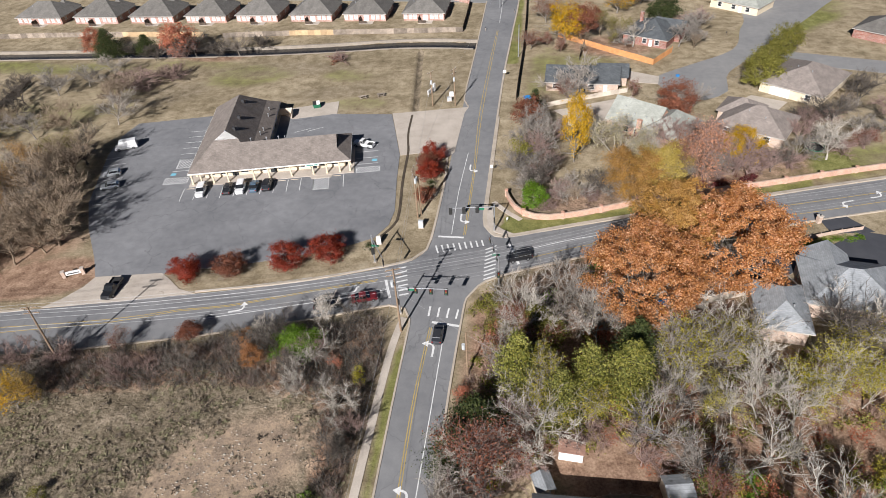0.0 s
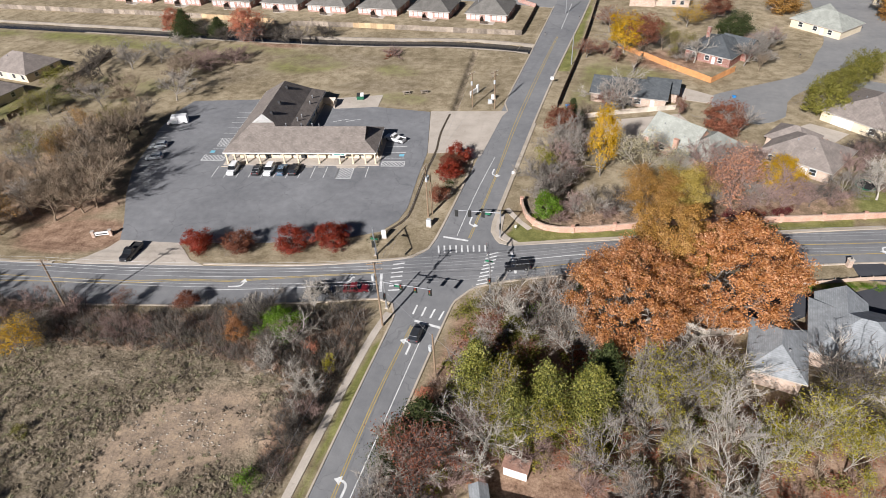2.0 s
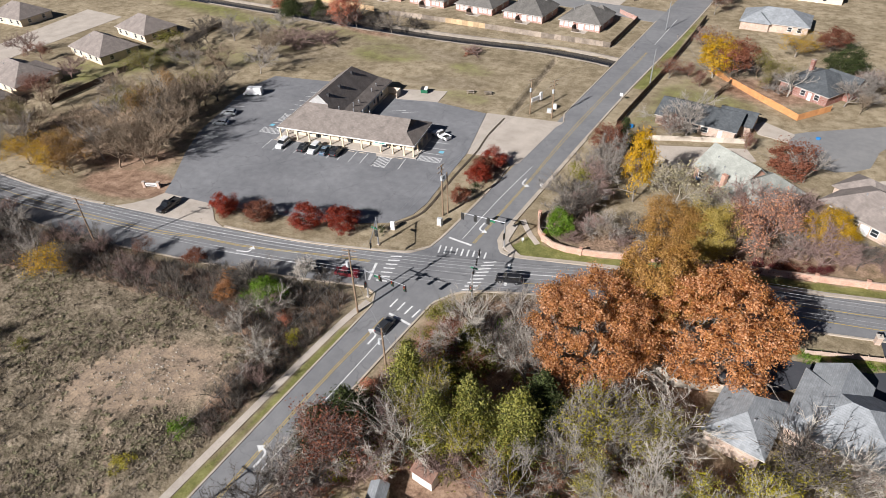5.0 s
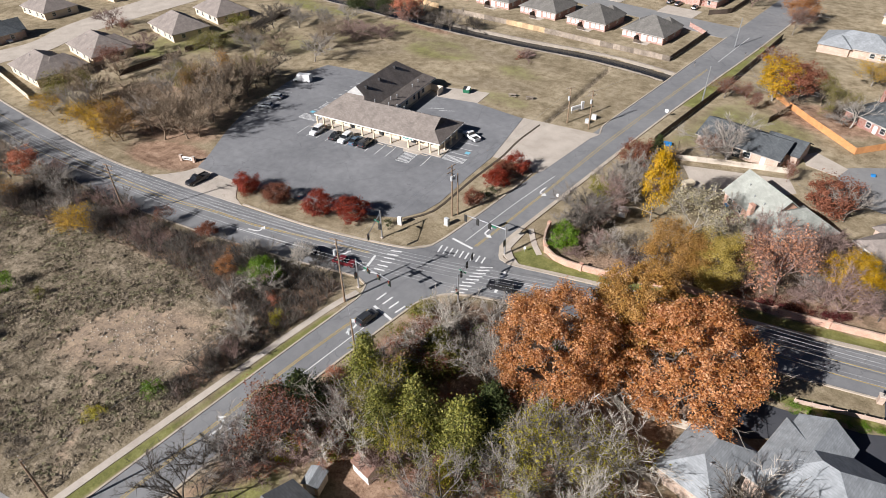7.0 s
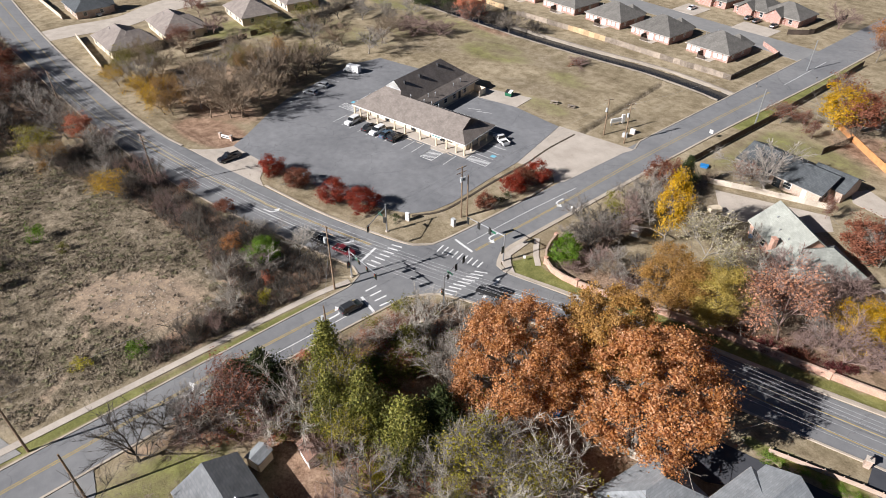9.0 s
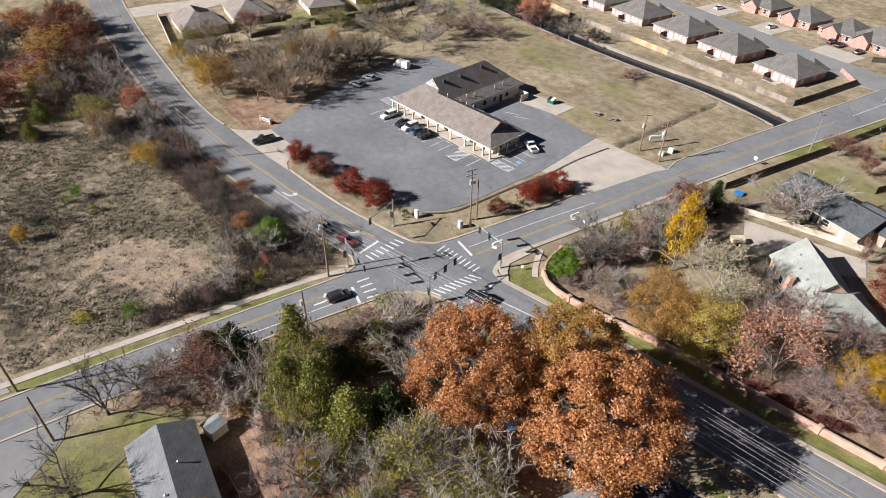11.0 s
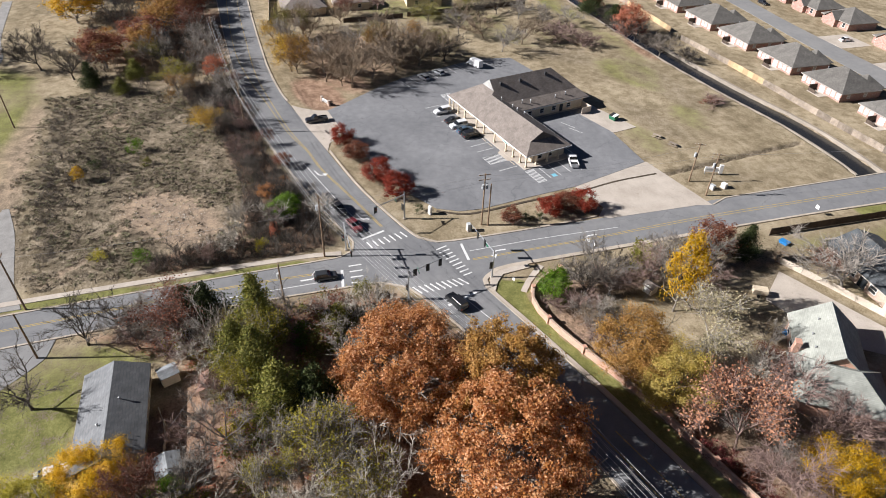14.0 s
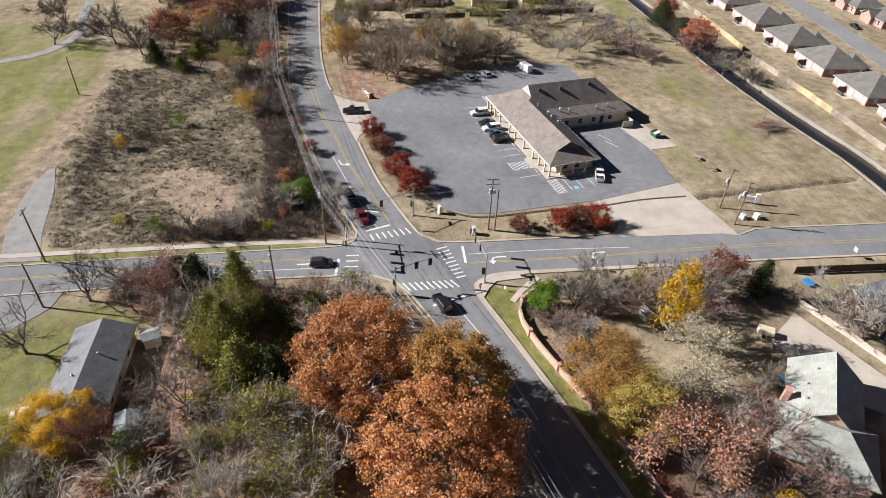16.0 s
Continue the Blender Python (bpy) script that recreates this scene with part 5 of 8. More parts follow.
fence("fence", [(-216, 75.5), (-240, 75), (-258, 74.6)], 1.8, M_WOODPALE, "pale wooden fence by the main street")
fence("fence", [(-151.5, 97), (-152.5, 119)], 1.8, M_WOODDARK, "dark wooden fence behind the bungalows")
fence("fence", [(-153.5, 121), (-155.6, 146), (-158.8, 170)], 1.8, M_WOODDARK, "dark wooden fence behind the bungalows")
fence("fence", [(25.5, 84.2), (31.2, 81.9)], 1.8, M_WOODPALE, "pale wooden pen fence below the oaks")
fence("fence", [(25.7, 82.2), (30.6, 80.0)], 1.8, M_WOODPALE, "pale wooden pen fence below the oaks")
fence("fence", [(31.2, 81.9), (37.6, 84.2)], 1.8, M_WOODPALE, "pale wooden yard fence beside the house")
fence("fence", [(20.2, 74.4), (28, 73.6), (37.6, 73.0)], 1.7, M_WOODGREY, "grey wooden fence at the wood's edge")
fence("fence", [(9.4, 43.4), (13, 44.6), (17, 44.4)], 1.1, M_WOODPALE, "low pale wooden deck rail")
fence("fence", [(47, 98.6), (58.6, 103.0), (64, 104.6)], 0.9, M_BRICKTAN, "low pale stone wall with a hedge", picket=2.4)


def brick_wall(line, height):
    """Low wall with a coping and piers."""
    e = tagged(empty("garden_wall", 0, 0, 0), "low salmon brick garden wall with piers along the street", "wall")
    P = resample(glide(line, 0.6), 46)
    ribbon("brickwork", P, -0.14, 0.14, -0.1, height, M_BRICKSALMON, e)
    ribbon("coping", P, -0.19, 0.19, height, height + 0.08, M_BRICKTAN, e)
    for p in P[::3]:
        bm = nb(-0.3, 0.3, -0.3, 0.3, -0.1, height + 0.25)
        box(bm, -0.36, 0.36, -0.36, 0.36, height + 0.25, height + 0.35)
        part("pier", bm, M_BRICKSALMON, e).location = (p[0], p[1], 0)


brick_wall([(-4.6, 113), (-3.2, 109), (-0.8, 105.9), (3.2, 104.6), (9, 105.8), (16, 108.4), (26.5, 112.6), (47.4, 118.6), (76, 127.4), (110, 137)], 1.25)

# ---- plants: builders ----
def tubes(segs, sides):
    """Tapered tubes for an array of segments x0 y0 z0 x1 y1 z1 r0 r1."""
    s = np.asarray(segs, float)
    a, b, r0, r1 = s[:, 0:3], s[:, 3:6], s[:, 6], s[:, 7]
    d = b - a
    d /= np.linalg.norm(d, axis=1, keepdims=True) + 1e-9
    ref = np.where(np.abs(d[:, 2:3]) > 0.9, np.array([[1.0, 0, 0]]), np.array([[0, 0, 1.0]]))
    u = np.cross(d, ref)
    u /= np.linalg.norm(u, axis=1, keepdims=True) + 1e-9
    w = np.cross(d, u)
    ang = np.arange(sides) * 2 * np.pi / sides
    ring = u[:, None, :] * np.cos(ang)[None, :, None] + w[:, None, :] * np.sin(ang)[None, :, None]
    lo = a[:, None, :] + ring * r0[:, None, None]
    hi = b[:, None, :] + ring * r1[:, None, None]
    V = np.concatenate([lo, hi], 1).reshape(-1, 3)
    n = len(s)
    base = (np.arange(n) * 2 * sides)[:, None]
    i = np.arange(sides)[None, :]
    j = (i + 1) % sides
    F = np.stack([base + i, base + j, base + sides + j, base + sides + i], -1).reshape(-1, 4)
    return V, F


def leaf_quads(points, size, g, flat=0.0, droop=0.0, out=None):
    """One small four-cornered leaf clump at each point, turned at random."""
    n = len(points)
    nv = g.normal(size=(n, 3))
    nv[:, 2] += flat * np.sign(nv[:, 2])
    if out is not None:
        nv = nv * 0.75 + out * 1.3
    nv /= np.linalg.norm(nv, axis=1, keepdims=True)
    t = np.cross(nv, g.normal(size=(n, 3)))
    t[:, 2] -= droop
    t /= np.linalg.norm(t, axis=1, keepdims=True) + 1e-9
    w = np.cross(nv, t)
    sz = size * g.uniform(0.6, 1.35, (n, 1))
    a, b = t * sz * 0.62, w * sz * 0.42
    bend = nv * sz * g.uniform(-0.15, 0.15, (n, 1))
    V = np.stack([points - a, points + b + bend, points + a, points - b + bend], 1).reshape(-1, 3)
    return V, np.arange(4 * n).reshape(-1, 4)


def join(parts):
    Vs, Fs, o = [], [], 0
    for V, F in parts:
        Vs.append(V)
        Fs.append(F + o)
        o += len(V)
    return np.concatenate(Vs), np.concatenate(Fs)


def raw_mesh(name, V, F, material):
    me = bpy.data.meshes.new(name)
    me.vertices.add(len(V))
    me.vertices.foreach_set("co", np.ascontiguousarray(V, np.float32).reshape(-1))
    k = F.shape[1]
    me.loops.add(F.size)
    me.loops.foreach_set("vertex_index", np.ascontiguousarray(F, np.int32).reshape(-1))
    me.polygons.add(len(F))
    me.polygons.foreach_set("loop_start", np.arange(0, F.size, k, dtype=np.int32))
    me.update(calc_edges=True)
    me.materials.append(material)
    return me


def skeleton_of(g, h=10.0, fork=0.28, limbs=5, kids=(4, 4, 4), lean=0.75, up=0.25, r0=0.22, reach=0.55, thin=0.012):
    """A branching frame: returns segments by level and the twig ends."""
    levels = [[] for _ in range(len(kids) + 2)]
    tips = []

    def limb(p, d, length, r, lv):
        n = 3 if lv < 2 else 2
        pts = [p]
        for k in range(n):
            d = d + g.normal(size=3) * (0.10 if lv == 0 else 0.2)
            d[2] += up * 0.35
            d = d / np.linalg.norm(d)
            q = pts[-1] + d * length / n
            ra, rb = r * (1 - 0.55 * k / n), max(thin * 0.5, r * (1 - 0.55 * (k + 1) / n))
            levels[lv].append((*pts[-1], *q, ra, rb))
            pts.append(q)
        if lv <= len(kids):
            num = limbs if lv == 0 else kids[lv - 1]
            spin = g.uniform(0, 6.28)
            for c in range(num):
                f = g.uniform(0.75, 1.0) if lv == 0 else g.uniform(0.3, 1.0)
                idx = min(n - 1, int(f * n))
                t = f * n - idx
                o = pts[idx] * (1 - t) + pts[idx + 1] * t
                ax = np.cross(d, (0.3, 0.2, 1.0) if abs(d[2]) < 0.95 else (1.0, 0, 0))
                ax = ax / (np.linalg.norm(ax) + 1e-9)
                bx = np.cross(d, ax)
                az = spin + c * 2.4 + g.uniform(-0.4, 0.4)
                sp = lean * g.uniform(0.6, 1.3)
                nd = d * math.cos(sp) + (ax * math.cos(az) + bx * math.sin(az)) * math.sin(sp)
                ln = (h * reach if lv == 0 else length * g.uniform(0.45, 0.75))
                limb(o, nd, ln * (1.0 if lv else g.uniform(0.75, 1.1)), max(thin, r * (0.5 if lv == 0 else 0.42)), lv + 1)
        else:
            tips.append(pts[-1])
            tips.append((pts[-1] + pts[-2]) / 2)
    limb(np.zeros(3) - (0, 0, 0.2), np.array((0.0, 0, 1.0)), h * fork, r0, 0)
    return levels, np.array(tips)


def frame_mesh(name, levels, material):
    out = []
    for lv, segs in enumerate(levels):
        if segs:
            out.append(tubes(segs, (7, 5, 4, 3, 3, 3)[lv]))
    V, F = join(out)
    return V, F


def twig_strips(levels, g, per=14, length=0.75, width=0.022, first=3):
    """Fine twigs as slender strips along the outer branches."""
    seg = np.array([q for lv in levels[first - 1:] for q in lv])
    a, b = seg[:, 0:3], seg[:, 3:6]
    n = len(seg) * per
    i = np.repeat(np.arange(len(seg)), per)
    t = g.uniform(0.1, 1.0, (n, 1))
    o = a[i] * (1 - t) + b[i] * t
    d = (b - a)[i]
    d = d / (np.linalg.norm(d, axis=1, keepdims=True) + 1e-9) + g.normal(size=(n, 3)) * 0.6
    d[:, 2] += 0.25
    d /= np.linalg.norm(d, axis=1, keepdims=True)
    e = o + d * length * g.uniform(0.4, 1.2, (n, 1))
    s = np.cross(d, g.normal(size=(n, 3)))
    s /= np.linalg.norm(s, axis=1, keepdims=True) + 1e-9
    s *= width / 2
    V = np.stack([o - s, o + s, e + s * 0.5, e - s * 0.5], 1).reshape(-1, 3)
    return V, np.arange(4 * n).reshape(-1, 4)


def fit_height(V, h=10.0):
    return h / max(0.1, V[:, 2].max())


KIT = {}


def add_kit(kind, VF_wood, VF_leaf, wood_m, leaf_m):
    i = len(KIT.setdefault(kind, []))
    k = fit_height(np.concatenate([VF_wood[0], VF_leaf[0]]) if VF_leaf is not None else VF_wood[0])
    width = np.percentile(np.abs((VF_leaf or VF_wood)[0][:, :2]), 97) * k * 2
    tm = raw_mesh("trunk", VF_wood[0] * k, VF_wood[1], wood_m)
    lm = raw_mesh("crown", VF_leaf[0] * k, VF_leaf[1], leaf_m) if VF_leaf is not None else None
    KIT[kind].append((tm, lm, width))


def tree(kind, x, y, h, width, label, leaf=None, wood=None, category="tree", name="tree", group="", pick=None, z=0.0):
    """Stands a tree of a kind at a place, h metres high and about width wide."""
    tm, lm, w0 = KIT[kind][pick if pick is not None else random.randrange(len(KIT[kind]))]
    if name == "tree":
        name = {"cedar": "cedar_tree", "bareshrub": "shrub"}.get(kind, "sapling" if h < 7 and "sapling" in label else "tree")
    e = tagged(empty(name, x, y, z, random.uniform(0, 360)), label, "shrub" if name == "shrub" else category, group)
    sx = width / w0 * (1.2 if kind in ("bare", "slim", "thinning", "leafy") else 1.05)
    e.scale = (sx, sx, h / 10)
    for nm, me, mt in (("trunk", tm, wood), ("crown", lm, leaf)):
        if me is None:
            continue
        o = new(nm, me)
        o.parent = e
        if mt:
            o.material_slots[0].link = "OBJECT"
            o.material_slots[0].material = mt
    return e


g = np.random.default_rng(11)
for i in range(6):
    lv, tips = skeleton_of(g, 10, g.uniform(0.18, 0.3), int(g.integers(5, 7)), (4, 4), g.uniform(0.5, 0.68), 0.42, 0.22, 0.52, 0.018)
    add_kit("bare", join([frame_mesh("trunk", lv, M_BARK), twig_strips(lv, g, 10, 1.15, 0.05)]), None, M_BARK, None)
for i in range(4):     # stout pale limbs with few twigs
    lv, tips = skeleton_of(g, 10, 0.22, 5, (4, 4), 0.55, 0.42, 0.19, 0.54, 0.02)
    add_kit("limbs", join([frame_mesh("trunk", lv, M_BARK), twig_strips(lv, g, 6, 1.0, 0.04)]), None, M_BARK, None)
for i in range(3):
    lv, tips = skeleton_of(g, 10, 0.4, 6, (4, 3), 0.5, 0.35, 0.2, 0.4, 0.024)
    add_kit("slim", join([frame_mesh("trunk", lv, M_BARK), twig_strips(lv, g, 5, 1.0, 0.034)]), None, M_BARK, None)


def lumpy(g, n_lumps, per, rx, rz, cz, lump, squash=0.8, floor=-0.5, ripple=0.14, seed=0.0):
    """Points of leaves in many uneven clumps that fill a crown."""
    cs = []
    while len(cs) < n_lumps:
        v = g.normal(size=3)
        v /= np.linalg.norm(v)
        if v[2] < floor:
            continue
        az = math.atan2(v[1], v[0])
        r = g.uniform(0.3, 1.0) ** 0.45 * (1 + ripple * math.sin(3 * az + seed) + 0.6 * ripple * math.sin(5 * az + 4 * v[2] + 2 * seed))
        cs.append((v[0] * rx * r, v[1] * rx * r, cz + v[2] * rz * r))
    out, way = [], []
    mid = np.array((0, 0, cz - 0.5 * rz))
    for c in np.array(cs):
        rad = lump * g.uniform(0.5, 1.3)
        q = g.normal(size=(int(per * g.uniform(0.5, 1.4)), 3)) * rad * 0.55
        q[:, 2] *= squash
        out.append(c + q)
        away = (c - mid) / np.linalg.norm(c - mid)
        way.append(q / (np.linalg.norm(q, axis=1, keepdims=True) + 1e-6) + away)
    return np.concatenate(out), np.concatenate(way) * 0.6


for i in range(4):     # slender leafy trees
    lv, tips = skeleton_of(g, 10, 0.2, 6, (4, 3), 0.7, 0.2, 0.2, 0.48, 0.024)
    pts, way = lumpy(g, 90, 62, 3.3, 3.9, 6.0, 0.9, 0.9, -0.75, 0.16, i * 1.7)
    add_kit("leafy", frame_mesh("trunk", lv, M_BARK), leaf_quads(pts, 0.23, g, out=way), M_BARK, L_RED)
for i in range(3):     # dense low round crowns
    lv, tips = skeleton_of(g, 10, 0.16, 6, (4, 3), 0.8, 0.1, 0.2, 0.45, 0.03)
    pts, way = lumpy(g, 100, 84, 3.8, 4.7, 5.1, 1.0, 0.9, -1.0, 0.13, i * 2.1)
    pts[:, 2] = np.abs(pts[:, 2])
    add_kit("round", frame_mesh("trunk", lv, M_BARK), leaf_quads(pts, 0.26, g, out=way), M_BARK, L_RED)
for i in range(3):     # rounded crowns of fine leaves
    lv, tips = skeleton_of(g, 10, 0.16, 6, (4, 3), 0.8, 0.1, 0.2, 0.45, 0.03)
    pts, way = lumpy(g, 130, 230, 3.8, 4.7, 5.1, 0.85, 0.9, -1.0, 0.15, 1 + i * 2.1)
    pts[:, 2] = np.abs(pts[:, 2])
    add_kit("fine", frame_mesh("trunk", lv, M_BARK), leaf_quads(pts, 0.122, g, out=way), M_BARK, L_RED)
for i in range(3):
    lv, tips = skeleton_of(g, 10, 0.25, 5, (4, 4), 0.62, 0.32, 0.16, 0.48, 0.018)
    outer = np.array([q[3:6] for q in lv[3]])
    pts = np.repeat(outer, 21, 0)
    pts = pts + g.normal(size=pts.shape) * 0.5
    add_kit("thinning", join([frame_mesh("trunk", lv, M_BARK), twig_strips(lv, g, 7, 1.1, 0.036)]), leaf_quads(pts, 0.17, g), M_BARK, L_SALMON)
for i in range(3):     # broad oaks: boughs of leaf masses round a heavy frame, with dark gaps between
    lv, tips = skeleton_of(g, 10, 0.2, 7, (5, 4), 0.75, 0.16, 0.3, 0.4, 0.02)
    pts, way = [], []
    heads = []
    while len(heads) < 430:
        v = g.normal(size=3)
        v /= np.linalg.norm(v)
        if v[2] < -0.55:
            continue
        lobe = noise.noise(Vector(v * 2.3) + Vector((i * 7.0, 3.0, 1.0))) + 0.6 * noise.noise(Vector(v * 5.1) + Vector((i * 5.0, 0.0, 8.0)))
        if lobe < -0.12 and g.random() < 0.85:
            continue
        r = (0.95 + 0.26 * lobe) * (g.uniform(0.82, 1.03) if len(heads) > 90 else g.uniform(0.4, 0.85))
        heads.append((v[0] * 3.9 * r, v[1] * 3.9 * r, 5.3 + v[2] * 4.3 * r))
    for c in np.array(heads):
        rad = g.uniform(0.2, 0.58)
        d = g.normal(size=(int(300 * rad), 3))
        d /= np.linalg.norm(d, axis=1, keepdims=True)
        away = c - np.array((0, 0, 4.0))
        away /= np.linalg.norm(away)
        d = d + 0.55 * away
        pts.append(c + d * rad * g.uniform(0.4, 1.25, (len(d), 1)) * np.array((1, 1, 0.8)))
        way.append(d * 0.75 + away * 0.25)
    pts, way = np.concatenate(pts), np.concatenate(way)
    add_kit("oak", join([frame_mesh("trunk", lv, M_BARK), twig_strips(lv, g, 3, 0.6, 0.02)]), leaf_quads(pts, 0.118, g, out=way * 0.75), M_BARK, L_ORANGE)
for i in range(4):     # cedars: ragged cones of drooping sprays
    wood, pts = [(0, 0, -0.2, 0, 0, 9.6, 0.2, 0.02)], []
    nb_ = 95
    for k in range(nb_):
        z = 0.6 + 9.1 * (k / nb_) ** 1.1
        rad = (2.6 if i < 2 else 3.1) * (1 - (z / 10.0) ** (1.6 if i % 2 else 1.2)) * g.uniform(0.55, 1.2) + 0.15
        az = k * 2.4 + g.uniform(-0.5, 0.5)
        d = np.array((math.cos(az), math.sin(az), 0.0))
        end = d * rad + (0, 0, z + rad * 0.25)
        wood.append((0, 0, z, *end, 0.05, 0.012))
        m = int(64 * (rad + 0.35))
        t = g.uniform(0.35, 1.05, (m, 1))
        pts.append(np.array((0, 0, z)) * (1 - t) + end * t + g.normal(size=(m, 3)) * (0.16 + 0.14 * rad) * np.array((1, 1, 0.8)))
    add_kit("cedar", tubes(wood, 4), leaf_quads(np.concatenate(pts), 0.175, g, 0, 0.4), M_BARKDARK, L_CEDAR)
for i in range(3):     # bushes: leaves down to the ground
    lv, tips = skeleton_of(g, 10, 0.06, 6, (3, 3), 0.75, 0.12, 0.12, 0.62, 0.03)
    pts = np.repeat(tips, 13, 0) + g.normal(size=(len(tips) * 13, 3)) * 0.9
    pts[:, 2] = np.abs(pts[:, 2]) + 0.2
    add_kit("bush", frame_mesh("trunk", lv, M_BARK), leaf_quads(pts, 0.55, g), M_BARK, L_GREEN)
for i in range(3):     # bare many-stemmed shrubs
    lv, tips = skeleton_of(g, 10, 0.05, 8, (4, 3), 0.6, 0.2, 0.14, 0.62, 0.045)
    add_kit("bareshrub", join([frame_mesh("trunk", lv, M_BARK), twig_strips(lv, g, 7, 2.0, 0.09)]), None, M_BARK, None)


def scatter(name, proto, places, material, label, category, seed=1):
    """Many small plants nobody could count, as one object of kind stuff. places: x, y, height, width, z."""
    gg = np.random.default_rng(seed)
    out = []
    for x, y, h, w, z in places:
        V, F = proto[gg.integers(len(proto))]
        a = gg.uniform(0, 6.28)
        c, s = math.cos(a), math.sin(a)
        Q = np.stack([(V[:, 0] * c - V[:, 1] * s) * w + x, (V[:, 0] * s + V[:, 1] * c) * w + y, V[:, 2] * h + z], 1)
        out.append((Q, F))
    V, F = join(out)
    o = new(name, raw_mesh(name, V, F, material))
    return tagged(o, label, category, kind="stuff")


def in_poly(poly, n, seed, keep=None):
    gg = np.random.default_rng(seed)
    P = np.array(poly)
    out = []
    while len(out) < n:
        x, y = gg.uniform(P[:, 0].min(), P[:, 0].max()), gg.uniform(P[:, 1].min(), P[:, 1].max())
        ins = False
        for i in range(len(P)):
            (x0, y0), (x1, y1) = P[i], P[(i + 1) % len(P)]
            if (y0 > y) != (y1 > y) and x < (x1 - x0) * (y - y0) / (y1 - y0) + x0:
                ins = not ins
        if ins and (keep is None or keep(x, y)):
            out.append((x, y))
    return out


# unit protos for the scattered plants: height 1, width 1
def unit(V, F):
    V = V.copy()
    V[:, 2] /= V[:, 2].max()
    V[:, :2] /= np.percentile(np.abs(V[:, :2]), 97) * 2
    return V, F


P_SHRUB, P_TUFT, P_LEAFY, P_FLAT = [], [], [], []
for i in range(5):
    m = 9
    b0 = g.normal(size=(m, 3)) * (0.10, 0.10, 0)
    t0 = b0 * 2.2 + g.normal(size=(m, 3)) * (0.2, 0.2, 0.12) + (0, 0, 0.62)
    lv = [[(*p, *q, 0.012, 0.006) for p, q in zip(b0, t0)]]
    P_SHRUB.append(unit(*join([tubes(lv[0], 3), twig_strips([[], [], lv[0]], g, 8, 0.34, 0.011)])))
    pts = g.normal(size=(110, 3)) * (0.24, 0.24, 0.2) + (0, 0, 0.5)
    P_LEAFY.append(leaf_quads(pts, 0.13, g))
    pts = g.uniform(-0.5, 0.5, (40, 3)) * (1, 1, 0.3) + (0, 0, 0.5)
    P_FLAT.append(leaf_quads(pts, 0.11, g, 2.0))
    m = 9
    b = g.normal(size=(m, 3)) * (0.22, 0.22, 0)
    t = b + g.normal(size=(m, 3)) * (0.3, 0.3, 0.15) + (0, 0, 0.75)
    sd = g.normal(size=(m, 3)) * (0.05, 0.05, 0)
    P_TUFT.append((np.stack([b - sd, b + sd, t + sd * 0.3, t - sd * 0.3], 1).reshape(-1, 3), np.arange(4 * m).reshape(-1, 4)))

P_HUMMOCK = []
for i in range(6):     # tussocks: short blades fanned out over a low dome
    m = 20
    a, r = g.uniform(0, 6.28, m), g.uniform(0, 0.5, m) ** 0.8
    b = np.stack([r * np.cos(a), r * np.sin(a), 0.55 * (1 - (2 * r) ** 2).clip(0) - 0.05], 1)
    t = b + np.stack([0.3 * np.cos(a), 0.3 * np.sin(a), g.uniform(0.15, 0.5, m)], 1) + g.normal(size=(m, 3)) * 0.1
    sd = g.normal(size=(m, 3)) * (0.09, 0.09, 0.02)
    P_HUMMOCK.append((np.stack([b - sd, b + sd, t + sd * 0.5, t - sd * 0.5], 1).reshape(-1, 3), np.arange(4 * m).reshape(-1, 4)))

# ---- street-side ornamental trees ----
for x, y, h, w, lf, lab in ((-63.8, 82.0, 5.6, 5.4, L_RED, "small crimson-leaved tree on the verge"), (-55.6, 84.0, 5.0, 5.4, L_BROWNRED, "small brown-leaved tree on the verge"), (-45.4, 87.0, 5.4, 6.2, L_RED, "small crimson-leaved tree on the verge"), (-37.9, 89.6, 5.8, 6.2, L_RED, "small crimson-leaved tree on the verge"),
                            (-22.5, 119.2, 5.2, 5.0, L_RED, "small crimson-leaved tree beside the drive"), (-23.4, 123.2, 4.8, 4.6, L_BROWNRED, "small russet tree beside the drive"), (-22.5, 126.8, 5.6, 5.2, L_RED, "small crimson-leaved tree beside the drive"), (-22.1, 110.2, 4.2, 3.6, L_BROWNRED, "small brown-leaved tree beside the street")):
    tree("round", x, y, h, w, lab, lf, M_BARK, group="ornamental trees round the lot")
for x, y in ((-22.0, 113.6), (-21.6, 116.0), (-30.6, 92.5)):
    tree("bush", x, y, 1.8, 2.2, "low dark evergreen bush on the verge", L_DARKGREEN, category="bush", name="bush")

# ---- the oaks ----
tree("oak", 18.9, 77.2, 19.5, 15.4, "huge oak with rust orange autumn leaves", L_ORANGE, pick=0, name="oak_tree")
tree("oak", 24.6, 89.6, 20.5, 12.5, "tall oak with ochre and rust leaves", L_OCHRE, pick=1, name="oak_tree")
tree("oak", 34.2, 86.2, 20.0, 16.2, "huge oak with rust orange leaves beside the fence", L_ORANGE, pick=2, name="oak_tree")

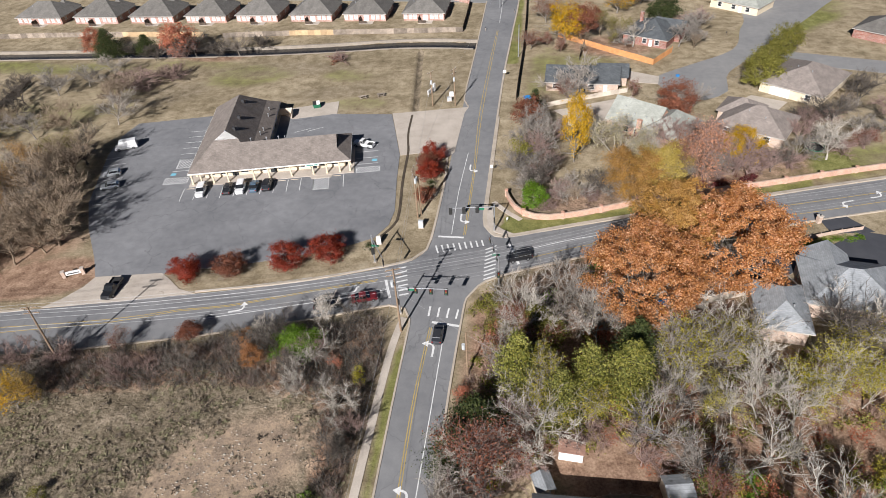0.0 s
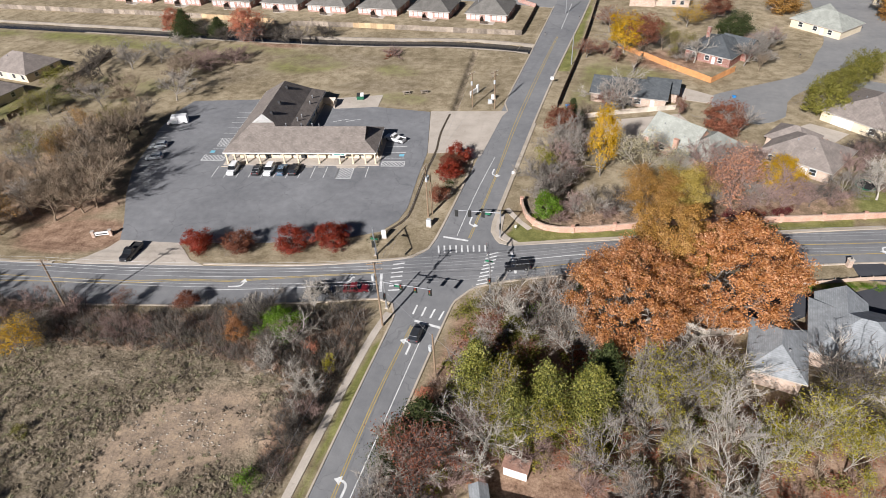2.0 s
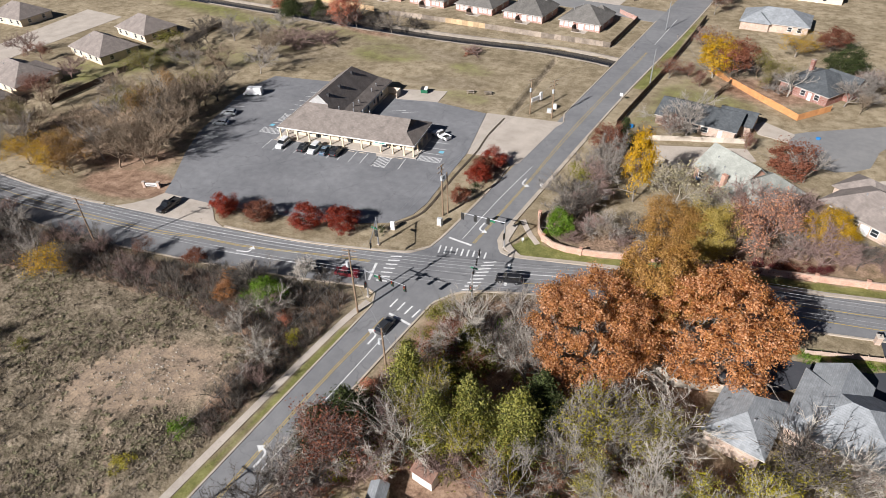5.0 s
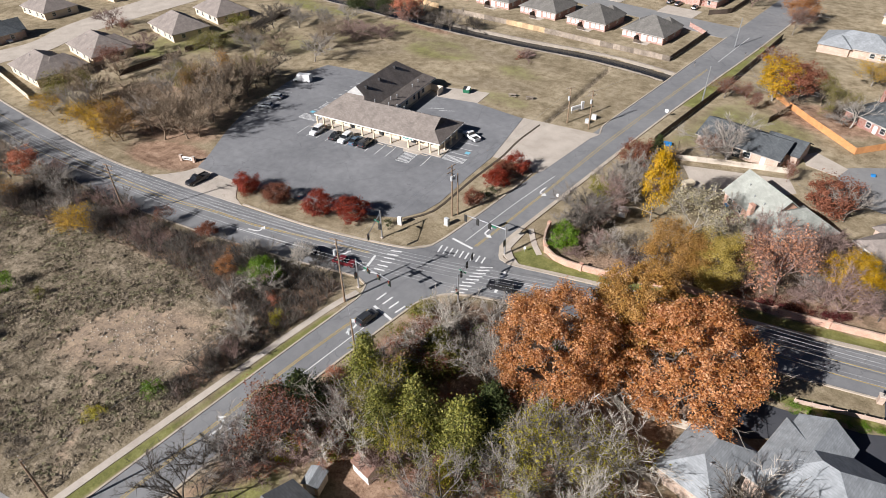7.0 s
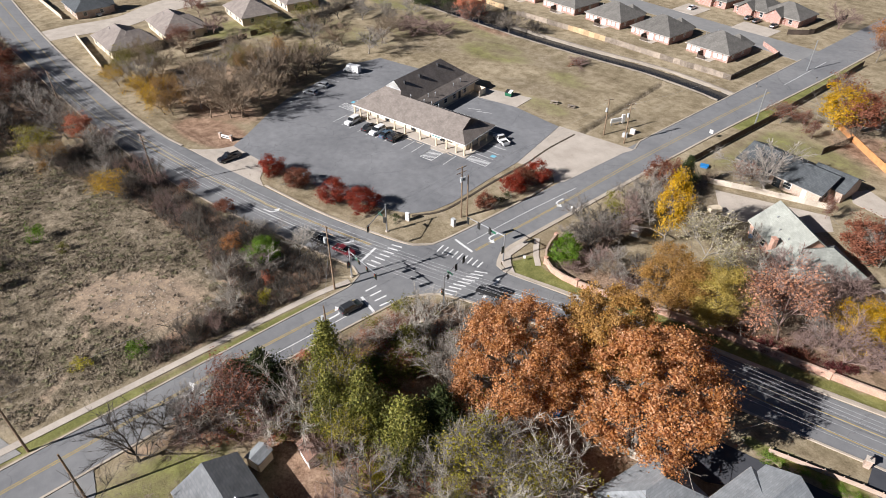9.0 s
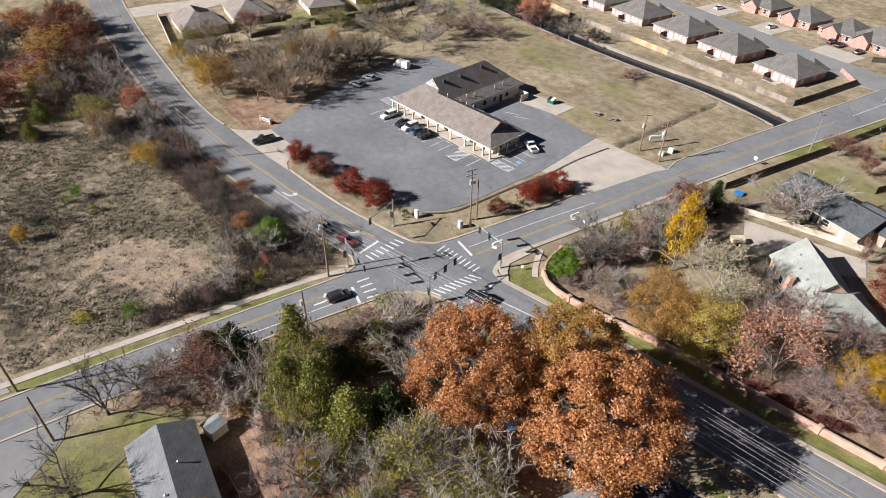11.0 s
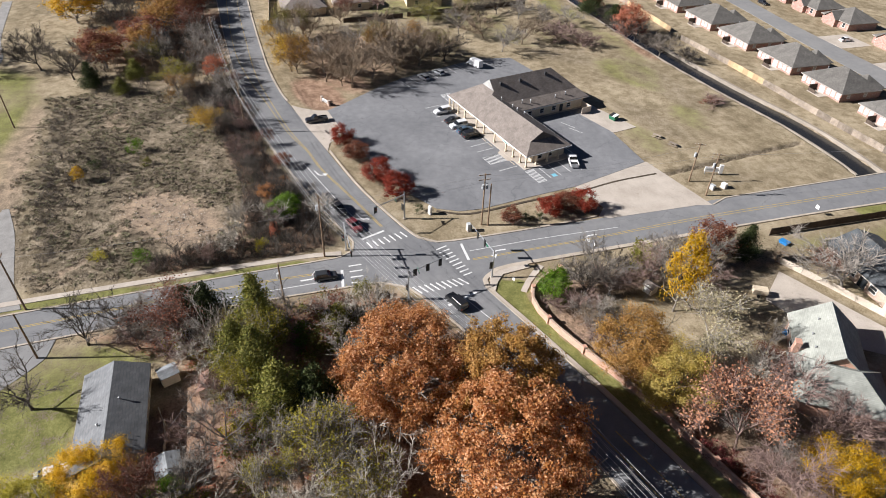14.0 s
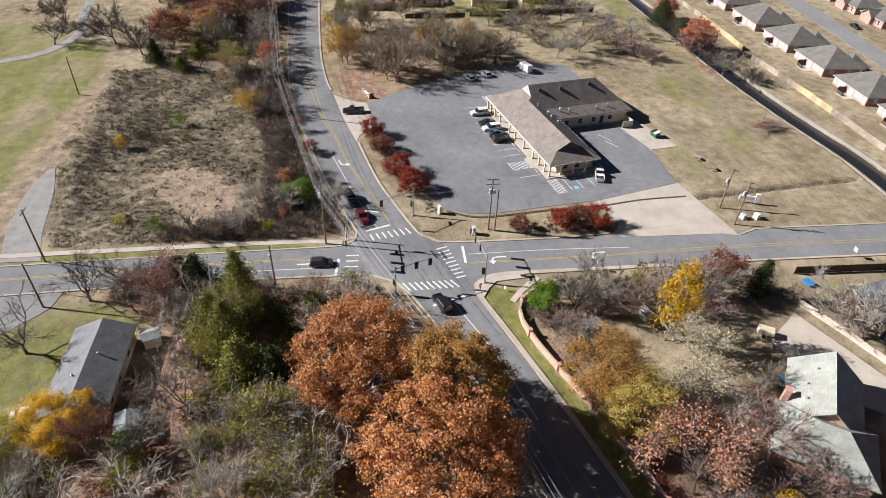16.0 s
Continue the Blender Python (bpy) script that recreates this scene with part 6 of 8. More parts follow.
# ---- north-east yards ----
YARD = ((10.3, 127.8, 18.5, 5.0, "leafy", L_YELLOW, None, "tall narrow golden yellow tree"),
        (18.3, 128.6, 12.5, 13.5, "thinning", L_PALEOLIVE, M_BARKPALE, "wide bare tree with pale spreading limbs"),
        (13.2, 162.0, 11, 15, "bare", None, M_BARK, "broad bare grey tree in front of the brick house"),
        (20.8, 112.9, 13, 10.5, "fine", L_OCHRE, M_BARK, "round tree with rusty ochre leaves"),
        (27.6, 115.4, 12.5, 9.5, "fine", L_PALEYELLOW, M_BARK, "round tree with soft yellow leaves"),
        (32.0, 120.6, 12.5, 9, "thinning", L_BROWNRED, M_BARKPINK, "tree with thinning dark red leaves"),
        (37.4, 120.2, 14.5, 13, "thinning", L_PEACH, M_BARKPINK, "wide half-bare tree with pinkish leaves"),
        (44.5, 124.0, 11, 11, "bare", None, M_BARKPINK, "bare tree with reddish twigs"),
        (46.6, 128.0, 9.5, 8.5, "fine", L_YELLOW, M_BARKPALE, "tree with bright yellow leaves inside the wall"),
        (-2.0, 126.8, 6.8, 6, "bush", L_OLIVE, None, "rounded olive green tree by the street"))
for x, y, h, w in ((33.0, 134.0, 8.5, 8), (38.4, 137.0, 8, 8), (41.0, 129.6, 9.5, 9), (46.5, 121.8, 8, 8)):
    tree("bare", x, y, h, w, "leafless pinkish tree in front of the house", None, M_BARKPINK)
YARD2 = ((1.2, 108.9, 6.5, 5, "round", L_GREEN, None, "small bright green tree inside the wall"),
         (-0.4, 142.6, 9.5, 6.5, "leafy", L_BROWNRED, None, "slim tree with russet leaves"),
         (0.9, 149.2, 8.5, 4.6, "cedar", L_DARKGREEN, None, "dark green cedar by the fence"),
         (0.4, 136.5, 9.5, 9, "bare", None, M_BARK, "bare grey tree beside the street"),
         (-0.6, 118.6, 8.5, 9.5, "bare", None, M_BARK, "bare grey tree beside the street"),
         (3.8, 132.5, 9.5, 8.5, "bare", None, M_BARK, "bare grey tree in the yard"),
         (10.2, 203.4, 13, 9, "leafy", L_YELLOW, None, "tall tree turning golden yellow"),
         (15.0, 203.6, 13, 9, "leafy", L_BROWNRED, None, "tree with dark russet leaves"),
         (-0.8, 197, 6.5, 6, "thinning", L_BROWNRED, None, "small half-bare russet tree"),
         (73.3, 191.5, 10.5, 8, "round", L_OLIVE, None, "dense olive green tree by the drive"),
         (67.0, 181.5, 9, 7.5, "round", L_OLIVE, None, "dense olive green tree between two taller ones"),
         (60.8, 170.0, 10.5, 9, "round", L_OLIVE, None, "dense olive green tree by the cul-de-sac"))
YARD3 = ((36.9, 154.6, 9.5, 8.5, "round", L_BROWNRED, None, "round dark red tree by the cul-de-sac"),
         (40.5, 153.0, 8.5, 7.5, "bare", None, M_BARK, "bare tree beside the dark red tree"),
         (42.5, 220.5, 10, 9.5, "round", L_DARKGREEN, None, "dense dark green tree behind houses"),
         (49, 203.5, 9.5, 11, "bare", None, M_BARK, "wide bare tree in the front yard"),
         (45, 199.0, 8.5, 9, "bare", None, M_BARK, "bare tree in the front yard"),
         (25.6, 203, 9, 8, "thinning", L_OLIVE, M_BARKWARM, "tree with thinning olive leaves"),
         (21.6, 208, 10, 9, "thinning", L_OLIVE, M_BARKWARM, "tree with thinning olive leaves"),
         (31, 199, 8.5, 7, "slim", None, M_BARKPALE, "slim pale bare tree by the house"),
         (53, 216, 8, 8, "bare", None, M_BARKPINK, "bare reddish tree by the street"),
         (72.5, 147.5, 10, 11, "bare", None, M_BARKDARK, "dark bare tree by the house"))
YARD4 = ((66, 131, 9.5, 9.5, "bare", None, M_BARKPALE, "pale bare tree by the trampoline"),
         (58.5, 130, 7, 8, "bare", None, M_BARK, "bare grey tree inside the wall"),
         (82, 158, 9.5, 10, "bare", None, M_BARKDARK, "dark bare tree behind the house"),
         (86, 146, 10, 10, "bare", None, M_BARKPINK, "bare tree behind the house"),
         (78, 139, 7, 8, "bare", None, M_BARK, "bare tree near the wall"),
         (4, 222, 9, 8, "thinning", L_BROWNRED, None, "tree with thinning russet leaves"),
         (60, 250, 10, 10, "round", L_OCHRE, None, "round ochre tree by the street"),
         (94, 250, 12, 12, "round", L_OCHRE, None, "round ochre tree by the street"),
         (-2, 262, 10, 9, "thinning", L_BROWNRED, None, "half-bare russet tree by the street"))
YARD5 = ((-4, 275, 11, 10, "leafy", L_ORANGE, None, "rust orange tree by the street"),
         (-24, 286, 9, 10, "bare", None, M_BARKPINK, "bare reddish tree on the corner"),
         (38, 241, 8, 8, "leafy", L_BROWNRED, None, "small russet tree by a driveway"),
         (29, 231, 8, 9, "thinning", L_YELLOW, None, "tree with thinning yellow leaves"),
         (57, 151.5, 3, 5, "bush", L_BROWNRED, None, "low dark red shrub by the house"),
         (66.5, 150, 4, 5, "bareshrub", None, M_BARKDARK, "bare dark shrub by the house"),
         (27.0, 131.5, 6.5, 6.0, "bareshrub", None, M_BARKPALE, "pale bare shrub behind the house"))
for grp in (YARD, YARD2, YARD3, YARD4, YARD5):
    for x, y, h, w, kd, lf, wd, lab in grp:
        low = h < 5
        tree(kd, x, y, h, w, lab, lf, wd, category="bush" if low else "tree", name="bush" if low else "tree")
for i, (x, y) in enumerate([(3.5 + 3.1 * k, 108.0 + 1.15 * k + 1.4 * ((k * 5) % 3)) for k in range(17)]):
    tree("bareshrub", x, y, 3.4 + (i * 7 % 4) * 0.7, 4.6, "bare brown shrub inside the garden wall", None, (M_BARKPINK, M_BARK, M_BARKWARM)[i % 3], category="bush", name="bush", group="hedge shrubs inside the wall")
for i in range(6):
    tree("bush", 33 + 3.0 * i, 116.0 + 0.95 * i, 2.2, 3.6, "low dark red shrub along the wall", L_MAROON if i % 3 else L_BROWNRED, category="bush", name="bush", group="red shrubs along the wall")
for i in range(8):
    tree("bush", 47.5 + 2.1 * i, 97.4 + 0.62 * i, 0.9, 2.0, "low clipped green hedge bush", L_GREEN, category="bush", name="bush", group="hedge bushes by the drive")

for i, (x, y) in enumerate(((-1.2, 113.2), (-1.4, 123.0), (1.6, 128.6), (2.0, 140.0), (0.4, 132.0), (3.4, 119.0), (-1.8, 133.5), (2.6, 114.6), (5.6, 136.4))):
    tree("bare", x, y, 6.5 + (i * 5 % 4), 6.5, "dense leafless tree along the side street", None, (M_BARK, M_BARKDARK, M_BARKPINK)[i % 3])
for i, (x, y) in enumerate(((6.5, 111.8), (10.5, 112.6), (14.5, 114.2), (24.5, 122.4), (41.5, 125.6), (52.6, 125.2), (56.4, 126.6), (35.0, 126.4))):
    tree("bare" if i % 2 else "bareshrub", x, y, 5 + i % 3, 6, "leafless brown tree inside the garden wall", None, (M_BARKPINK, M_BARK, M_BARKDARK)[i % 3])

NEYARD = [(2, 150), (6, 168), (2, 200), (20, 215), (56, 215), (60, 198), (40, 186), (28, 182), (28, 164), (30, 156), (62, 152), (84, 160), (80, 134), (50, 128), (44, 138), (34, 138), (22, 134)]
NOT_HOUSE = ((14, 171, 11), (29.8, 147.8, 9), (54.2, 144.5, 9), (72.5, 169.5, 11), (38, 206.5, 9.5), (45, 172, 11), (66, 158, 6), (18, 153, 8), (64.7, 135, 4))
for i, (x, y) in enumerate(in_poly(NEYARD, 26, 51, lambda x, y: all(math.hypot(x - a, y - b) > r for a, b, r in NOT_HOUSE))):
    kd, lf, wd, lab = (("bare", None, M_BARK, "leafless grey tree in a back yard"), ("bareshrub", None, M_BARKPINK, "bare reddish shrub in a back yard"), ("limbs", None, M_BARKWARM, "leafless tan tree in a back yard"), ("thinning", L_BROWNRED, M_BARKPINK, "half-bare russet tree in a yard"))[i % 4]
    tree(kd, x, y, random.uniform(3.5, 7.5), random.uniform(4, 7), lab, lf, wd)

# ---- south-east wood ----
WOODS = ((-0.6, 58.6, 15, 6.6, "cedar", L_CEDAR, "tall olive green cedar in the wood"), (-5.6, 50.6, 10.5, 8, "cedar", L_DARKGREEN, "dark green cedar by the street"), (-8.0, 47.6, 8.5, 7, "cedar", L_DARKGREEN, "dark green cedar by the street"),
         (9.4, 58.0, 14, 6.2, "cedar", L_CEDAR, "olive green cedar in the wood"), (15.6, 60.4, 12.5, 7, "cedar", L_CEDAR, "broad olive green cedar in the wood"), (16.8, 65.2, 12.0, 7, "cedar", L_DARKGREEN, "deep green cedar below the oak"),
         (5.4, 55.0, 12, 5.8, "cedar", L_CEDAR, "olive green cedar in the wood"), (2.4, 70.2, 8, 8, "cedar", L_OLIVE, "broad olive cedar at the corner"), (-6.0, 76.4, 5.5, 5.0, "bush", L_OLIVE, "olive bush at the street corner"),
         (13.2, 84.0, 7, 5, "bush", L_GREEN, "bright green bush beside the oak"), (-4.8, 70, 5, 5.5, "bush", L_OLIVE, "olive bush along the street edge"))
for x, y, h, w, kd, lf, lab in WOODS:
    tree(kd, x, y, h, w, lab, lf)
for x, y, h, w, wd in ((0.6, 72.8, 10.5, 9, M_BARKPALE), (7.0, 78.4, 10.5, 8.5, M_BARK), (4.4, 75.6, 9, 8, M_BARKMID), (9.6, 74.4, 9, 8, M_BARKMID)):
    tree("bare", x, y, h, w, "leafless vase-shaped tree at the wood's corner", None, wd)
for x, y, h, w, wd in ((2.4, 52.4, 12.5, 10.5, M_BARKPALE), (-3.6, 62.5, 9, 9, M_BARK), (12.0, 70.5, 10, 10, M_BARK), (33.2, 71.4, 11, 12, M_BARKPALE), (47.6, 70, 13, 12, M_BARKDARK), (-7.4, 32.0, 9, 10, M_BARKDARK), (-10.2, 36.5, 8, 9, M_BARKDARK), (4.0, 26.0, 10, 11, M_BARKDARK), (26.5, 66.5, 13, 11, M_BARK), (22.0, 65.0, 12, 9, M_BARK), (52.5, 74.0, 11, 11, M_BARKPALE)):
    tree("limbs", x, y, h, w, "leafless tree with spreading limbs in the wood", None, wd)
CLEAR = ((14, 47.5, 6.0), (27.5, 74.5, 5.0), (11.0, 38.0, 10.5), (41, 79, 6.5), (53, 86, 9.5), (27.5, 79, 6.5), (11.5, 45.5, 3.5), (3, 36, 5.5))


def free(x, y):
    return all(math.hypot(x - a, y - b) > r for a, b, r in CLEAR)


SEWOOD = [(-8.6, 38), (-8.8, 60), (-4, 82), (14, 76), (20, 70), (37, 71.5), (75, 70), (75, 5), (26, 5), (24, 44), (6, 53), (-2, 42)]
wood_kinds = [("limbs", None, M_BARKPALE, "leafless pale-limbed tree in the wood"), ("bare", None, M_BARKPALE, "leafless pale grey tree in the wood"), ("limbs", None, M_BARKPALE, "leafless tree with pale forked limbs in the wood"), ("slim", None, M_BARKPALE, "slim leafless tree in the wood"),
              ("thinning", L_BROWNRED, M_BARKPINK, "tree with few russet leaves in the wood"), ("thinning", L_LIME, M_BARK, "tree with few yellow green leaves in the wood"), ("bare", None, M_BARK, "leafless grey tree in the wood"), ("slim", None, M_BARKPALE, "slim leafless tree in the wood")]
for i, (x, y) in enumerate(in_poly(SEWOOD, 74, 5, free)):
    kd, lf, wd, lab = wood_kinds[i % len(wood_kinds)]
    tree(kd, x, y, random.uniform(7.5, 12.5), random.uniform(6, 10), lab, lf, wd)
for i, (x, y) in enumerate(in_poly(SEWOOD, 84, 6, free)):
    lf = (L_LIME, L_OLIVE, L_LIME, L_BROWNRED, L_SALMON, L_GREEN)[i % 6]
    nm = {0: "yellow green", 1: "olive", 2: "yellow green", 3: "russet", 4: "salmon", 5: "bright green"}[i % 6]
    tree("bush", x, y, random.uniform(2.2, 5.0), random.uniform(2.6, 4.8), nm + " undergrowth bush in the wood", lf, category="bush", name="bush")
for x, y, h in ((40.0, 60.9, 9), (46.0, 64.4, 10), (48.3, 61.6, 9)):
    tree("thinning", x, y, h, 7, "pale tree overgrown with yellow green vines", L_LIME, M_BARKPALE)
tree("fine", 19.8, 36.6, 7.0, 8.5, "golden yellow tree beside the low house", L_YELLOW)
tree("fine", 22.2, 28.0, 6.5, 9.5, "olive yellow tree beside the low house", L_LIME)
for i, (x, y) in enumerate(((-1.0, 45.5), (9.4, 52.6), (16.4, 49.4))):
    tree("bare", x, y, 5.5 + i % 3, 6, "small leafless tree with reddish twigs behind the house", None, M_BARKPINK)

for i, (x, y, h, w) in enumerate(((-7.6, 38.6, 8, 8), (-6.6, 46.0, 8.5, 8), (-4.4, 39.8, 7.5, 8), (-5.0, 42.8, 8, 8), (-0.6, 48.6, 8, 7), (-2.4, 52.6, 8.5, 7))):
    kd, lf, lab = (("bare", None, "leafless grey tree with spreading twigs behind the house"), ("bare", None, "leafless tree with pale grey limbs behind the house"), ("bare", None, "leafless tree with dark reddish twigs behind the house"))[i % 3]
    tree(kd, x, y, h, w, lab, lf, (M_BARK, M_BARKPALE, M_BARKPINK)[i % 3])

# ---- north-west grove ----
GROVE = in_poly([(-100, 83), (-98, 90), (-106, 108), (-113, 125), (-121, 126), (-134, 105), (-150, 95), (-150, 74), (-128, 72), (-112, 73)], 29, 9)
grove_kinds = [("bare", None, M_BARKWARM, "leafless tan tree in the grove"), ("bare", None, M_BARK, "leafless grey tree in the grove"), ("thinning", L_OLIVE, M_BARKWARM, "tree with thinning olive brown leaves"), ("bare", None, M_BARKWARM, "leafless tan tree in the grove"), ("slim", None, M_BARK, "slim leafless tree in the grove"), ("thinning", L_OCHRE, M_BARKWARM, "tree with thinning ochre leaves")]
for i, (x, y) in enumerate(GROVE):
    kd, lf, wd, lab = grove_kinds[i % len(grove_kinds)]
    tree(kd, x, y, random.uniform(9, 12.5), random.uniform(6.5, 9), lab, lf, wd)
for x, y, h, w in ((-111, 74.6, 9, 9), (-117, 75, 8.5, 9), (-124, 74, 8, 8), (-139, 71.5, 7, 8)):
    tree("thinning", x, y, h, w, "tree with golden yellow leaves near the street", L_YELLOW, M_BARKWARM)
for x, y, h, w in ((-101.5, 83.5, 12, 10), (-97.5, 87.5, 12.5, 10), (-104.5, 92, 13, 11), (-100.5, 97, 13, 11), (-104, 105, 12.5, 11), (-107, 113, 12, 11), (-101, 91, 12.5, 10), (-96, 90, 13, 10), (-108, 106, 14, 11), (-110, 118, 13, 11)):
    tree("bare", x, y, h, w, "tall leafless tree shading the lot's edge", None, M_BARKWARM)
for x, y, h, w in ((-113, 50.5, 10, 9), (-119, 51.5, 9, 9), (-127, 50.0, 11, 10), (-135, 49, 9, 9), (-98, 55, 8, 8), (-90, 54, 7, 7)):
    tree("bare", x, y, h, w, "leafless tree beside the main street", None, M_BARK)
NFIELD = ((-118.6, 193.0, 13, 10, "round", L_SALMON, None, "tree with salmon red leaves by the creek"), (-150, 195, 9.5, 8.5, "round", L_SALMON, None, "tree with salmon red leaves by the creek"), (-142.5, 190.5, 10.5, 8.5, "cedar", L_DARKGREEN, None, "dark green cedar by the creek"),
          (-112.5, 192, 8.5, 9, "bare", None, M_BARKDARK, "dark bare tree by the creek"), (-97.5, 192.5, 9.5, 9, "bare", None, M_BARKMID, "bare reddish tree by the creek"), (-92, 199, 5, 8, "bareshrub", None, M_BARKDARK, "bare dark shrub by the creek"), (-121.5, 167.5, 6.5, 15, "bareshrub", None, M_BARKPINK, "wide bare purple-brown thicket"))
NFIELD2 = ((-111, 171.5, 6, 10, "bareshrub", None, M_BARKPINK, "wide bare purple-brown thicket"), (-118, 152, 10, 12, "bare", None, M_BARKWARM, "leafless tan tree on the grass"), (-143, 161, 9, 10, "bare", None, M_BARK, "leafless tree on the grass"), (-126, 141, 9, 10, "bare", None, M_BARKWARM, "leafless tan tree on the grass"),
           (-133, 176, 8, 10, "bare", None, M_BARK, "leafless tree near the creek"), (-109.5, 122, 9.5, 11, "bare", None, M_BARKDARK, "dark leafless tree by the lot"), (-146, 140, 7, 9, "bareshrub", None, M_BARKWARM, "bare thicket by the fence"), (-150, 128, 6, 9, "thinning", L_OLIVE, M_BARKWARM, "tree with thinning olive leaves by the fence"))
NFIELD3 = ((-62.0, 187.6, 2.8, 7, "bareshrub", None, M_BARKPINK, "low red-brown bush in the field"), (-62.6, 187.2, 1.8, 4.5, "bush", L_BROWNRED, None, "low russet bush in the field"), (-159, 99, 8, 8, "thinning", L_BROWNRED, M_BARKPINK, "half-bare tree between the bungalows"),
           (-164, 112, 8, 9, "bare", None, M_BARKPINK, "bare tree between the bungalows"), (-198, 118, 8, 9, "bare", None, M_BARKPINK, "bare tree by the concrete street"), (-186, 116, 7, 7, "thinning", L_BROWNRED, M_BARKPINK, "russet tree between the bungalows"), (-160, 148, 6, 9, "bush", L_OLIVE, None, "broad olive bush at the fence"))
NFIELD4 = ((-131, 194, 7, 7, "cedar", L_DARKGREEN, None, "dark green cedar by the creek"), (-136, 193, 5, 7, "bareshrub", None, M_BARKDARK, "bare dark shrub by the creek"), (-106, 194, 6, 9, "bareshrub", None, M_BARKDARK, "bare dark shrub by the creek"), (-126, 190, 5, 8, "bareshrub", None, M_BARKDARK, "bare dark shrub by the creek"), (-115, 190, 6, 8, "bareshrub", None, M_BARKPINK, "bare reddish shrub by the creek"),
           (-150, 155, 8, 9, "bare", None, M_BARKDARK, "dark leafless tree along the fence"), (-156, 160, 8, 9, "bare", None, M_BARKDARK, "dark leafless tree along the fence"), (-147, 147, 7, 8, "bare", None, M_BARKDARK, "dark leafless tree along the fence"), (-150, 138, 4, 6, "bush", L_DARKGREEN, None, "dark evergreen bush along the fence"), (-153, 143, 4, 6, "bush", L_DARKGREEN, None, "dark evergreen bush along the fence"),
           (-137, 168, 8, 9, "bare", None, M_BARK, "leafless grey tree on the grass"), (-113, 143, 10, 10, "bare", None, M_BARK, "leafless tree at the lot's corner"), (-121, 122, 9, 9, "bare", None, M_BARKWARM, "leafless tan tree at the grove's edge"), (-143, 126, 8, 9, "thinning", L_OLIVE, M_BARK, "tree with thinning olive leaves on the grass"), (-132, 134, 9, 10, "bare", None, M_BARK, "leafless grey tree on the grass"))
for grp in (NFIELD, NFIELD2, NFIELD3, NFIELD4):
    for x, y, h, w, kd, lf, wd, lab in grp:
        low = h < 3.5
        tree(kd, x, y, h, w, lab, lf, wd, category="bush" if low else "tree", name="bush" if low else "tree")

# ---- south-west field and beyond ----
SWF = ((-108, 53, 8.5, 5.5, "leafy", L_SALMON, "slim tree with salmon red leaves"), (-105, 42.5, 9.5, 8, "thinning", L_LIME, "half-bare tree with yellow green leaves"), (-99, 43, 8, 7, "thinning", L_OCHRE, "half-bare tree with ochre leaves"), (-76.7, 50.4, 7.5, 6, "thinning", L_YELLOW, "small half-bare tree with yellow leaves"), (-60, 23.5, 4, 2.2, "leafy", L_YELLOW, "small golden yellow sapling"),
       (-71, 34, 4.2, 3.4, "bush", L_GREEN, "small green bush in the field"), (-27.3, 38.8, 3.6, 3.2, "bush", L_GREEN, "small green bush in the field"), (-34.4, 64.8, 5.5, 4.6, "leafy", L_GREEN, "small bright green tree in the thicket"), (-37.6, 66.6, 4.5, 4, "leafy", L_GREEN, "small bright green tree in the thicket"), (-25.2, 60.2, 3.4, 2.4, "bush", L_LIME, "yellow green bush at the thicket edge"))
SWF2 = ((-45.8, 66.2, 3.4, 3.0, "leafy", L_ORANGE, "small orange-leaved sapling in the thicket"), (-43, 62.5, 3.6, 3.2, "leafy", L_ORANGE, "small orange-leaved sapling in the thicket"), (-29.6, 62.4, 3.2, 2.6, "bush", L_SALMON, "small red bush in the thicket"), (-56, 67, 3.6, 3.4, "leafy", L_BROWNRED, "small russet sapling in the thicket"), (-67, 63, 4.6, 4.4, "thinning", L_BROWNRED, "small russet tree by the street"),
        (-30, 31.5, 2.2, 3.4, "bush", L_LIME, "yellow olive bush at the field edge"), (-66, 26, 1.8, 3, "bush", L_DARKGREEN, "low dark bush in the field"), (-40, 64, 2.6, 2.6, "bush", L_GREEN, "small green bush in the thicket"), (-64, 37, 2.2, 2.2, "bush", L_OLIVE, "small olive bush in the field"))
FARSW = ((-111, 20, 8, 5, "cedar", L_DARKGREEN, "dark green cedar at the field corner"), (-106, 28, 5, 4, "cedar", L_CEDAR, "dark green cedar at the field corner"), (-116, 31, 6, 5, "cedar", L_CEDAR, "dark green cedar at the field edge"), (-126, 22, 12, 11, "leafy", L_BROWNRED, "broad russet oak at the field edge"), (-138, 32, 12, 11, "leafy", L_BROWNRED, "broad russet oak beyond the field"), (-154, 38, 13, 12, "leafy", L_OCHRE, "broad tree with ochre leaves"), (-146, 46, 11, 10, "thinning", L_BROWNRED, "half-bare russet tree beyond the field"), (-170, 8, 13, 12, "leafy", L_YELLOW, "broad golden yellow tree beyond the field"))
FARSW2 = ((-119, 14, 15, 13, "bare", None, "tall leafless tree at the field corner"), (-128, 4, 13, 12, "bare", None, "leafless tree by the gravel track"), (-146, -16, 12, 14, "bare", None, "dark leafless tree on the lawn"), (-128, -14, 9, 11, "bare", None, "dark leafless tree on the lawn"), (-182, 30, 12, 12, "leafy", L_ORANGE, "broad rust orange tree by the street"), (-170, 46, 9, 9, "bare", None, "leafless tree by the street"), (-196, 44, 10, 10, "bare", None, "leafless tree by the street"), (-122, 40, 9, 9, "bare", None, "leafless tree at the field edge"), (-160, 22, 12, 11, "bare", None, "tall leafless tree beyond the field"))
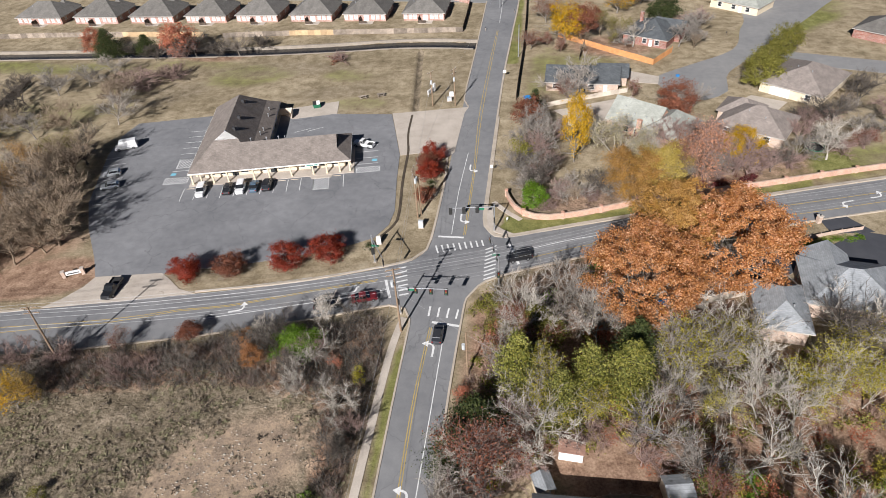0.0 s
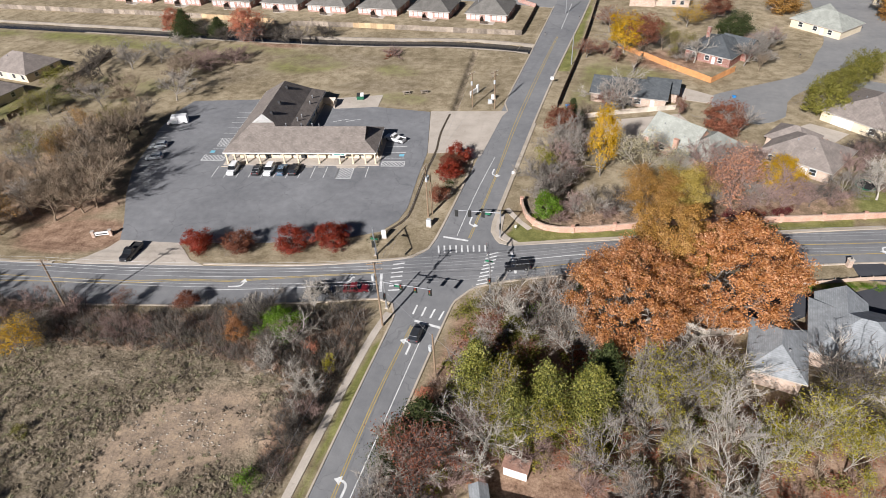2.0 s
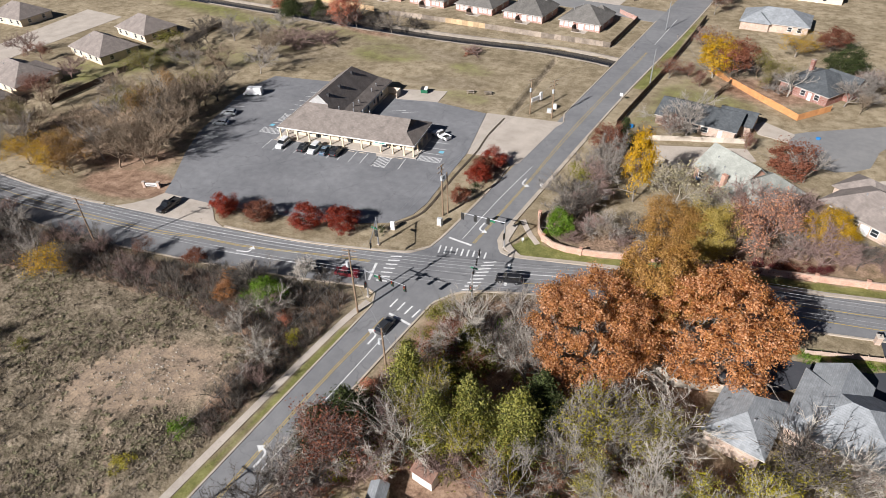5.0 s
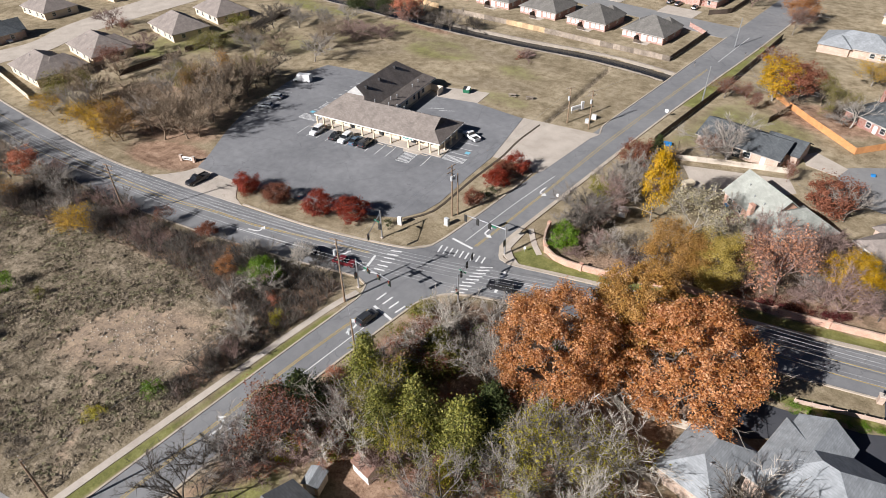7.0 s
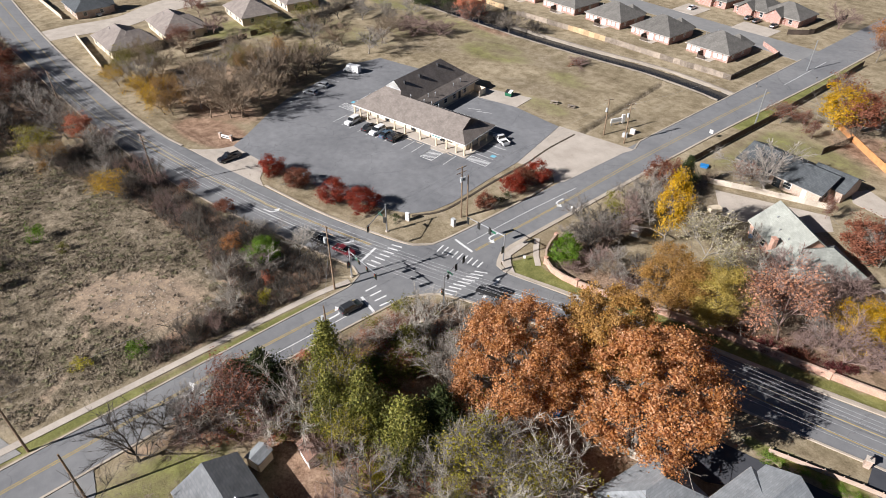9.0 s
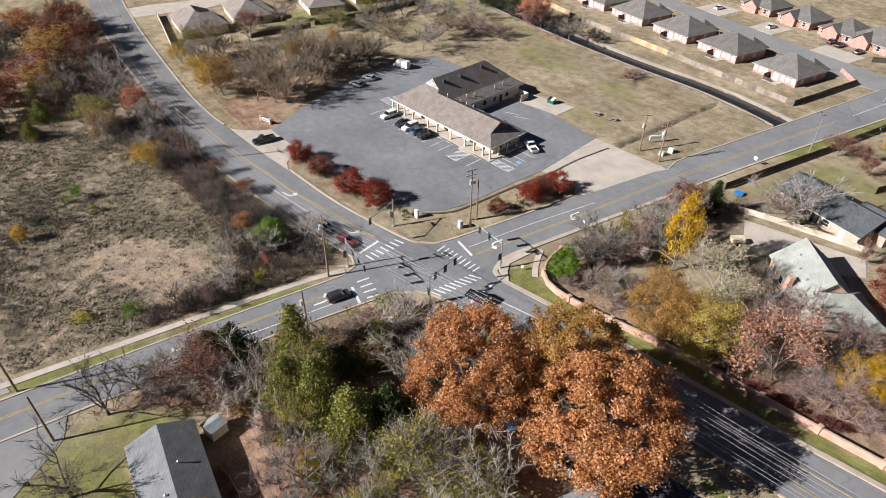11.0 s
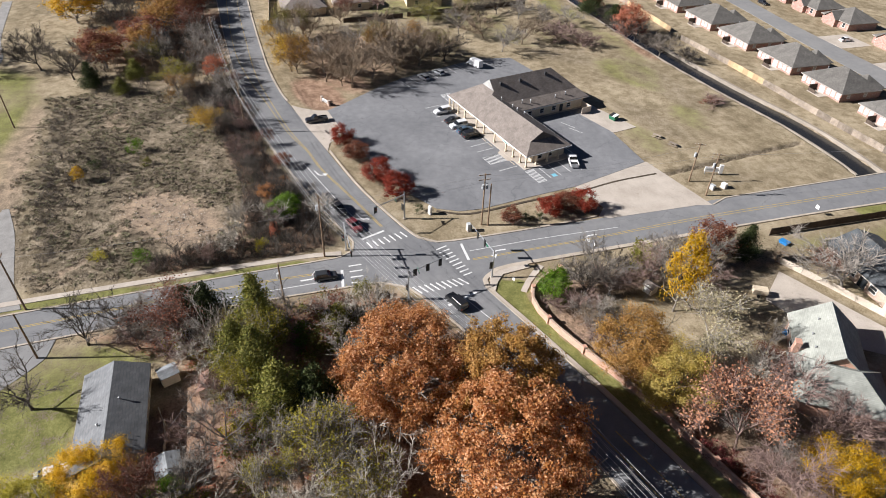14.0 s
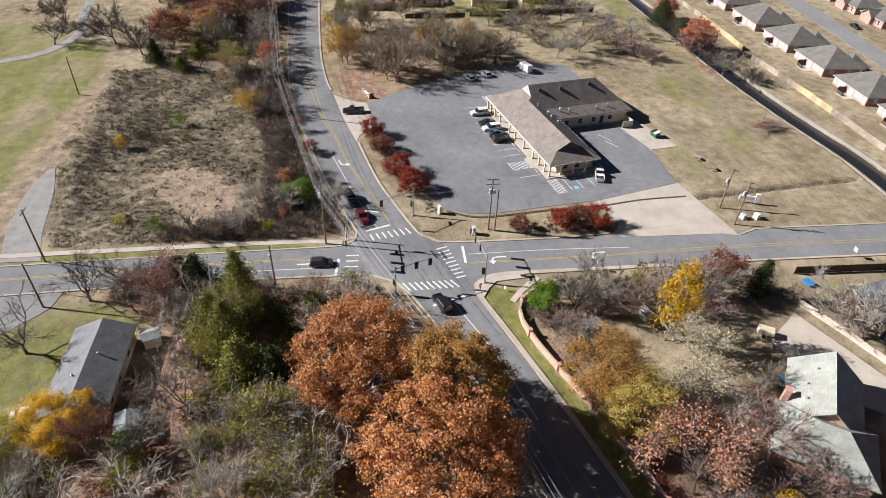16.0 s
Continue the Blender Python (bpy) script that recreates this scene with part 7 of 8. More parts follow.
for grp in (SWF, SWF2, FARSW, FARSW2):
    for x, y, h, w, kd, lf, lab in grp:
        low = h < 3.7
        tree(kd, x, y, h, w, lab, lf, M_BARKDARK if kd == "bare" else None, category="bush" if low else "tree", name="bush" if low else "tree", z=0.0)
far_kinds = (("leafy", L_BROWNRED, None, "broad russet tree beyond the field"), ("bare", None, M_BARK, "tall leafless tree beyond the field"), ("limbs", None, M_BARKDARK, "dark leafless tree beyond the field"), ("leafy", L_OCHRE, None, "ochre-leaved tree beyond the field"), ("bare", None, M_BARKDARK, "dark leafless tree beyond the field"), ("thinning", L_OLIVE, M_BARKWARM, "half-bare olive tree beyond the field"))
for i, (x, y) in enumerate(in_poly([(-110, 16), (-114, 40), (-130, 49), (-200, 50), (-200, 2), (-140, 2)], 26, 61, lambda x, y: math.hypot(x + 148, y - 33) > 9)):
    kd, lf, wd, lab = far_kinds[i % 6]
    tree(kd, x, y, random.uniform(8, 13.5), random.uniform(7, 10.5), lab, lf, wd)
STRIP = [(-104, 58), (-62, 64), (-36, 71), (-24, 74.5), (-22.6, 66), (-23, 40), (-27, 40), (-29, 56), (-45, 58), (-70, 54), (-92, 46), (-104, 44)]
for i, (x, y) in enumerate(in_poly(STRIP, 34, 15)):
    tree("bare" if i % 3 else "slim", x, y, random.uniform(4, 7), random.uniform(3.5, 6), "thin leafless sapling in the roadside thicket", None, (M_BARKMID, M_BARKPALE, M_BARKPINK, M_BARKDARK)[i % 4])


def places(poly, n, seed, h0, h1, w0, w1, keep=None, z=0.0):
    r = np.random.default_rng(seed)
    out = []
    for x, y in in_poly(poly, n, seed, keep):
        zz = z
        if z == "field":
            zz = -0.03 + 0.45 * max(0, min(1, noise.noise((x * 0.13, y * 0.13, 0)) + 0.25)) - 0.03
        out.append((x, y, r.uniform(h0, h1), r.uniform(w0, w1), zz))
    return out


scatter("thicket", P_SHRUB, places(STRIP, 420, 31, 1.6, 3.6, 2.0, 3.6, z="field"), M_BARKMID, "tangled leafless grey-brown roadside thicket", "thicket", 1)
scatter("thicket", P_SHRUB, places(STRIP, 560, 32, 1.2, 3.0, 1.8, 3.2, z="field"), M_BARKDARK, "tangled dark leafless roadside thicket", "thicket", 2)
scatter("thicket", P_SHRUB, places(STRIP, 200, 33, 1.2, 2.8, 1.6, 3.0, z="field"), M_BARKPINK, "tangled reddish leafless roadside thicket", "thicket", 3)


def BARE_PATCH(x, y):
    n1, n2 = noise.noise((x * 0.12, y * 0.12, 3)), noise.noise((x * 0.45, y * 0.45, 7))
    d = math.hypot((0.79 * (x + 40.5) + 0.62 * (y - 43)) / 14, (0.79 * (y - 43) - 0.62 * (x + 40.5)) / 8) + 0.35 * n1 + 0.35 * n2
    edge = min(x + 108, y - 9 - 0.28 * max(0, x + 60)) / 7 + 0.9 * n1 + 0.5 * n2
    mottle = 0.62 + 1.5 * noise.noise((x * 0.09, y * 0.09, 11)) + 0.7 * n2
    return random.random() < min(1.0, max(0.06, (d - 0.7) * 1.6)) * min(1.0, max(0.0, edge)) * min(1.0, max(0.12, mottle))


FIELD_IN = [(-108, 9), (-60, 9.5), (-23, 20), (-23, 66), (-45, 63), (-108, 54)]
M_WEED = surface("dead_weeds", (0.135, 0.108, 0.074), (0.31, 0.255, 0.182), 3, 0.3, 0.95, 0, vary=0.0)
M_WEEDGREEN = surface("grey_green_weeds", (0.12, 0.11, 0.06), (0.25, 0.23, 0.135), 3, 0.3, 0.95, 0)
M_WEEDDARK = surface("dark_dead_stalks", (0.07, 0.055, 0.04), (0.17, 0.135, 0.10), 3, 0.3, 0.95, 0)
scatter("weeds", P_HUMMOCK, places(FIELD_IN, 3800, 34, 0.15, 0.42, 0.4, 1.0, BARE_PATCH, "field"), M_WEED, "rough tussocks of dead brown weeds over the field", "weeds", 4)
scatter("weeds", P_HUMMOCK, places(FIELD_IN, 2000, 35, 0.15, 0.4, 0.4, 1.1, BARE_PATCH, "field"), M_WEEDGREEN, "grey green weeds over the field", "weeds", 5)
scatter("weeds", P_HUMMOCK, places(FIELD_IN, 800, 46, 0.2, 0.6, 0.4, 1.2, BARE_PATCH, "field"), M_WEEDDARK, "dark dead stalks over the field", "weeds", 14)
scatter("weeds", P_TUFT, places(FIELD_IN, 1800, 47, 0.12, 0.3, 0.4, 0.8, None, "field"), M_WEED, "thin dead grass over the field", "weeds", 15)
scatter("thicket", P_SHRUB, places([(-80, 24), (-70, 17), (-52, 15), (-46, 22), (-50, 30), (-70, 38)], 110, 36, 1.0, 2.2, 1.4, 2.6, z="field"), M_BARKDARK, "dark leafless bramble mounds in the field", "thicket", 6)
scatter("thicket", P_SHRUB, places([(-27, 20), (-44, 18), (-70, 14), (-96, 11.5), (-104, 13), (-104, 18), (-70, 17.5), (-44, 21.5), (-27, 24)], 170, 48, 0.7, 1.9, 1.2, 2.4, z="field"), M_BARKMID, "brown leafless brush along the field's edge", "thicket", 16)
scatter("undergrowth", P_SHRUB, places(SEWOOD, 210, 37, 1.2, 3.2, 2.0, 3.8, free), M_BARKWARM, "tangled tan undergrowth of the wood", "undergrowth", 7)
scatter("undergrowth", P_SHRUB, places(SEWOOD, 170, 38, 1.0, 3.0, 2.0, 3.6, free), M_BARKPINK, "tangled reddish undergrowth of the wood", "undergrowth", 8)
scatter("undergrowth", P_LEAFY, places(SEWOOD, 300, 39, 0.8, 2.0, 1.4, 3.0, free), L_OLIVE, "olive green undergrowth of the wood", "undergrowth", 9)
scatter("undergrowth", P_SHRUB, places([(-100, 85), (-106, 106), (-114, 124), (-124, 124), (-150, 98), (-150, 76), (-114, 75)], 60, 40, 1.0, 2.6, 2.0, 3.4), M_BARKWARM, "tan leafless undergrowth of the grove", "undergrowth", 10)
scatter("undergrowth", P_SHRUB, places([(-100, 46), (-104, 24), (-128, 12), (-175, 12), (-175, 48), (-130, 52)], 330, 41, 1.4, 3.4, 2.2, 4.0), M_BARKMID, "brown leafless undergrowth beyond the field", "undergrowth", 11)
scatter("fallen_leaves", P_FLAT, places([(-8, 26), (-8, 40), (0, 44), (2, 34), (14, 30), (12, 14), (-6, 14)], 170, 43, 0.04, 0.08, 0.7, 1.5), M_WEED, "fallen tan leaves scattered over the lawn", "fallen leaves", 13)
scatter("fallen_leaves", P_FLAT, places(SEWOOD, 800, 42, 0.1, 0.16, 1.2, 2.4), L_SALMON, "fallen russet leaves on the wood floor", "fallen leaves", 12)

# ---- vehicles ----
M_TYRE = surface("tyre_rubber", (0.015, 0.015, 0.016), (0.04, 0.04, 0.04), 8, 2, 0.85, 0.1, world_space=False)
M_RIM = paint("alloy_rim", (0.45, 0.46, 0.47), 0.3, 0.8, 0.2)
M_CARGLASS = paint("car_glass", (0.012, 0.014, 0.016), 0.05, 0, 0.3, 0.8)
M_LAMPRED = paint("tail_lamp", (0.3, 0.01, 0.01), 0.2)
M_LAMPCLEAR = paint("head_lamp", (0.7, 0.7, 0.68), 0.15)
CARPAINT = {n: paint("car_paint_" + n, c, 0.28, mt, 0.8) for n, c, mt in (("white", (0.78, 0.78, 0.77), 0), ("black", (0.012, 0.012, 0.014), 0), ("silver", (0.5, 0.52, 0.54), 0.4), ("red", (0.17, 0.012, 0.018), 0.1), ("charcoal", (0.04, 0.043, 0.048), 0.2), ("steel_blue", (0.10, 0.16, 0.22), 0.3), ("blue", (0.02, 0.16, 0.36), 0.1))}


def loft(rings):
    bm = bmesh.new()
    rows = [[bm.verts.new(p) for p in r] for r in rings]
    n = len(rows[0])
    for a, b in zip(rows[:-1], rows[1:]):
        for i in range(n):
            bm.faces.new((a[i], a[(i + 1) % n], b[(i + 1) % n], b[i]))
    bm.faces.new(rows[0][::-1])
    bm.faces.new(rows[-1])
    return bm


def ring(x, w, zb, zt, tuck=0.9):
    zm = zb + (zt - zb) * 0.62
    return [(x, -w * 0.94, zb), (x, -w, zb + 0.12), (x, -w, zm), (x, -w * tuck, zt), (x, w * tuck, zt), (x, w, zm), (x, w, zb + 0.12), (x, w * 0.94, zb)]


def car(kind, x, y, rz, colour, label, z=0.06, group=""):
    """A car that faces local +x: body, glass house, roof panel, lamps and four wheels."""
    pm = CARPAINT[colour]
    e = tagged(empty({"pickup": "pickup_truck", "van": "van"}.get(kind, "car"), x, y, z, rz), label, {"pickup": "pickup truck", "van": "van"}.get(kind, "car"), group)
    w, L_, zb = {"sedan": (0.9, 4.7, 0.22), "suv": (0.96, 4.8, 0.28), "pickup": (1.0, 5.7, 0.34), "van": (1.0, 5.6, 0.28), "hatch": (0.88, 4.2, 0.24)}[kind]
    h = L_ / 2
    deck = {"sedan": (0.62, 0.9, 0.92, 0.93, 0.92, 0.82, 0.6), "suv": (0.75, 1.02, 1.05, 1.05, 1.02, 0.98, 0.7), "pickup": (0.75, 0.8, 0.82, 1.12, 1.1, 1.08, 0.78), "van": (0.9, 1.15, 1.2, 1.2, 1.15, 1.0, 0.7), "hatch": (0.7, 0.92, 0.94, 0.94, 0.9, 0.82, 0.6)}[kind]
    fx = (-1, -0.95, -0.45, 0.0, 0.42, 0.88, 1)
    fw = (0.88, 0.97, 1, 1, 1, 0.95, 0.82)
    part("body", loft([ring(f * h, w * q, zb, t) for f, q, t in zip(fx, fw, deck)]), pm, e)
    cab = {"sedan": [(-0.72, 0.9, 0.9), (-0.38, 1.4, 0.74), (0.1, 1.42, 0.74), (0.42, 0.92, 0.88)], "suv": [(-0.97, 1.0, 0.9), (-0.86, 1.66, 0.78), (0.12, 1.7, 0.78), (0.44, 1.02, 0.9)], "pickup": [(-0.12, 1.1, 0.9), (-0.06, 1.78, 0.78), (0.2, 1.8, 0.78), (0.44, 1.1, 0.9)], "van": [(-0.99, 1.1, 0.95), (-0.97, 2.35, 0.86), (0.45, 2.35, 0.86), (0.72, 1.1, 0.92)], "hatch": [(-0.96, 0.92, 0.9), (-0.8, 1.42, 0.74), (0.12, 1.46, 0.74), (0.45, 0.9, 0.88)]}[kind]
    rings = []
    for f, t, q in cab:
        base = 0.9 if kind in ("sedan", "hatch") else 1.0
        t = max(t, base + 0.02)
        rings.append([(f * h, -w * 0.93, base - 0.1), (f * h, -w * q, t), (f * h, w * q, t), (f * h, w * 0.93, base - 0.1)])
    part("glass_cabin", loft(rings), pm if kind == "van" else M_CARGLASS, e)
    (fa, za, qa), (fb, zc, qb) = cab[1], cab[2]
    part("roof", box(bmesh.new(), fa * h - 0.05, fb * h + 0.08, -w * qa - 0.02, w * qa + 0.02, za - 0.06, zc + 0.05, 0.04), pm, e)
    for s in (-1, 1):
        for f in ((fa + 0.02), (fa + fb) / 2, fb):
            bm = rod(bmesh.new(), (f * h, s * w * qa * 0.99, za - 0.04), (f * h + (0.02 if f < fb else 0.35), s * w * 0.93, (0.9 if kind in ("sedan", "hatch") else 1.0)), 0.045, n=5)
            part("pillar", bm, pm, e)
    if kind == "van":
        part("windscreen", loft([[(0.73 * h, -w * 0.8, 1.16), (0.73 * h, w * 0.8, 1.16), (0.55 * h, w * 0.76, 2.0), (0.55 * h, -w * 0.76, 2.0)], [(0.75 * h, -w * 0.8, 1.18), (0.75 * h, w * 0.8, 1.18), (0.57 * h, w * 0.76, 2.02), (0.57 * h, -w * 0.76, 2.02)]]), M_CARGLASS, e)
    if kind == "pickup":
        bm = bmesh.new()
        for s in (-1, 1):
            box(bm, -h + 0.05, -0.1 * h, s * w * 0.96 - 0.06, s * w * 0.96 + 0.06, 0.75, 1.12, 0.02)
        box(bm, -h + 0.02, -h + 0.12, -w * 0.95, w * 0.95, 0.72, 1.1, 0.02)
        part("bed_sides", bm, pm, e)
        part("bed_liner", nb(-h + 0.14, -0.1 * h, -w * 0.88, w * 0.88, 0.8, 0.86), M_TYRE, e)
    wr = 0.36 if kind in ("pickup", "van", "suv") else 0.32
    for fxw in (-0.62, 0.64):
        for s in (-1, 1):
            wh = part("wheel", rod(bmesh.new(), (fxw * h, s * (w - 0.2), wr), (fxw * h, s * (w + 0.02), wr), wr, n=14), M_TYRE, e)
            part("rim", rod(bmesh.new(), (fxw * h, s * (w - 0.02), wr), (fxw * h, s * (w + 0.035), wr), wr * 0.62, wr * 0.5, n=10), M_RIM, wh)
    for s in (-1, 1):
        part("headlight", nb(h * 0.93, h * 0.995, s * w * 0.66 - 0.16, s * w * 0.66 + 0.16, deck[-1] - 0.12, deck[-1] + 0.04, 0.02), M_LAMPCLEAR, e)
        part("taillight", nb(-h * 1.0, -h * 0.95, s * w * 0.74 - 0.12, s * w * 0.74 + 0.12, deck[1] - 0.28, deck[1] - 0.08, 0.02), M_LAMPRED, e)
        part("mirror", nb(h * 0.36, h * 0.42, s * (w + 0.06) - 0.09, s * (w + 0.06) + 0.09, 1.0, 1.14, 0.02), pm, e)
    return e


PARKED = ((34.4, -3.2, "suv", "white", "white compact suv parked at the shop"), (28.4, -3.2, "sedan", "black", "black sedan parked at the shop"), (25.4, -3.4, "suv", "white", "white suv parked at the shop"), (22.4, -3.2, "sedan", "steel_blue", "blue grey sedan parked at the shop"), (19.4, -3.2, "suv", "black", "black suv parked at the shop"))
for u, v, kd, col, lab in PARKED:
    x, y = bl(u, v)
    car(kd, x, y, 90 + BROT - 180 + (180 if col == "white" else 0), col, lab, 0.05, "cars at the shop")
car("pickup", -41.0, 133.4, 165, "white", "white pickup truck parked beside the shop", 0.05)
car("van", -103.2, 130.0, 205, "white", "white panel van at the lot's edge", 0.05)
car("hatch", -99.8, 117.2, 204, "silver", "silver hatchback in the tree shade", 0.05)
car("hatch", -97.2, 111.8, 204, "silver", "pale silver hatchback in the tree shade", 0.05)
car("pickup", -76.6, 77.4, -86, "black", "black pickup truck waiting at the drive exit", 0.07)
car("sedan", -28.2, 78.5, 17, "red", "dark red sedan waiting at the stop line")
car("suv", -34.6, 76.4, 17, "black", "black suv waiting behind the red sedan")
car("hatch", -13.9, 70.6, 90, "charcoal", "dark hatchback waiting at the stop line")
car("suv", -1.2, 91.6, 200, "black", "black suv at the crossing's east side")
car("sedan", 16.3, 30.9, 100, "white", "white sedan parked in front of the low house", 0.0)
for x, y, rz, col in ((-50.4, 271.5, 90, "charcoal"), (-46.8, 270.6, 90, "black"), (-39.8, 270.0, 92, "black"), (-71, 266.5, 90, "white"), (-96, 268, 90, "white"), (-140, 268, 0, "black"), (-213, 87, 20, "white")):
    car("sedan", x, y, rz, col, col + " sedan parked in a driveway", 0.05)


# ---- poles, wires and signals ----
M_WIRE = surface("weathered_cable", (0.32, 0.32, 0.32), (0.5, 0.5, 0.5), 4, 1, 0.5, 0, metal=0.5)
M_SIGNAL = paint("signal_black", (0.02, 0.02, 0.018), 0.5, 0, 0.1)
M_PORCELAIN = paint("insulator", (0.45, 0.44, 0.42), 0.3)
M_TRANSF = paint("transformer_grey", (0.5, 0.52, 0.52), 0.5, 0, 0.1)


def utility_pole(x, y, h, arm_dir, label, arms=2, transformers=0, lean=(0, 0), material=None):
    e = tagged(empty("utility_pole", x, y, 0, arm_dir), label, "utility pole")
    part("pole", rod(bmesh.new(), (0, 0, -0.3), (lean[0], lean[1], h), 0.19, 0.12, 9), material or M_POLEWOOD, e)
    for k in range(arms):
        z = h - 0.35 - 1.1 * k
        c = part("crossarm", nb(-1.25, 1.25, 0.1, 0.22, z - 0.07, z + 0.07), M_POLEWOOD, e)
        c.location = (lean[0] * z / h, lean[1] * z / h, 0)
        for a in (-1.1, -0.4, 0.4, 1.1):
            part("insulator", rod(bmesh.new(), (a, 0.16, z + 0.07), (a, 0.16, z + 0.28), 0.06, 0.04, 6), M_PORCELAIN, c)
    for k in range(transformers):
        t = part("transformer", rod(bmesh.new(), (0.42 * (1 if k % 2 else -1), -0.25, h - 3.3), (0.42 * (1 if k % 2 else -1), -0.25, h - 2.3), 0.27, n=10), M_TRANSF, e)
    return e


def wire(a, b, sag, r=0.022, group="overhead wires"):
    """A hanging cable as a slender tube."""
    n = 14
    P = []
    for i in range(n + 1):
        t = i / n
        p = np.array(a) * (1 - t) + np.array(b) * t
        P.append(p - np.array((0, 0, sag * 4 * t * (1 - t))))
    cu = bpy.data.curves.new("power_line", "CURVE")
    cu.dimensions, cu.bevel_depth, cu.bevel_resolution = "3D", r, 0
    sp = cu.splines.new("POLY")
    sp.points.add(n)
    for k, p in enumerate(P):
        sp.points[k].co = (*p, 1)
    cu.materials.append(M_WIRE)
    o = new("power_line", cu)
    return tagged(o, "sagging grey overhead cable between utility poles", "cable", group)


utility_pole(-20.3, 71.3, 13.9, 20, "tall wooden utility pole at the corner with crossarms", 2, 1)
utility_pole(-75.8, 59.6, 13.4, 14, "leaning wooden utility pole by the main street", 2, 0, (0.9, -0.5))
utility_pole(-22.6, 103.8, 12.2, 90, "wooden utility pole with transformers beside the lot", 2, 2)
utility_pole(-22.1, 105.0, 10.0, 90, "second wooden pole beside the lot", 0, 0)
utility_pole(-26.8, 156.2, 9.8, 60, "wooden utility pole on the dry grass", 1, 1)
utility_pole(-20.6, 156.4, 10.6, 60, "pale wooden utility pole by the side street", 2, 1)
utility_pole(30.2, 94.2, 12.4, 18, "utility pole beside the oaks with transformer", 2, 2)
utility_pole(-8.2, 62.8, 9.6, 0, "short wooden pole at the wood's edge", 0, 1)
utility_pole(-18.8, 20.8, 11.5, 0, "dark wooden utility pole by the footpath", 1, 0)
utility_pole(-6.4, 24.8, 9.5, 0, "dark wooden pole on the street corner", 0, 0)
utility_pole(-90.6, 4.5, 10.5, 30, "wooden utility pole on the lawn", 1, 0)
utility_pole(-4.6, 191, 10, 0, "pale pole beside the side street", 0, 0, material=M_GALV)
utility_pole(-128, 53.5, 12.5, 8, "wooden utility pole by the main street", 2, 0)
for k, (da, z) in enumerate(((-1.1, 13.6), (-0.4, 13.6), (0.4, 13.6), (1.1, 13.6), (-0.9, 12.5), (0.9, 12.5), (0.1, 10.0), (0.0, 9.4))):
    oy = da
    wire((-20.3 - 0.3 * oy, 71.3 + oy, z), (-75.2 - 0.2 * oy, 59.2 + oy, z - 0.5), 1.0)
    wire((-75.2 - 0.2 * oy, 59.2 + oy, z - 0.5), (-128, 53.5 + oy, z - 1.2), 1.0)
    wire((-20.3 - 0.3 * oy, 71.3 + oy, z), (30.2 - 0.3 * oy, 94.2 + oy, z - 1.4), 1.1)
    wire((30.2 - 0.3 * oy, 94.2 + oy, z - 1.4), (88 - 0.3 * oy, 112 + oy, z - 1.4), 1.1)
utility_pole(88, 112, 12.4, 18, "wooden utility pole further up the main street", 2, 0)
for a, b, s in (((-20.3, 71.3, 12.3), (-22.6, 103.8, 11.8), 0.6), ((-20.3, 71.3, 10.5), (-22.6, 103.8, 10.4), 0.7), ((-22.6, 103.8, 11.8), (-20.6, 156.4, 10.2), 1.0), ((-22.6, 103.8, 10.2), (-26.8, 156.2, 9.2), 1.0), ((-20.6, 156.4, 10.2), (-13, 238, 9), 1.2), ((-8.2, 62.8, 9.2), (20, 47, 9), 0.8), ((-8.2, 62.8, 9.2), (-20.3, 71.3, 9.8), 0.3), ((-18.8, 20.8, 11), (-20.3, 71.3, 10.8), 0.8)):
    wire(a, b, s, 0.018)
utility_pole(-13.0, 238.4, 9.5, 0, "pale street pole at the far corner", 0, 0, material=M_GALV)


def signal_head(parent, x, y, z, rz):
    """A black three-lens signal that faces local -y."""
    bm = nb(-0.2, 0.2, -0.1, 0.16, -0.6, 0.6, 0.03)
    box(bm, -0.34, 0.34, 0.06, 0.1, -0.78, 0.78)
    hd = part("signal_head", bm, M_SIGNAL, parent, "black three-lens signal head")
    hd.matrix_basis = pose(x, y, z, 0, 0, rz)
    for k, c in enumerate((M_LAMPRED, M_AMBER, M_GREENLENS)):
        b2 = rod(bmesh.new(), (0, -0.1, 0.38 - 0.38 * k), (0, -0.13, 0.38 - 0.38 * k), 0.13, n=10)
        part("lens", b2, c, hd)


M_AMBER = paint("amber_lens", (0.25, 0.12, 0.01), 0.3)
M_GREENLENS = paint("green_lens", (0.01, 0.10, 0.06), 0.3)
M_STREETGREEN = paint("street_sign_green", (0.01, 0.16, 0.08), 0.5)


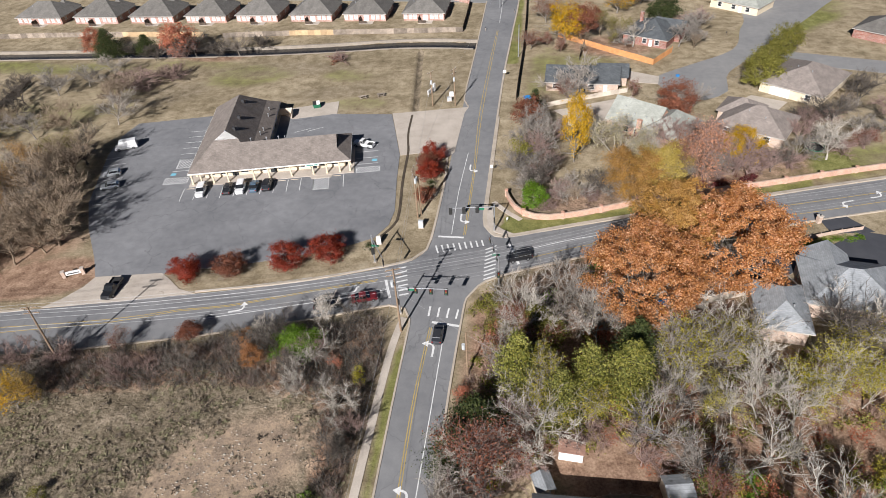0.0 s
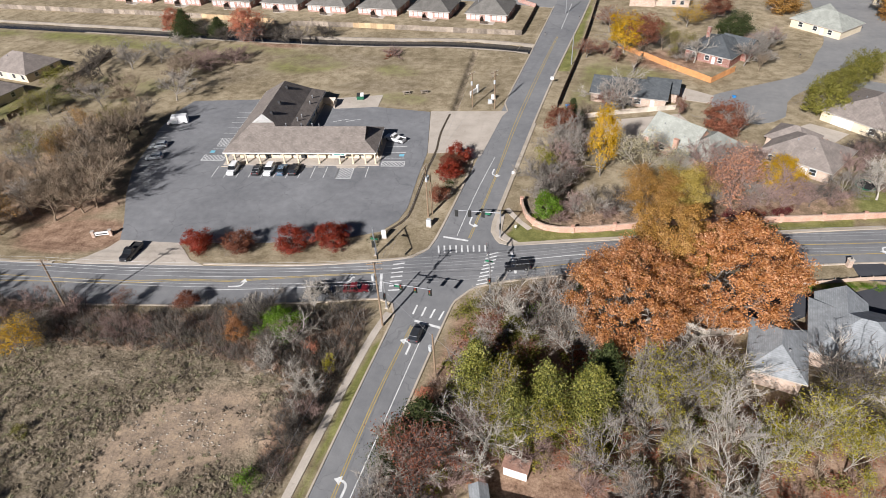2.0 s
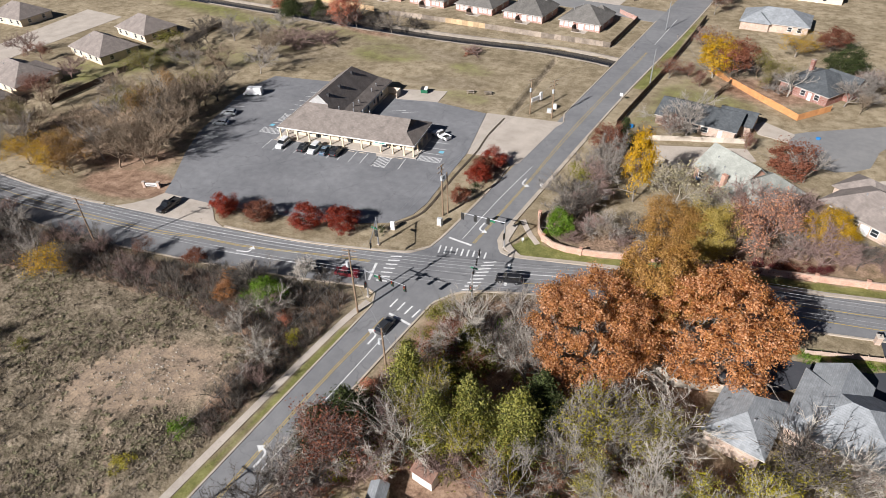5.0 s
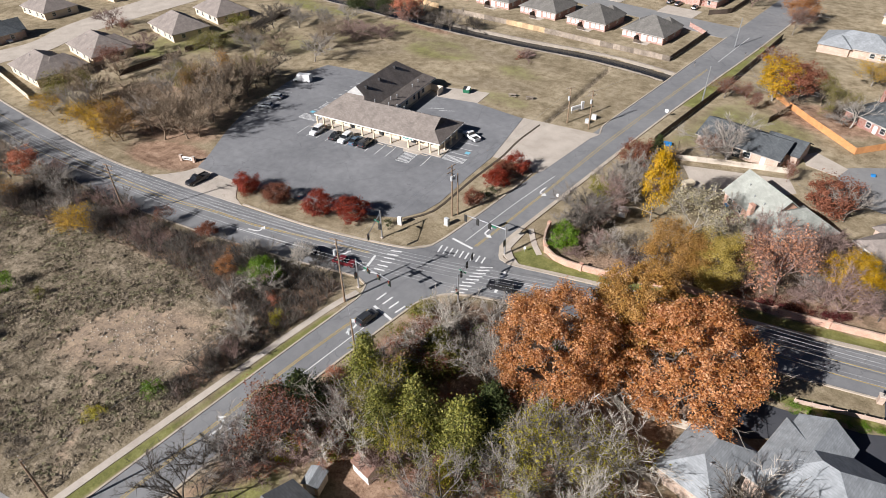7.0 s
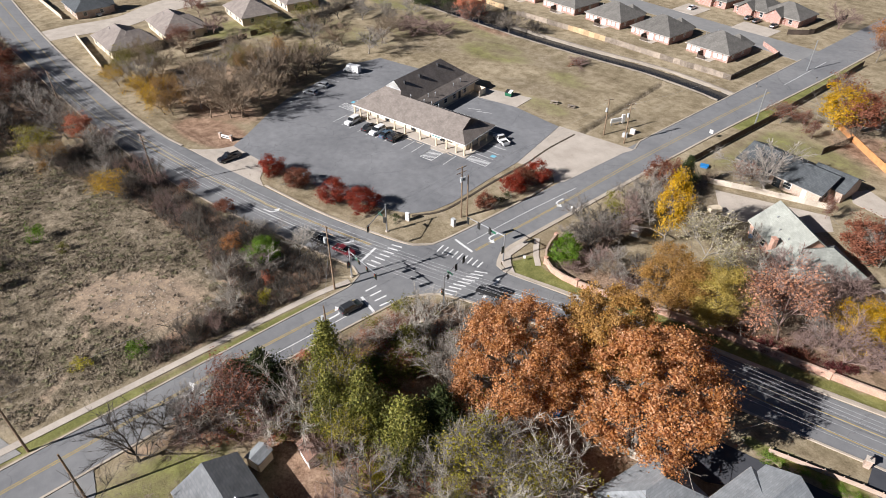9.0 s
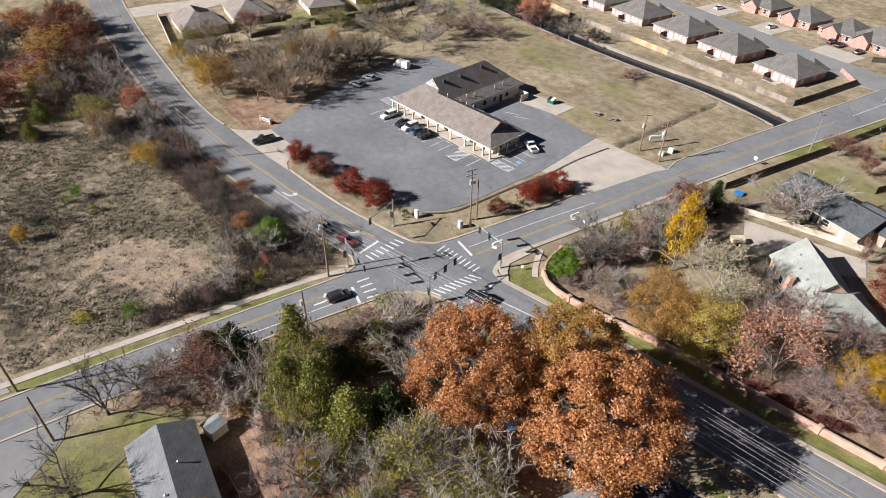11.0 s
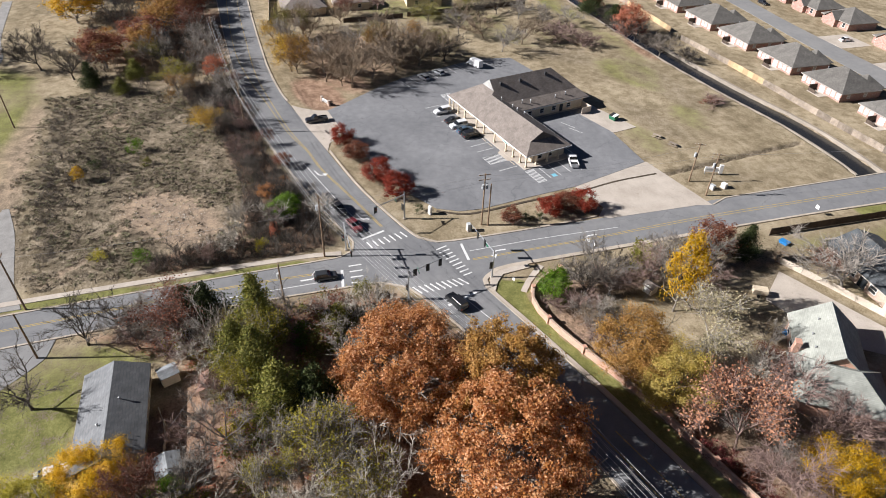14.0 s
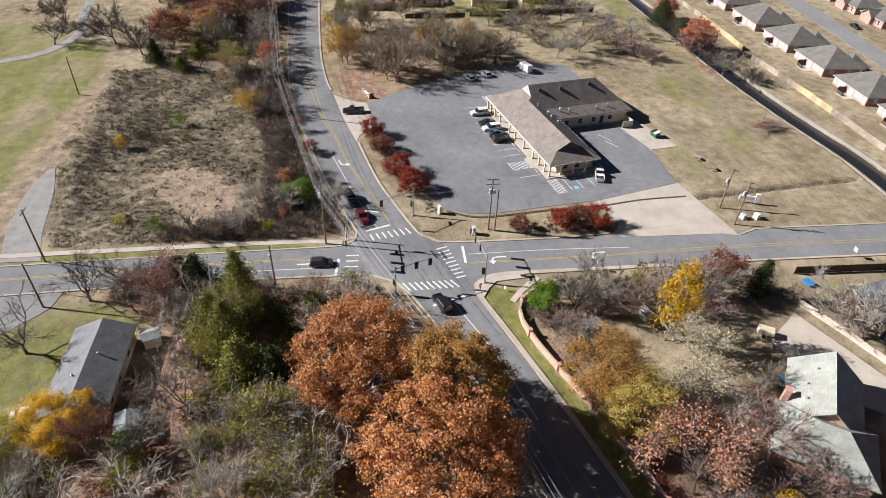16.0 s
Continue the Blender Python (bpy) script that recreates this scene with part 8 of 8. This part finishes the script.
def signal_mast(bx, by, ex, ey, n, face, label, h=6.0):
    """A galvanised pole with a long arm from the base to the arm's end; heads hang near the end."""
    e = tagged(empty("traffic_signal", bx, by, 0, 0), label, "traffic signal", "signals at the crossing")
    part("pole", rod(bmesh.new(), (0, 0, 0), (0, 0, h + 0.6), 0.17, 0.12, 10), M_GALV, e)
    part("pole_base", nb(-0.3, 0.3, -0.3, 0.3, -0.1, 0.22, 0.03), M_CONC, e)
    d = np.array((ex - bx, ey - by))
    part("mast_arm", rod(bmesh.new(), (0, 0, h), (d[0], d[1], h + 0.35), 0.11, 0.06, 8), M_GALV, e)
    ln = float(np.hypot(*d))
    for k in range(n):
        t = 1 - k * (2.6 / ln) - 0.03
        signal_head(e, d[0] * t, d[1] * t, h - 0.35, face)
    part("street_sign", nb(d[0] * 0.3 - 0.7, d[0] * 0.3 + 0.7, d[1] * 0.3 - 0.02, d[1] * 0.3 + 0.02, h - 0.5, h - 0.1), M_STREETGREEN, e, "green street sign panel")
    signal_head(e, 0.0, -0.35, 3.0, face + 90)


signal_mast(-6.4, 100.1, -15.1, 98.6, 3, 180, "galvanised signal mast on the grass corner with three heads")
signal_mast(-28.6, 89.0, -24.9, 82.2, 1, 110, "galvanised signal mast on the dry grass corner")
signal_mast(-21.2, 75.6, -12.6, 75.4, 3, 0, "galvanised signal mast beside the wooden pole")
signal_mast(-4.6, 83.8, -6.6, 90.2, 3, -80, "galvanised signal mast at the wood's corner")


def box_thing(name, label, category, x, y, rz, w, d, h, material, z=0.0):
    e = tagged(empty(name, x, y, z, rz), label, category)
    part("cabinet", nb(-w / 2, w / 2, -d / 2, d / 2, 0.1, h, 0.03), material, e)
    part("base", nb(-w / 2 - 0.1, w / 2 + 0.1, -d / 2 - 0.1, d / 2 + 0.1, -0.05, 0.12), M_CONC, e)
    part("door", nb(-w / 2 + 0.06, w / 2 - 0.06, -d / 2 - 0.025, -d / 2, 0.2, h - 0.1), material, e)
    return e


box_thing("signal_cabinet", "pale metal signal control cabinet on the verge", "cabinet", -21.4, 100.6, 0, 1.0, 0.7, 1.7, M_TRANSF)
box_thing("signal_cabinet", "white utility cabinet near the corner", "cabinet", -29.0, 94.6, 20, 0.9, 0.5, 1.9, M_WHITETRIM)
box_thing("utility_box", "pale green ground utility box", "utility box", -22.6, 159.4, 15, 1.2, 0.9, 1.1, M_TRANSF)
box_thing("utility_box", "white ground utility box by the pole", "utility box", -22.4, 162.4, 15, 1.2, 0.9, 1.2, M_WHITETRIM)

# painted sign boxes on posts
sg = tagged(empty("road_sign", -28.2, 163.4, 0, 70), "white double sign panel on posts facing the street", "sign")
part("panel", nb(-2.0, 1.2, -0.15, 0.15, 0.7, 1.9, 0.03), M_WHITETRIM, sg)
part("panel", nb(1.3, 2.2, -0.25, 0.25, 0.4, 2.6, 0.03), M_WHITETRIM, sg)
for a in (-1.7, 0.9, 1.75):
    part("post", nb(a - 0.07, a + 0.07, -0.07, 0.07, -0.1, 0.9), M_GALV, sg)
part("writing_bar", nb(-1.7, 0.9, -0.175, -0.15, 1.2, 1.5), M_TRANSF, sg)
mon = tagged(empty("monument_sign", -87.0, 81.2, 0, 24), "low white and dark sign between brick piers", "sign")
part("panel", nb(-1.4, 1.4, -0.15, 0.15, 0.35, 1.15, 0.02), M_WHITETRIM, mon)
part("writing_bar", nb(-1.1, 1.1, -0.17, -0.15, 0.6, 0.85), M_DARKMETAL, mon)
for s in (-1.75, 1.75):
    part("pier", box(nb(s - 0.3, s + 0.3, -0.3, 0.3, -0.1, 1.4), s - 0.36, s + 0.36, -0.36, 0.36, 1.4, 1.5), M_BRICKTAN, mon)
sm = tagged(empty("lawn_sign", -47.6, 86.0, 0, 20), "small grey metal sign on two posts", "sign")
part("panel", nb(-0.5, 0.5, -0.03, 0.03, 1.2, 2.4), M_TRANSF, sm)
for s in (-0.4, 0.4):
    part("post", nb(s - 0.04, s + 0.04, -0.04, 0.04, -0.1, 2.4), M_GALV, sm)


def road_sign(x, y, rz, w, h, top, material, label):
    e = tagged(empty("road_sign", x, y, 0, rz), label, "sign")
    part("post", rod(bmesh.new(), (0, 0.04, -0.1), (0, 0.04, top), 0.035, n=6), M_GALV, e)
    part("panel", nb(-w / 2, w / 2, -0.02, 0.01, top - h, top, 0.01), material, e)


road_sign(-9.0 + 0.9, 175, 0, 0.9, 0.9, 2.4, M_WHITETRIM, "white square road sign on a thin post")
road_sign(-8.4, 122, 0, 0.6, 0.75, 2.2, M_WHITETRIM, "small white road sign on a thin post")
road_sign(-4.0, 103.4, 40, 0.5, 0.7, 1.2, M_WHITETRIM, "small white marker post on the grass")
pier = tagged(empty("brick_pier", 56.6, 106.6, 0, 18), "tan brick entry pier with stone cap", "pier")
part("shaft", nb(-0.4, 0.4, -0.4, 0.4, -0.1, 1.5), M_BRICKTAN, pier)
part("cap", nb(-0.5, 0.5, -0.5, 0.5, 1.5, 1.65, 0.03), M_CONC, pier)
part("lantern", rod(bmesh.new(), (0, 0, 1.65), (0, 0, 2.0), 0.12, 0.08), M_DARKMETAL, pier)

# ---- small things ----
M_DUMPGREEN = paint("dumpster_green", (0.01, 0.14, 0.07), 0.5, 0, 0.1)
M_BLUE = paint("bright_blue_plastic", (0.02, 0.22, 0.55), 0.5, 0, 0.1)
dm = tagged(empty("dumpster", -59.4, 154.6, 0.05, 20), "green metal dumpster with black lids", "dumpster")
part("bin", loft([[(-0.95, -0.75, 0.15), (0.95, -0.75, 0.15), (0.95, 0.6, 0.15), (-0.95, 0.6, 0.15)], [(-1.0, -0.95, 1.2), (1.0, -0.95, 1.2), (1.0, 0.7, 1.55), (-1.0, 0.7, 1.55)]]), M_DUMPGREEN, dm)
for s in (-0.5, 0.5):
    part("lid", slab(bmesh.new(), [(s - 0.48, -0.98, 1.25), (s + 0.48, -0.98, 1.25), (s + 0.48, 0.72, 1.62), (s - 0.48, 0.72, 1.62)], 0.05), M_TYRE if s < 0 else M_WHITETRIM, dm)
    part("skid", nb(s * 1.6 - 0.05, s * 1.6 + 0.05, -0.7, 0.5, -0.02, 0.17), M_DARKMETAL, dm)
for s in (-1.05, 1.05):
    part("fork_pocket", nb(s - 0.05, s + 0.05, -0.5, 0.4, 0.7, 0.9), M_DUMPGREEN, dm)


def picnic_table(x, y, rz):
    e = tagged(empty("picnic_table", x, y, 0, rz), "weathered grey wooden picnic table on the grass", "picnic table", "picnic tables")
    for k in range(4):
        part("top_plank", nb(-1.1, 1.1, -0.4 + 0.2 * k, -0.22 + 0.2 * k, 0.7, 0.75), M_WOODGREY, e)
    for s in (-0.8, 0.8):
        part("bench", nb(-1.1, 1.1, s - 0.14, s + 0.14, 0.42, 0.47), M_WOODGREY, e)
        for t in (-1, 1):
            part("leg", rod(bmesh.new(), (s, t * 0.75, -0.05), (s, t * 0.25, 0.72), 0.06, n=5), M_WOODGREY, e)
        part("brace", nb(s - 0.04, s + 0.04, -0.85, 0.85, 0.36, 0.43), M_WOODGREY, e)


picnic_table(-47.6, 160.6, 30)
picnic_table(-42.7, 162.2, 25)
picnic_table(-112, 127.5, 60)
tr = tagged(empty("trampoline", 64.7, 135.0, 0, 0), "round trampoline with green edge and netting poles", "trampoline")
bm = bmesh.new()
bmesh.ops.create_circle(bm, cap_ends=True, segments=24, radius=1.9, matrix=Matrix.Translation((0, 0, 0.85)))
part("mat", bm, M_TYRE, tr)
ringv = [(2.1 * math.cos(a), 2.1 * math.sin(a)) for a in np.linspace(0, 2 * math.pi, 25)]
ribbon("rim_pad", ringv, -0.18, 0.18, 0.84, 0.92, M_DUMPGREEN, tr)
for k in range(6):
    a = k * math.pi / 3
    part("pole", rod(bmesh.new(), (2.1 * math.cos(a), 2.1 * math.sin(a), 0), (2.1 * math.cos(a), 2.1 * math.sin(a), 2.5), 0.03, n=6), M_DUMPGREEN, tr)


def tub(x, y, label, s=1.0, z=0.0):
    e = tagged(empty("play_pool" if s > 1 else "storage_bin", x, y, z, 20), label, "bin" if s <= 1 else "play pool")
    part("shell", loft([[(-0.6 * s, -0.5 * s, 0), (0.6 * s, -0.5 * s, 0), (0.6 * s, 0.5 * s, 0), (-0.6 * s, 0.5 * s, 0)], [(-0.75 * s, -0.6 * s, 0.5), (0.75 * s, -0.6 * s, 0.5), (0.75 * s, 0.6 * s, 0.5), (-0.75 * s, 0.6 * s, 0.5)]]), M_BLUE, e)
    part("lip", nb(-0.8 * s, 0.8 * s, -0.65 * s, 0.65 * s, 0.48, 0.55, 0.02), M_BLUE, e)


tub(-1.2, 161.2, "bright blue plastic pool on the yard grass", 1.2)
tub(23.8, 81.0, "bright blue tarpaulin-covered bin in the pen", 1.0)
tub(41.0, 176.0, "blue wheeled waste bin at the kerb", 0.6)
tub(20.2, 143.4, "blue covered bin beside the house", 0.7)
tl = tagged(empty("utility_trailer", 10.6, 145.6, 0.03, 60), "small cream covered utility trailer on the slab", "trailer")
part("box_body", nb(-1.3, 1.3, -0.75, 0.75, 0.5, 1.5, 0.05), M_CREAM, tl)
for s in (-1, 1):
    part("wheel", rod(bmesh.new(), (-0.2, s * 0.8, 0.3), (-0.2, s * 1.02, 0.3), 0.3, n=12), M_TYRE, tl)
part("tow_bar", nb(1.3, 2.4, -0.06, 0.06, 0.45, 0.55), M_GALV, tl)
for x, y, lab in ((-16.6, 214, "black mailbox on a wooden post"), (-7.4, 232, "black mailbox on a wooden post"), (61, 208, "black mailbox on a wooden post")):
    mb = tagged(empty("mailbox", x, y, 0, 0), lab, "mailbox")
    part("post", nb(-0.05, 0.05, -0.05, 0.05, -0.1, 1.05), M_WOODGREY, mb)
    part("box", nb(-0.13, 0.13, -0.28, 0.28, 1.05, 1.32, 0.04), M_DARKMETAL, mb)
M_ROCK = surface("pale_rubble", (0.42, 0.36, 0.29), (0.66, 0.59, 0.5), 6, 1, 0.95, 0.4, vary=0.3)
gr = np.random.default_rng(77)
rocks = []
for i in range(260):
    u = gr.normal(size=2)
    cx, cy = -40.5 + u[0] * 6 - u[1] * 1.6, 43 + u[0] * 4 + u[1] * 2.6
    s = gr.uniform(0.05, 0.17)
    q = gr.normal(size=(8, 3)) * 0.12 + np.array([(a, b, c) for a in (-1, 1) for b in (-1, 1) for c in (-0.5, 0.5)])
    q = q * s * (1, gr.uniform(0.5, 1), 0.25) + (cx, cy, -0.03 + 0.45 * max(0, min(1, noise.noise((cx * 0.13, cy * 0.13, 0)) + 0.25)) + 0.03)
    rocks.append((q, np.array([(0, 1, 3, 2), (4, 6, 7, 5), (0, 4, 5, 1), (2, 3, 7, 6), (0, 2, 6, 4), (1, 5, 7, 3)])))
V, F = join(rocks)
tagged(new("rubble", raw_mesh("rubble", V, F, M_ROCK)), "scattered pale rubble stones on bare earth", "rubble", kind="stuff")
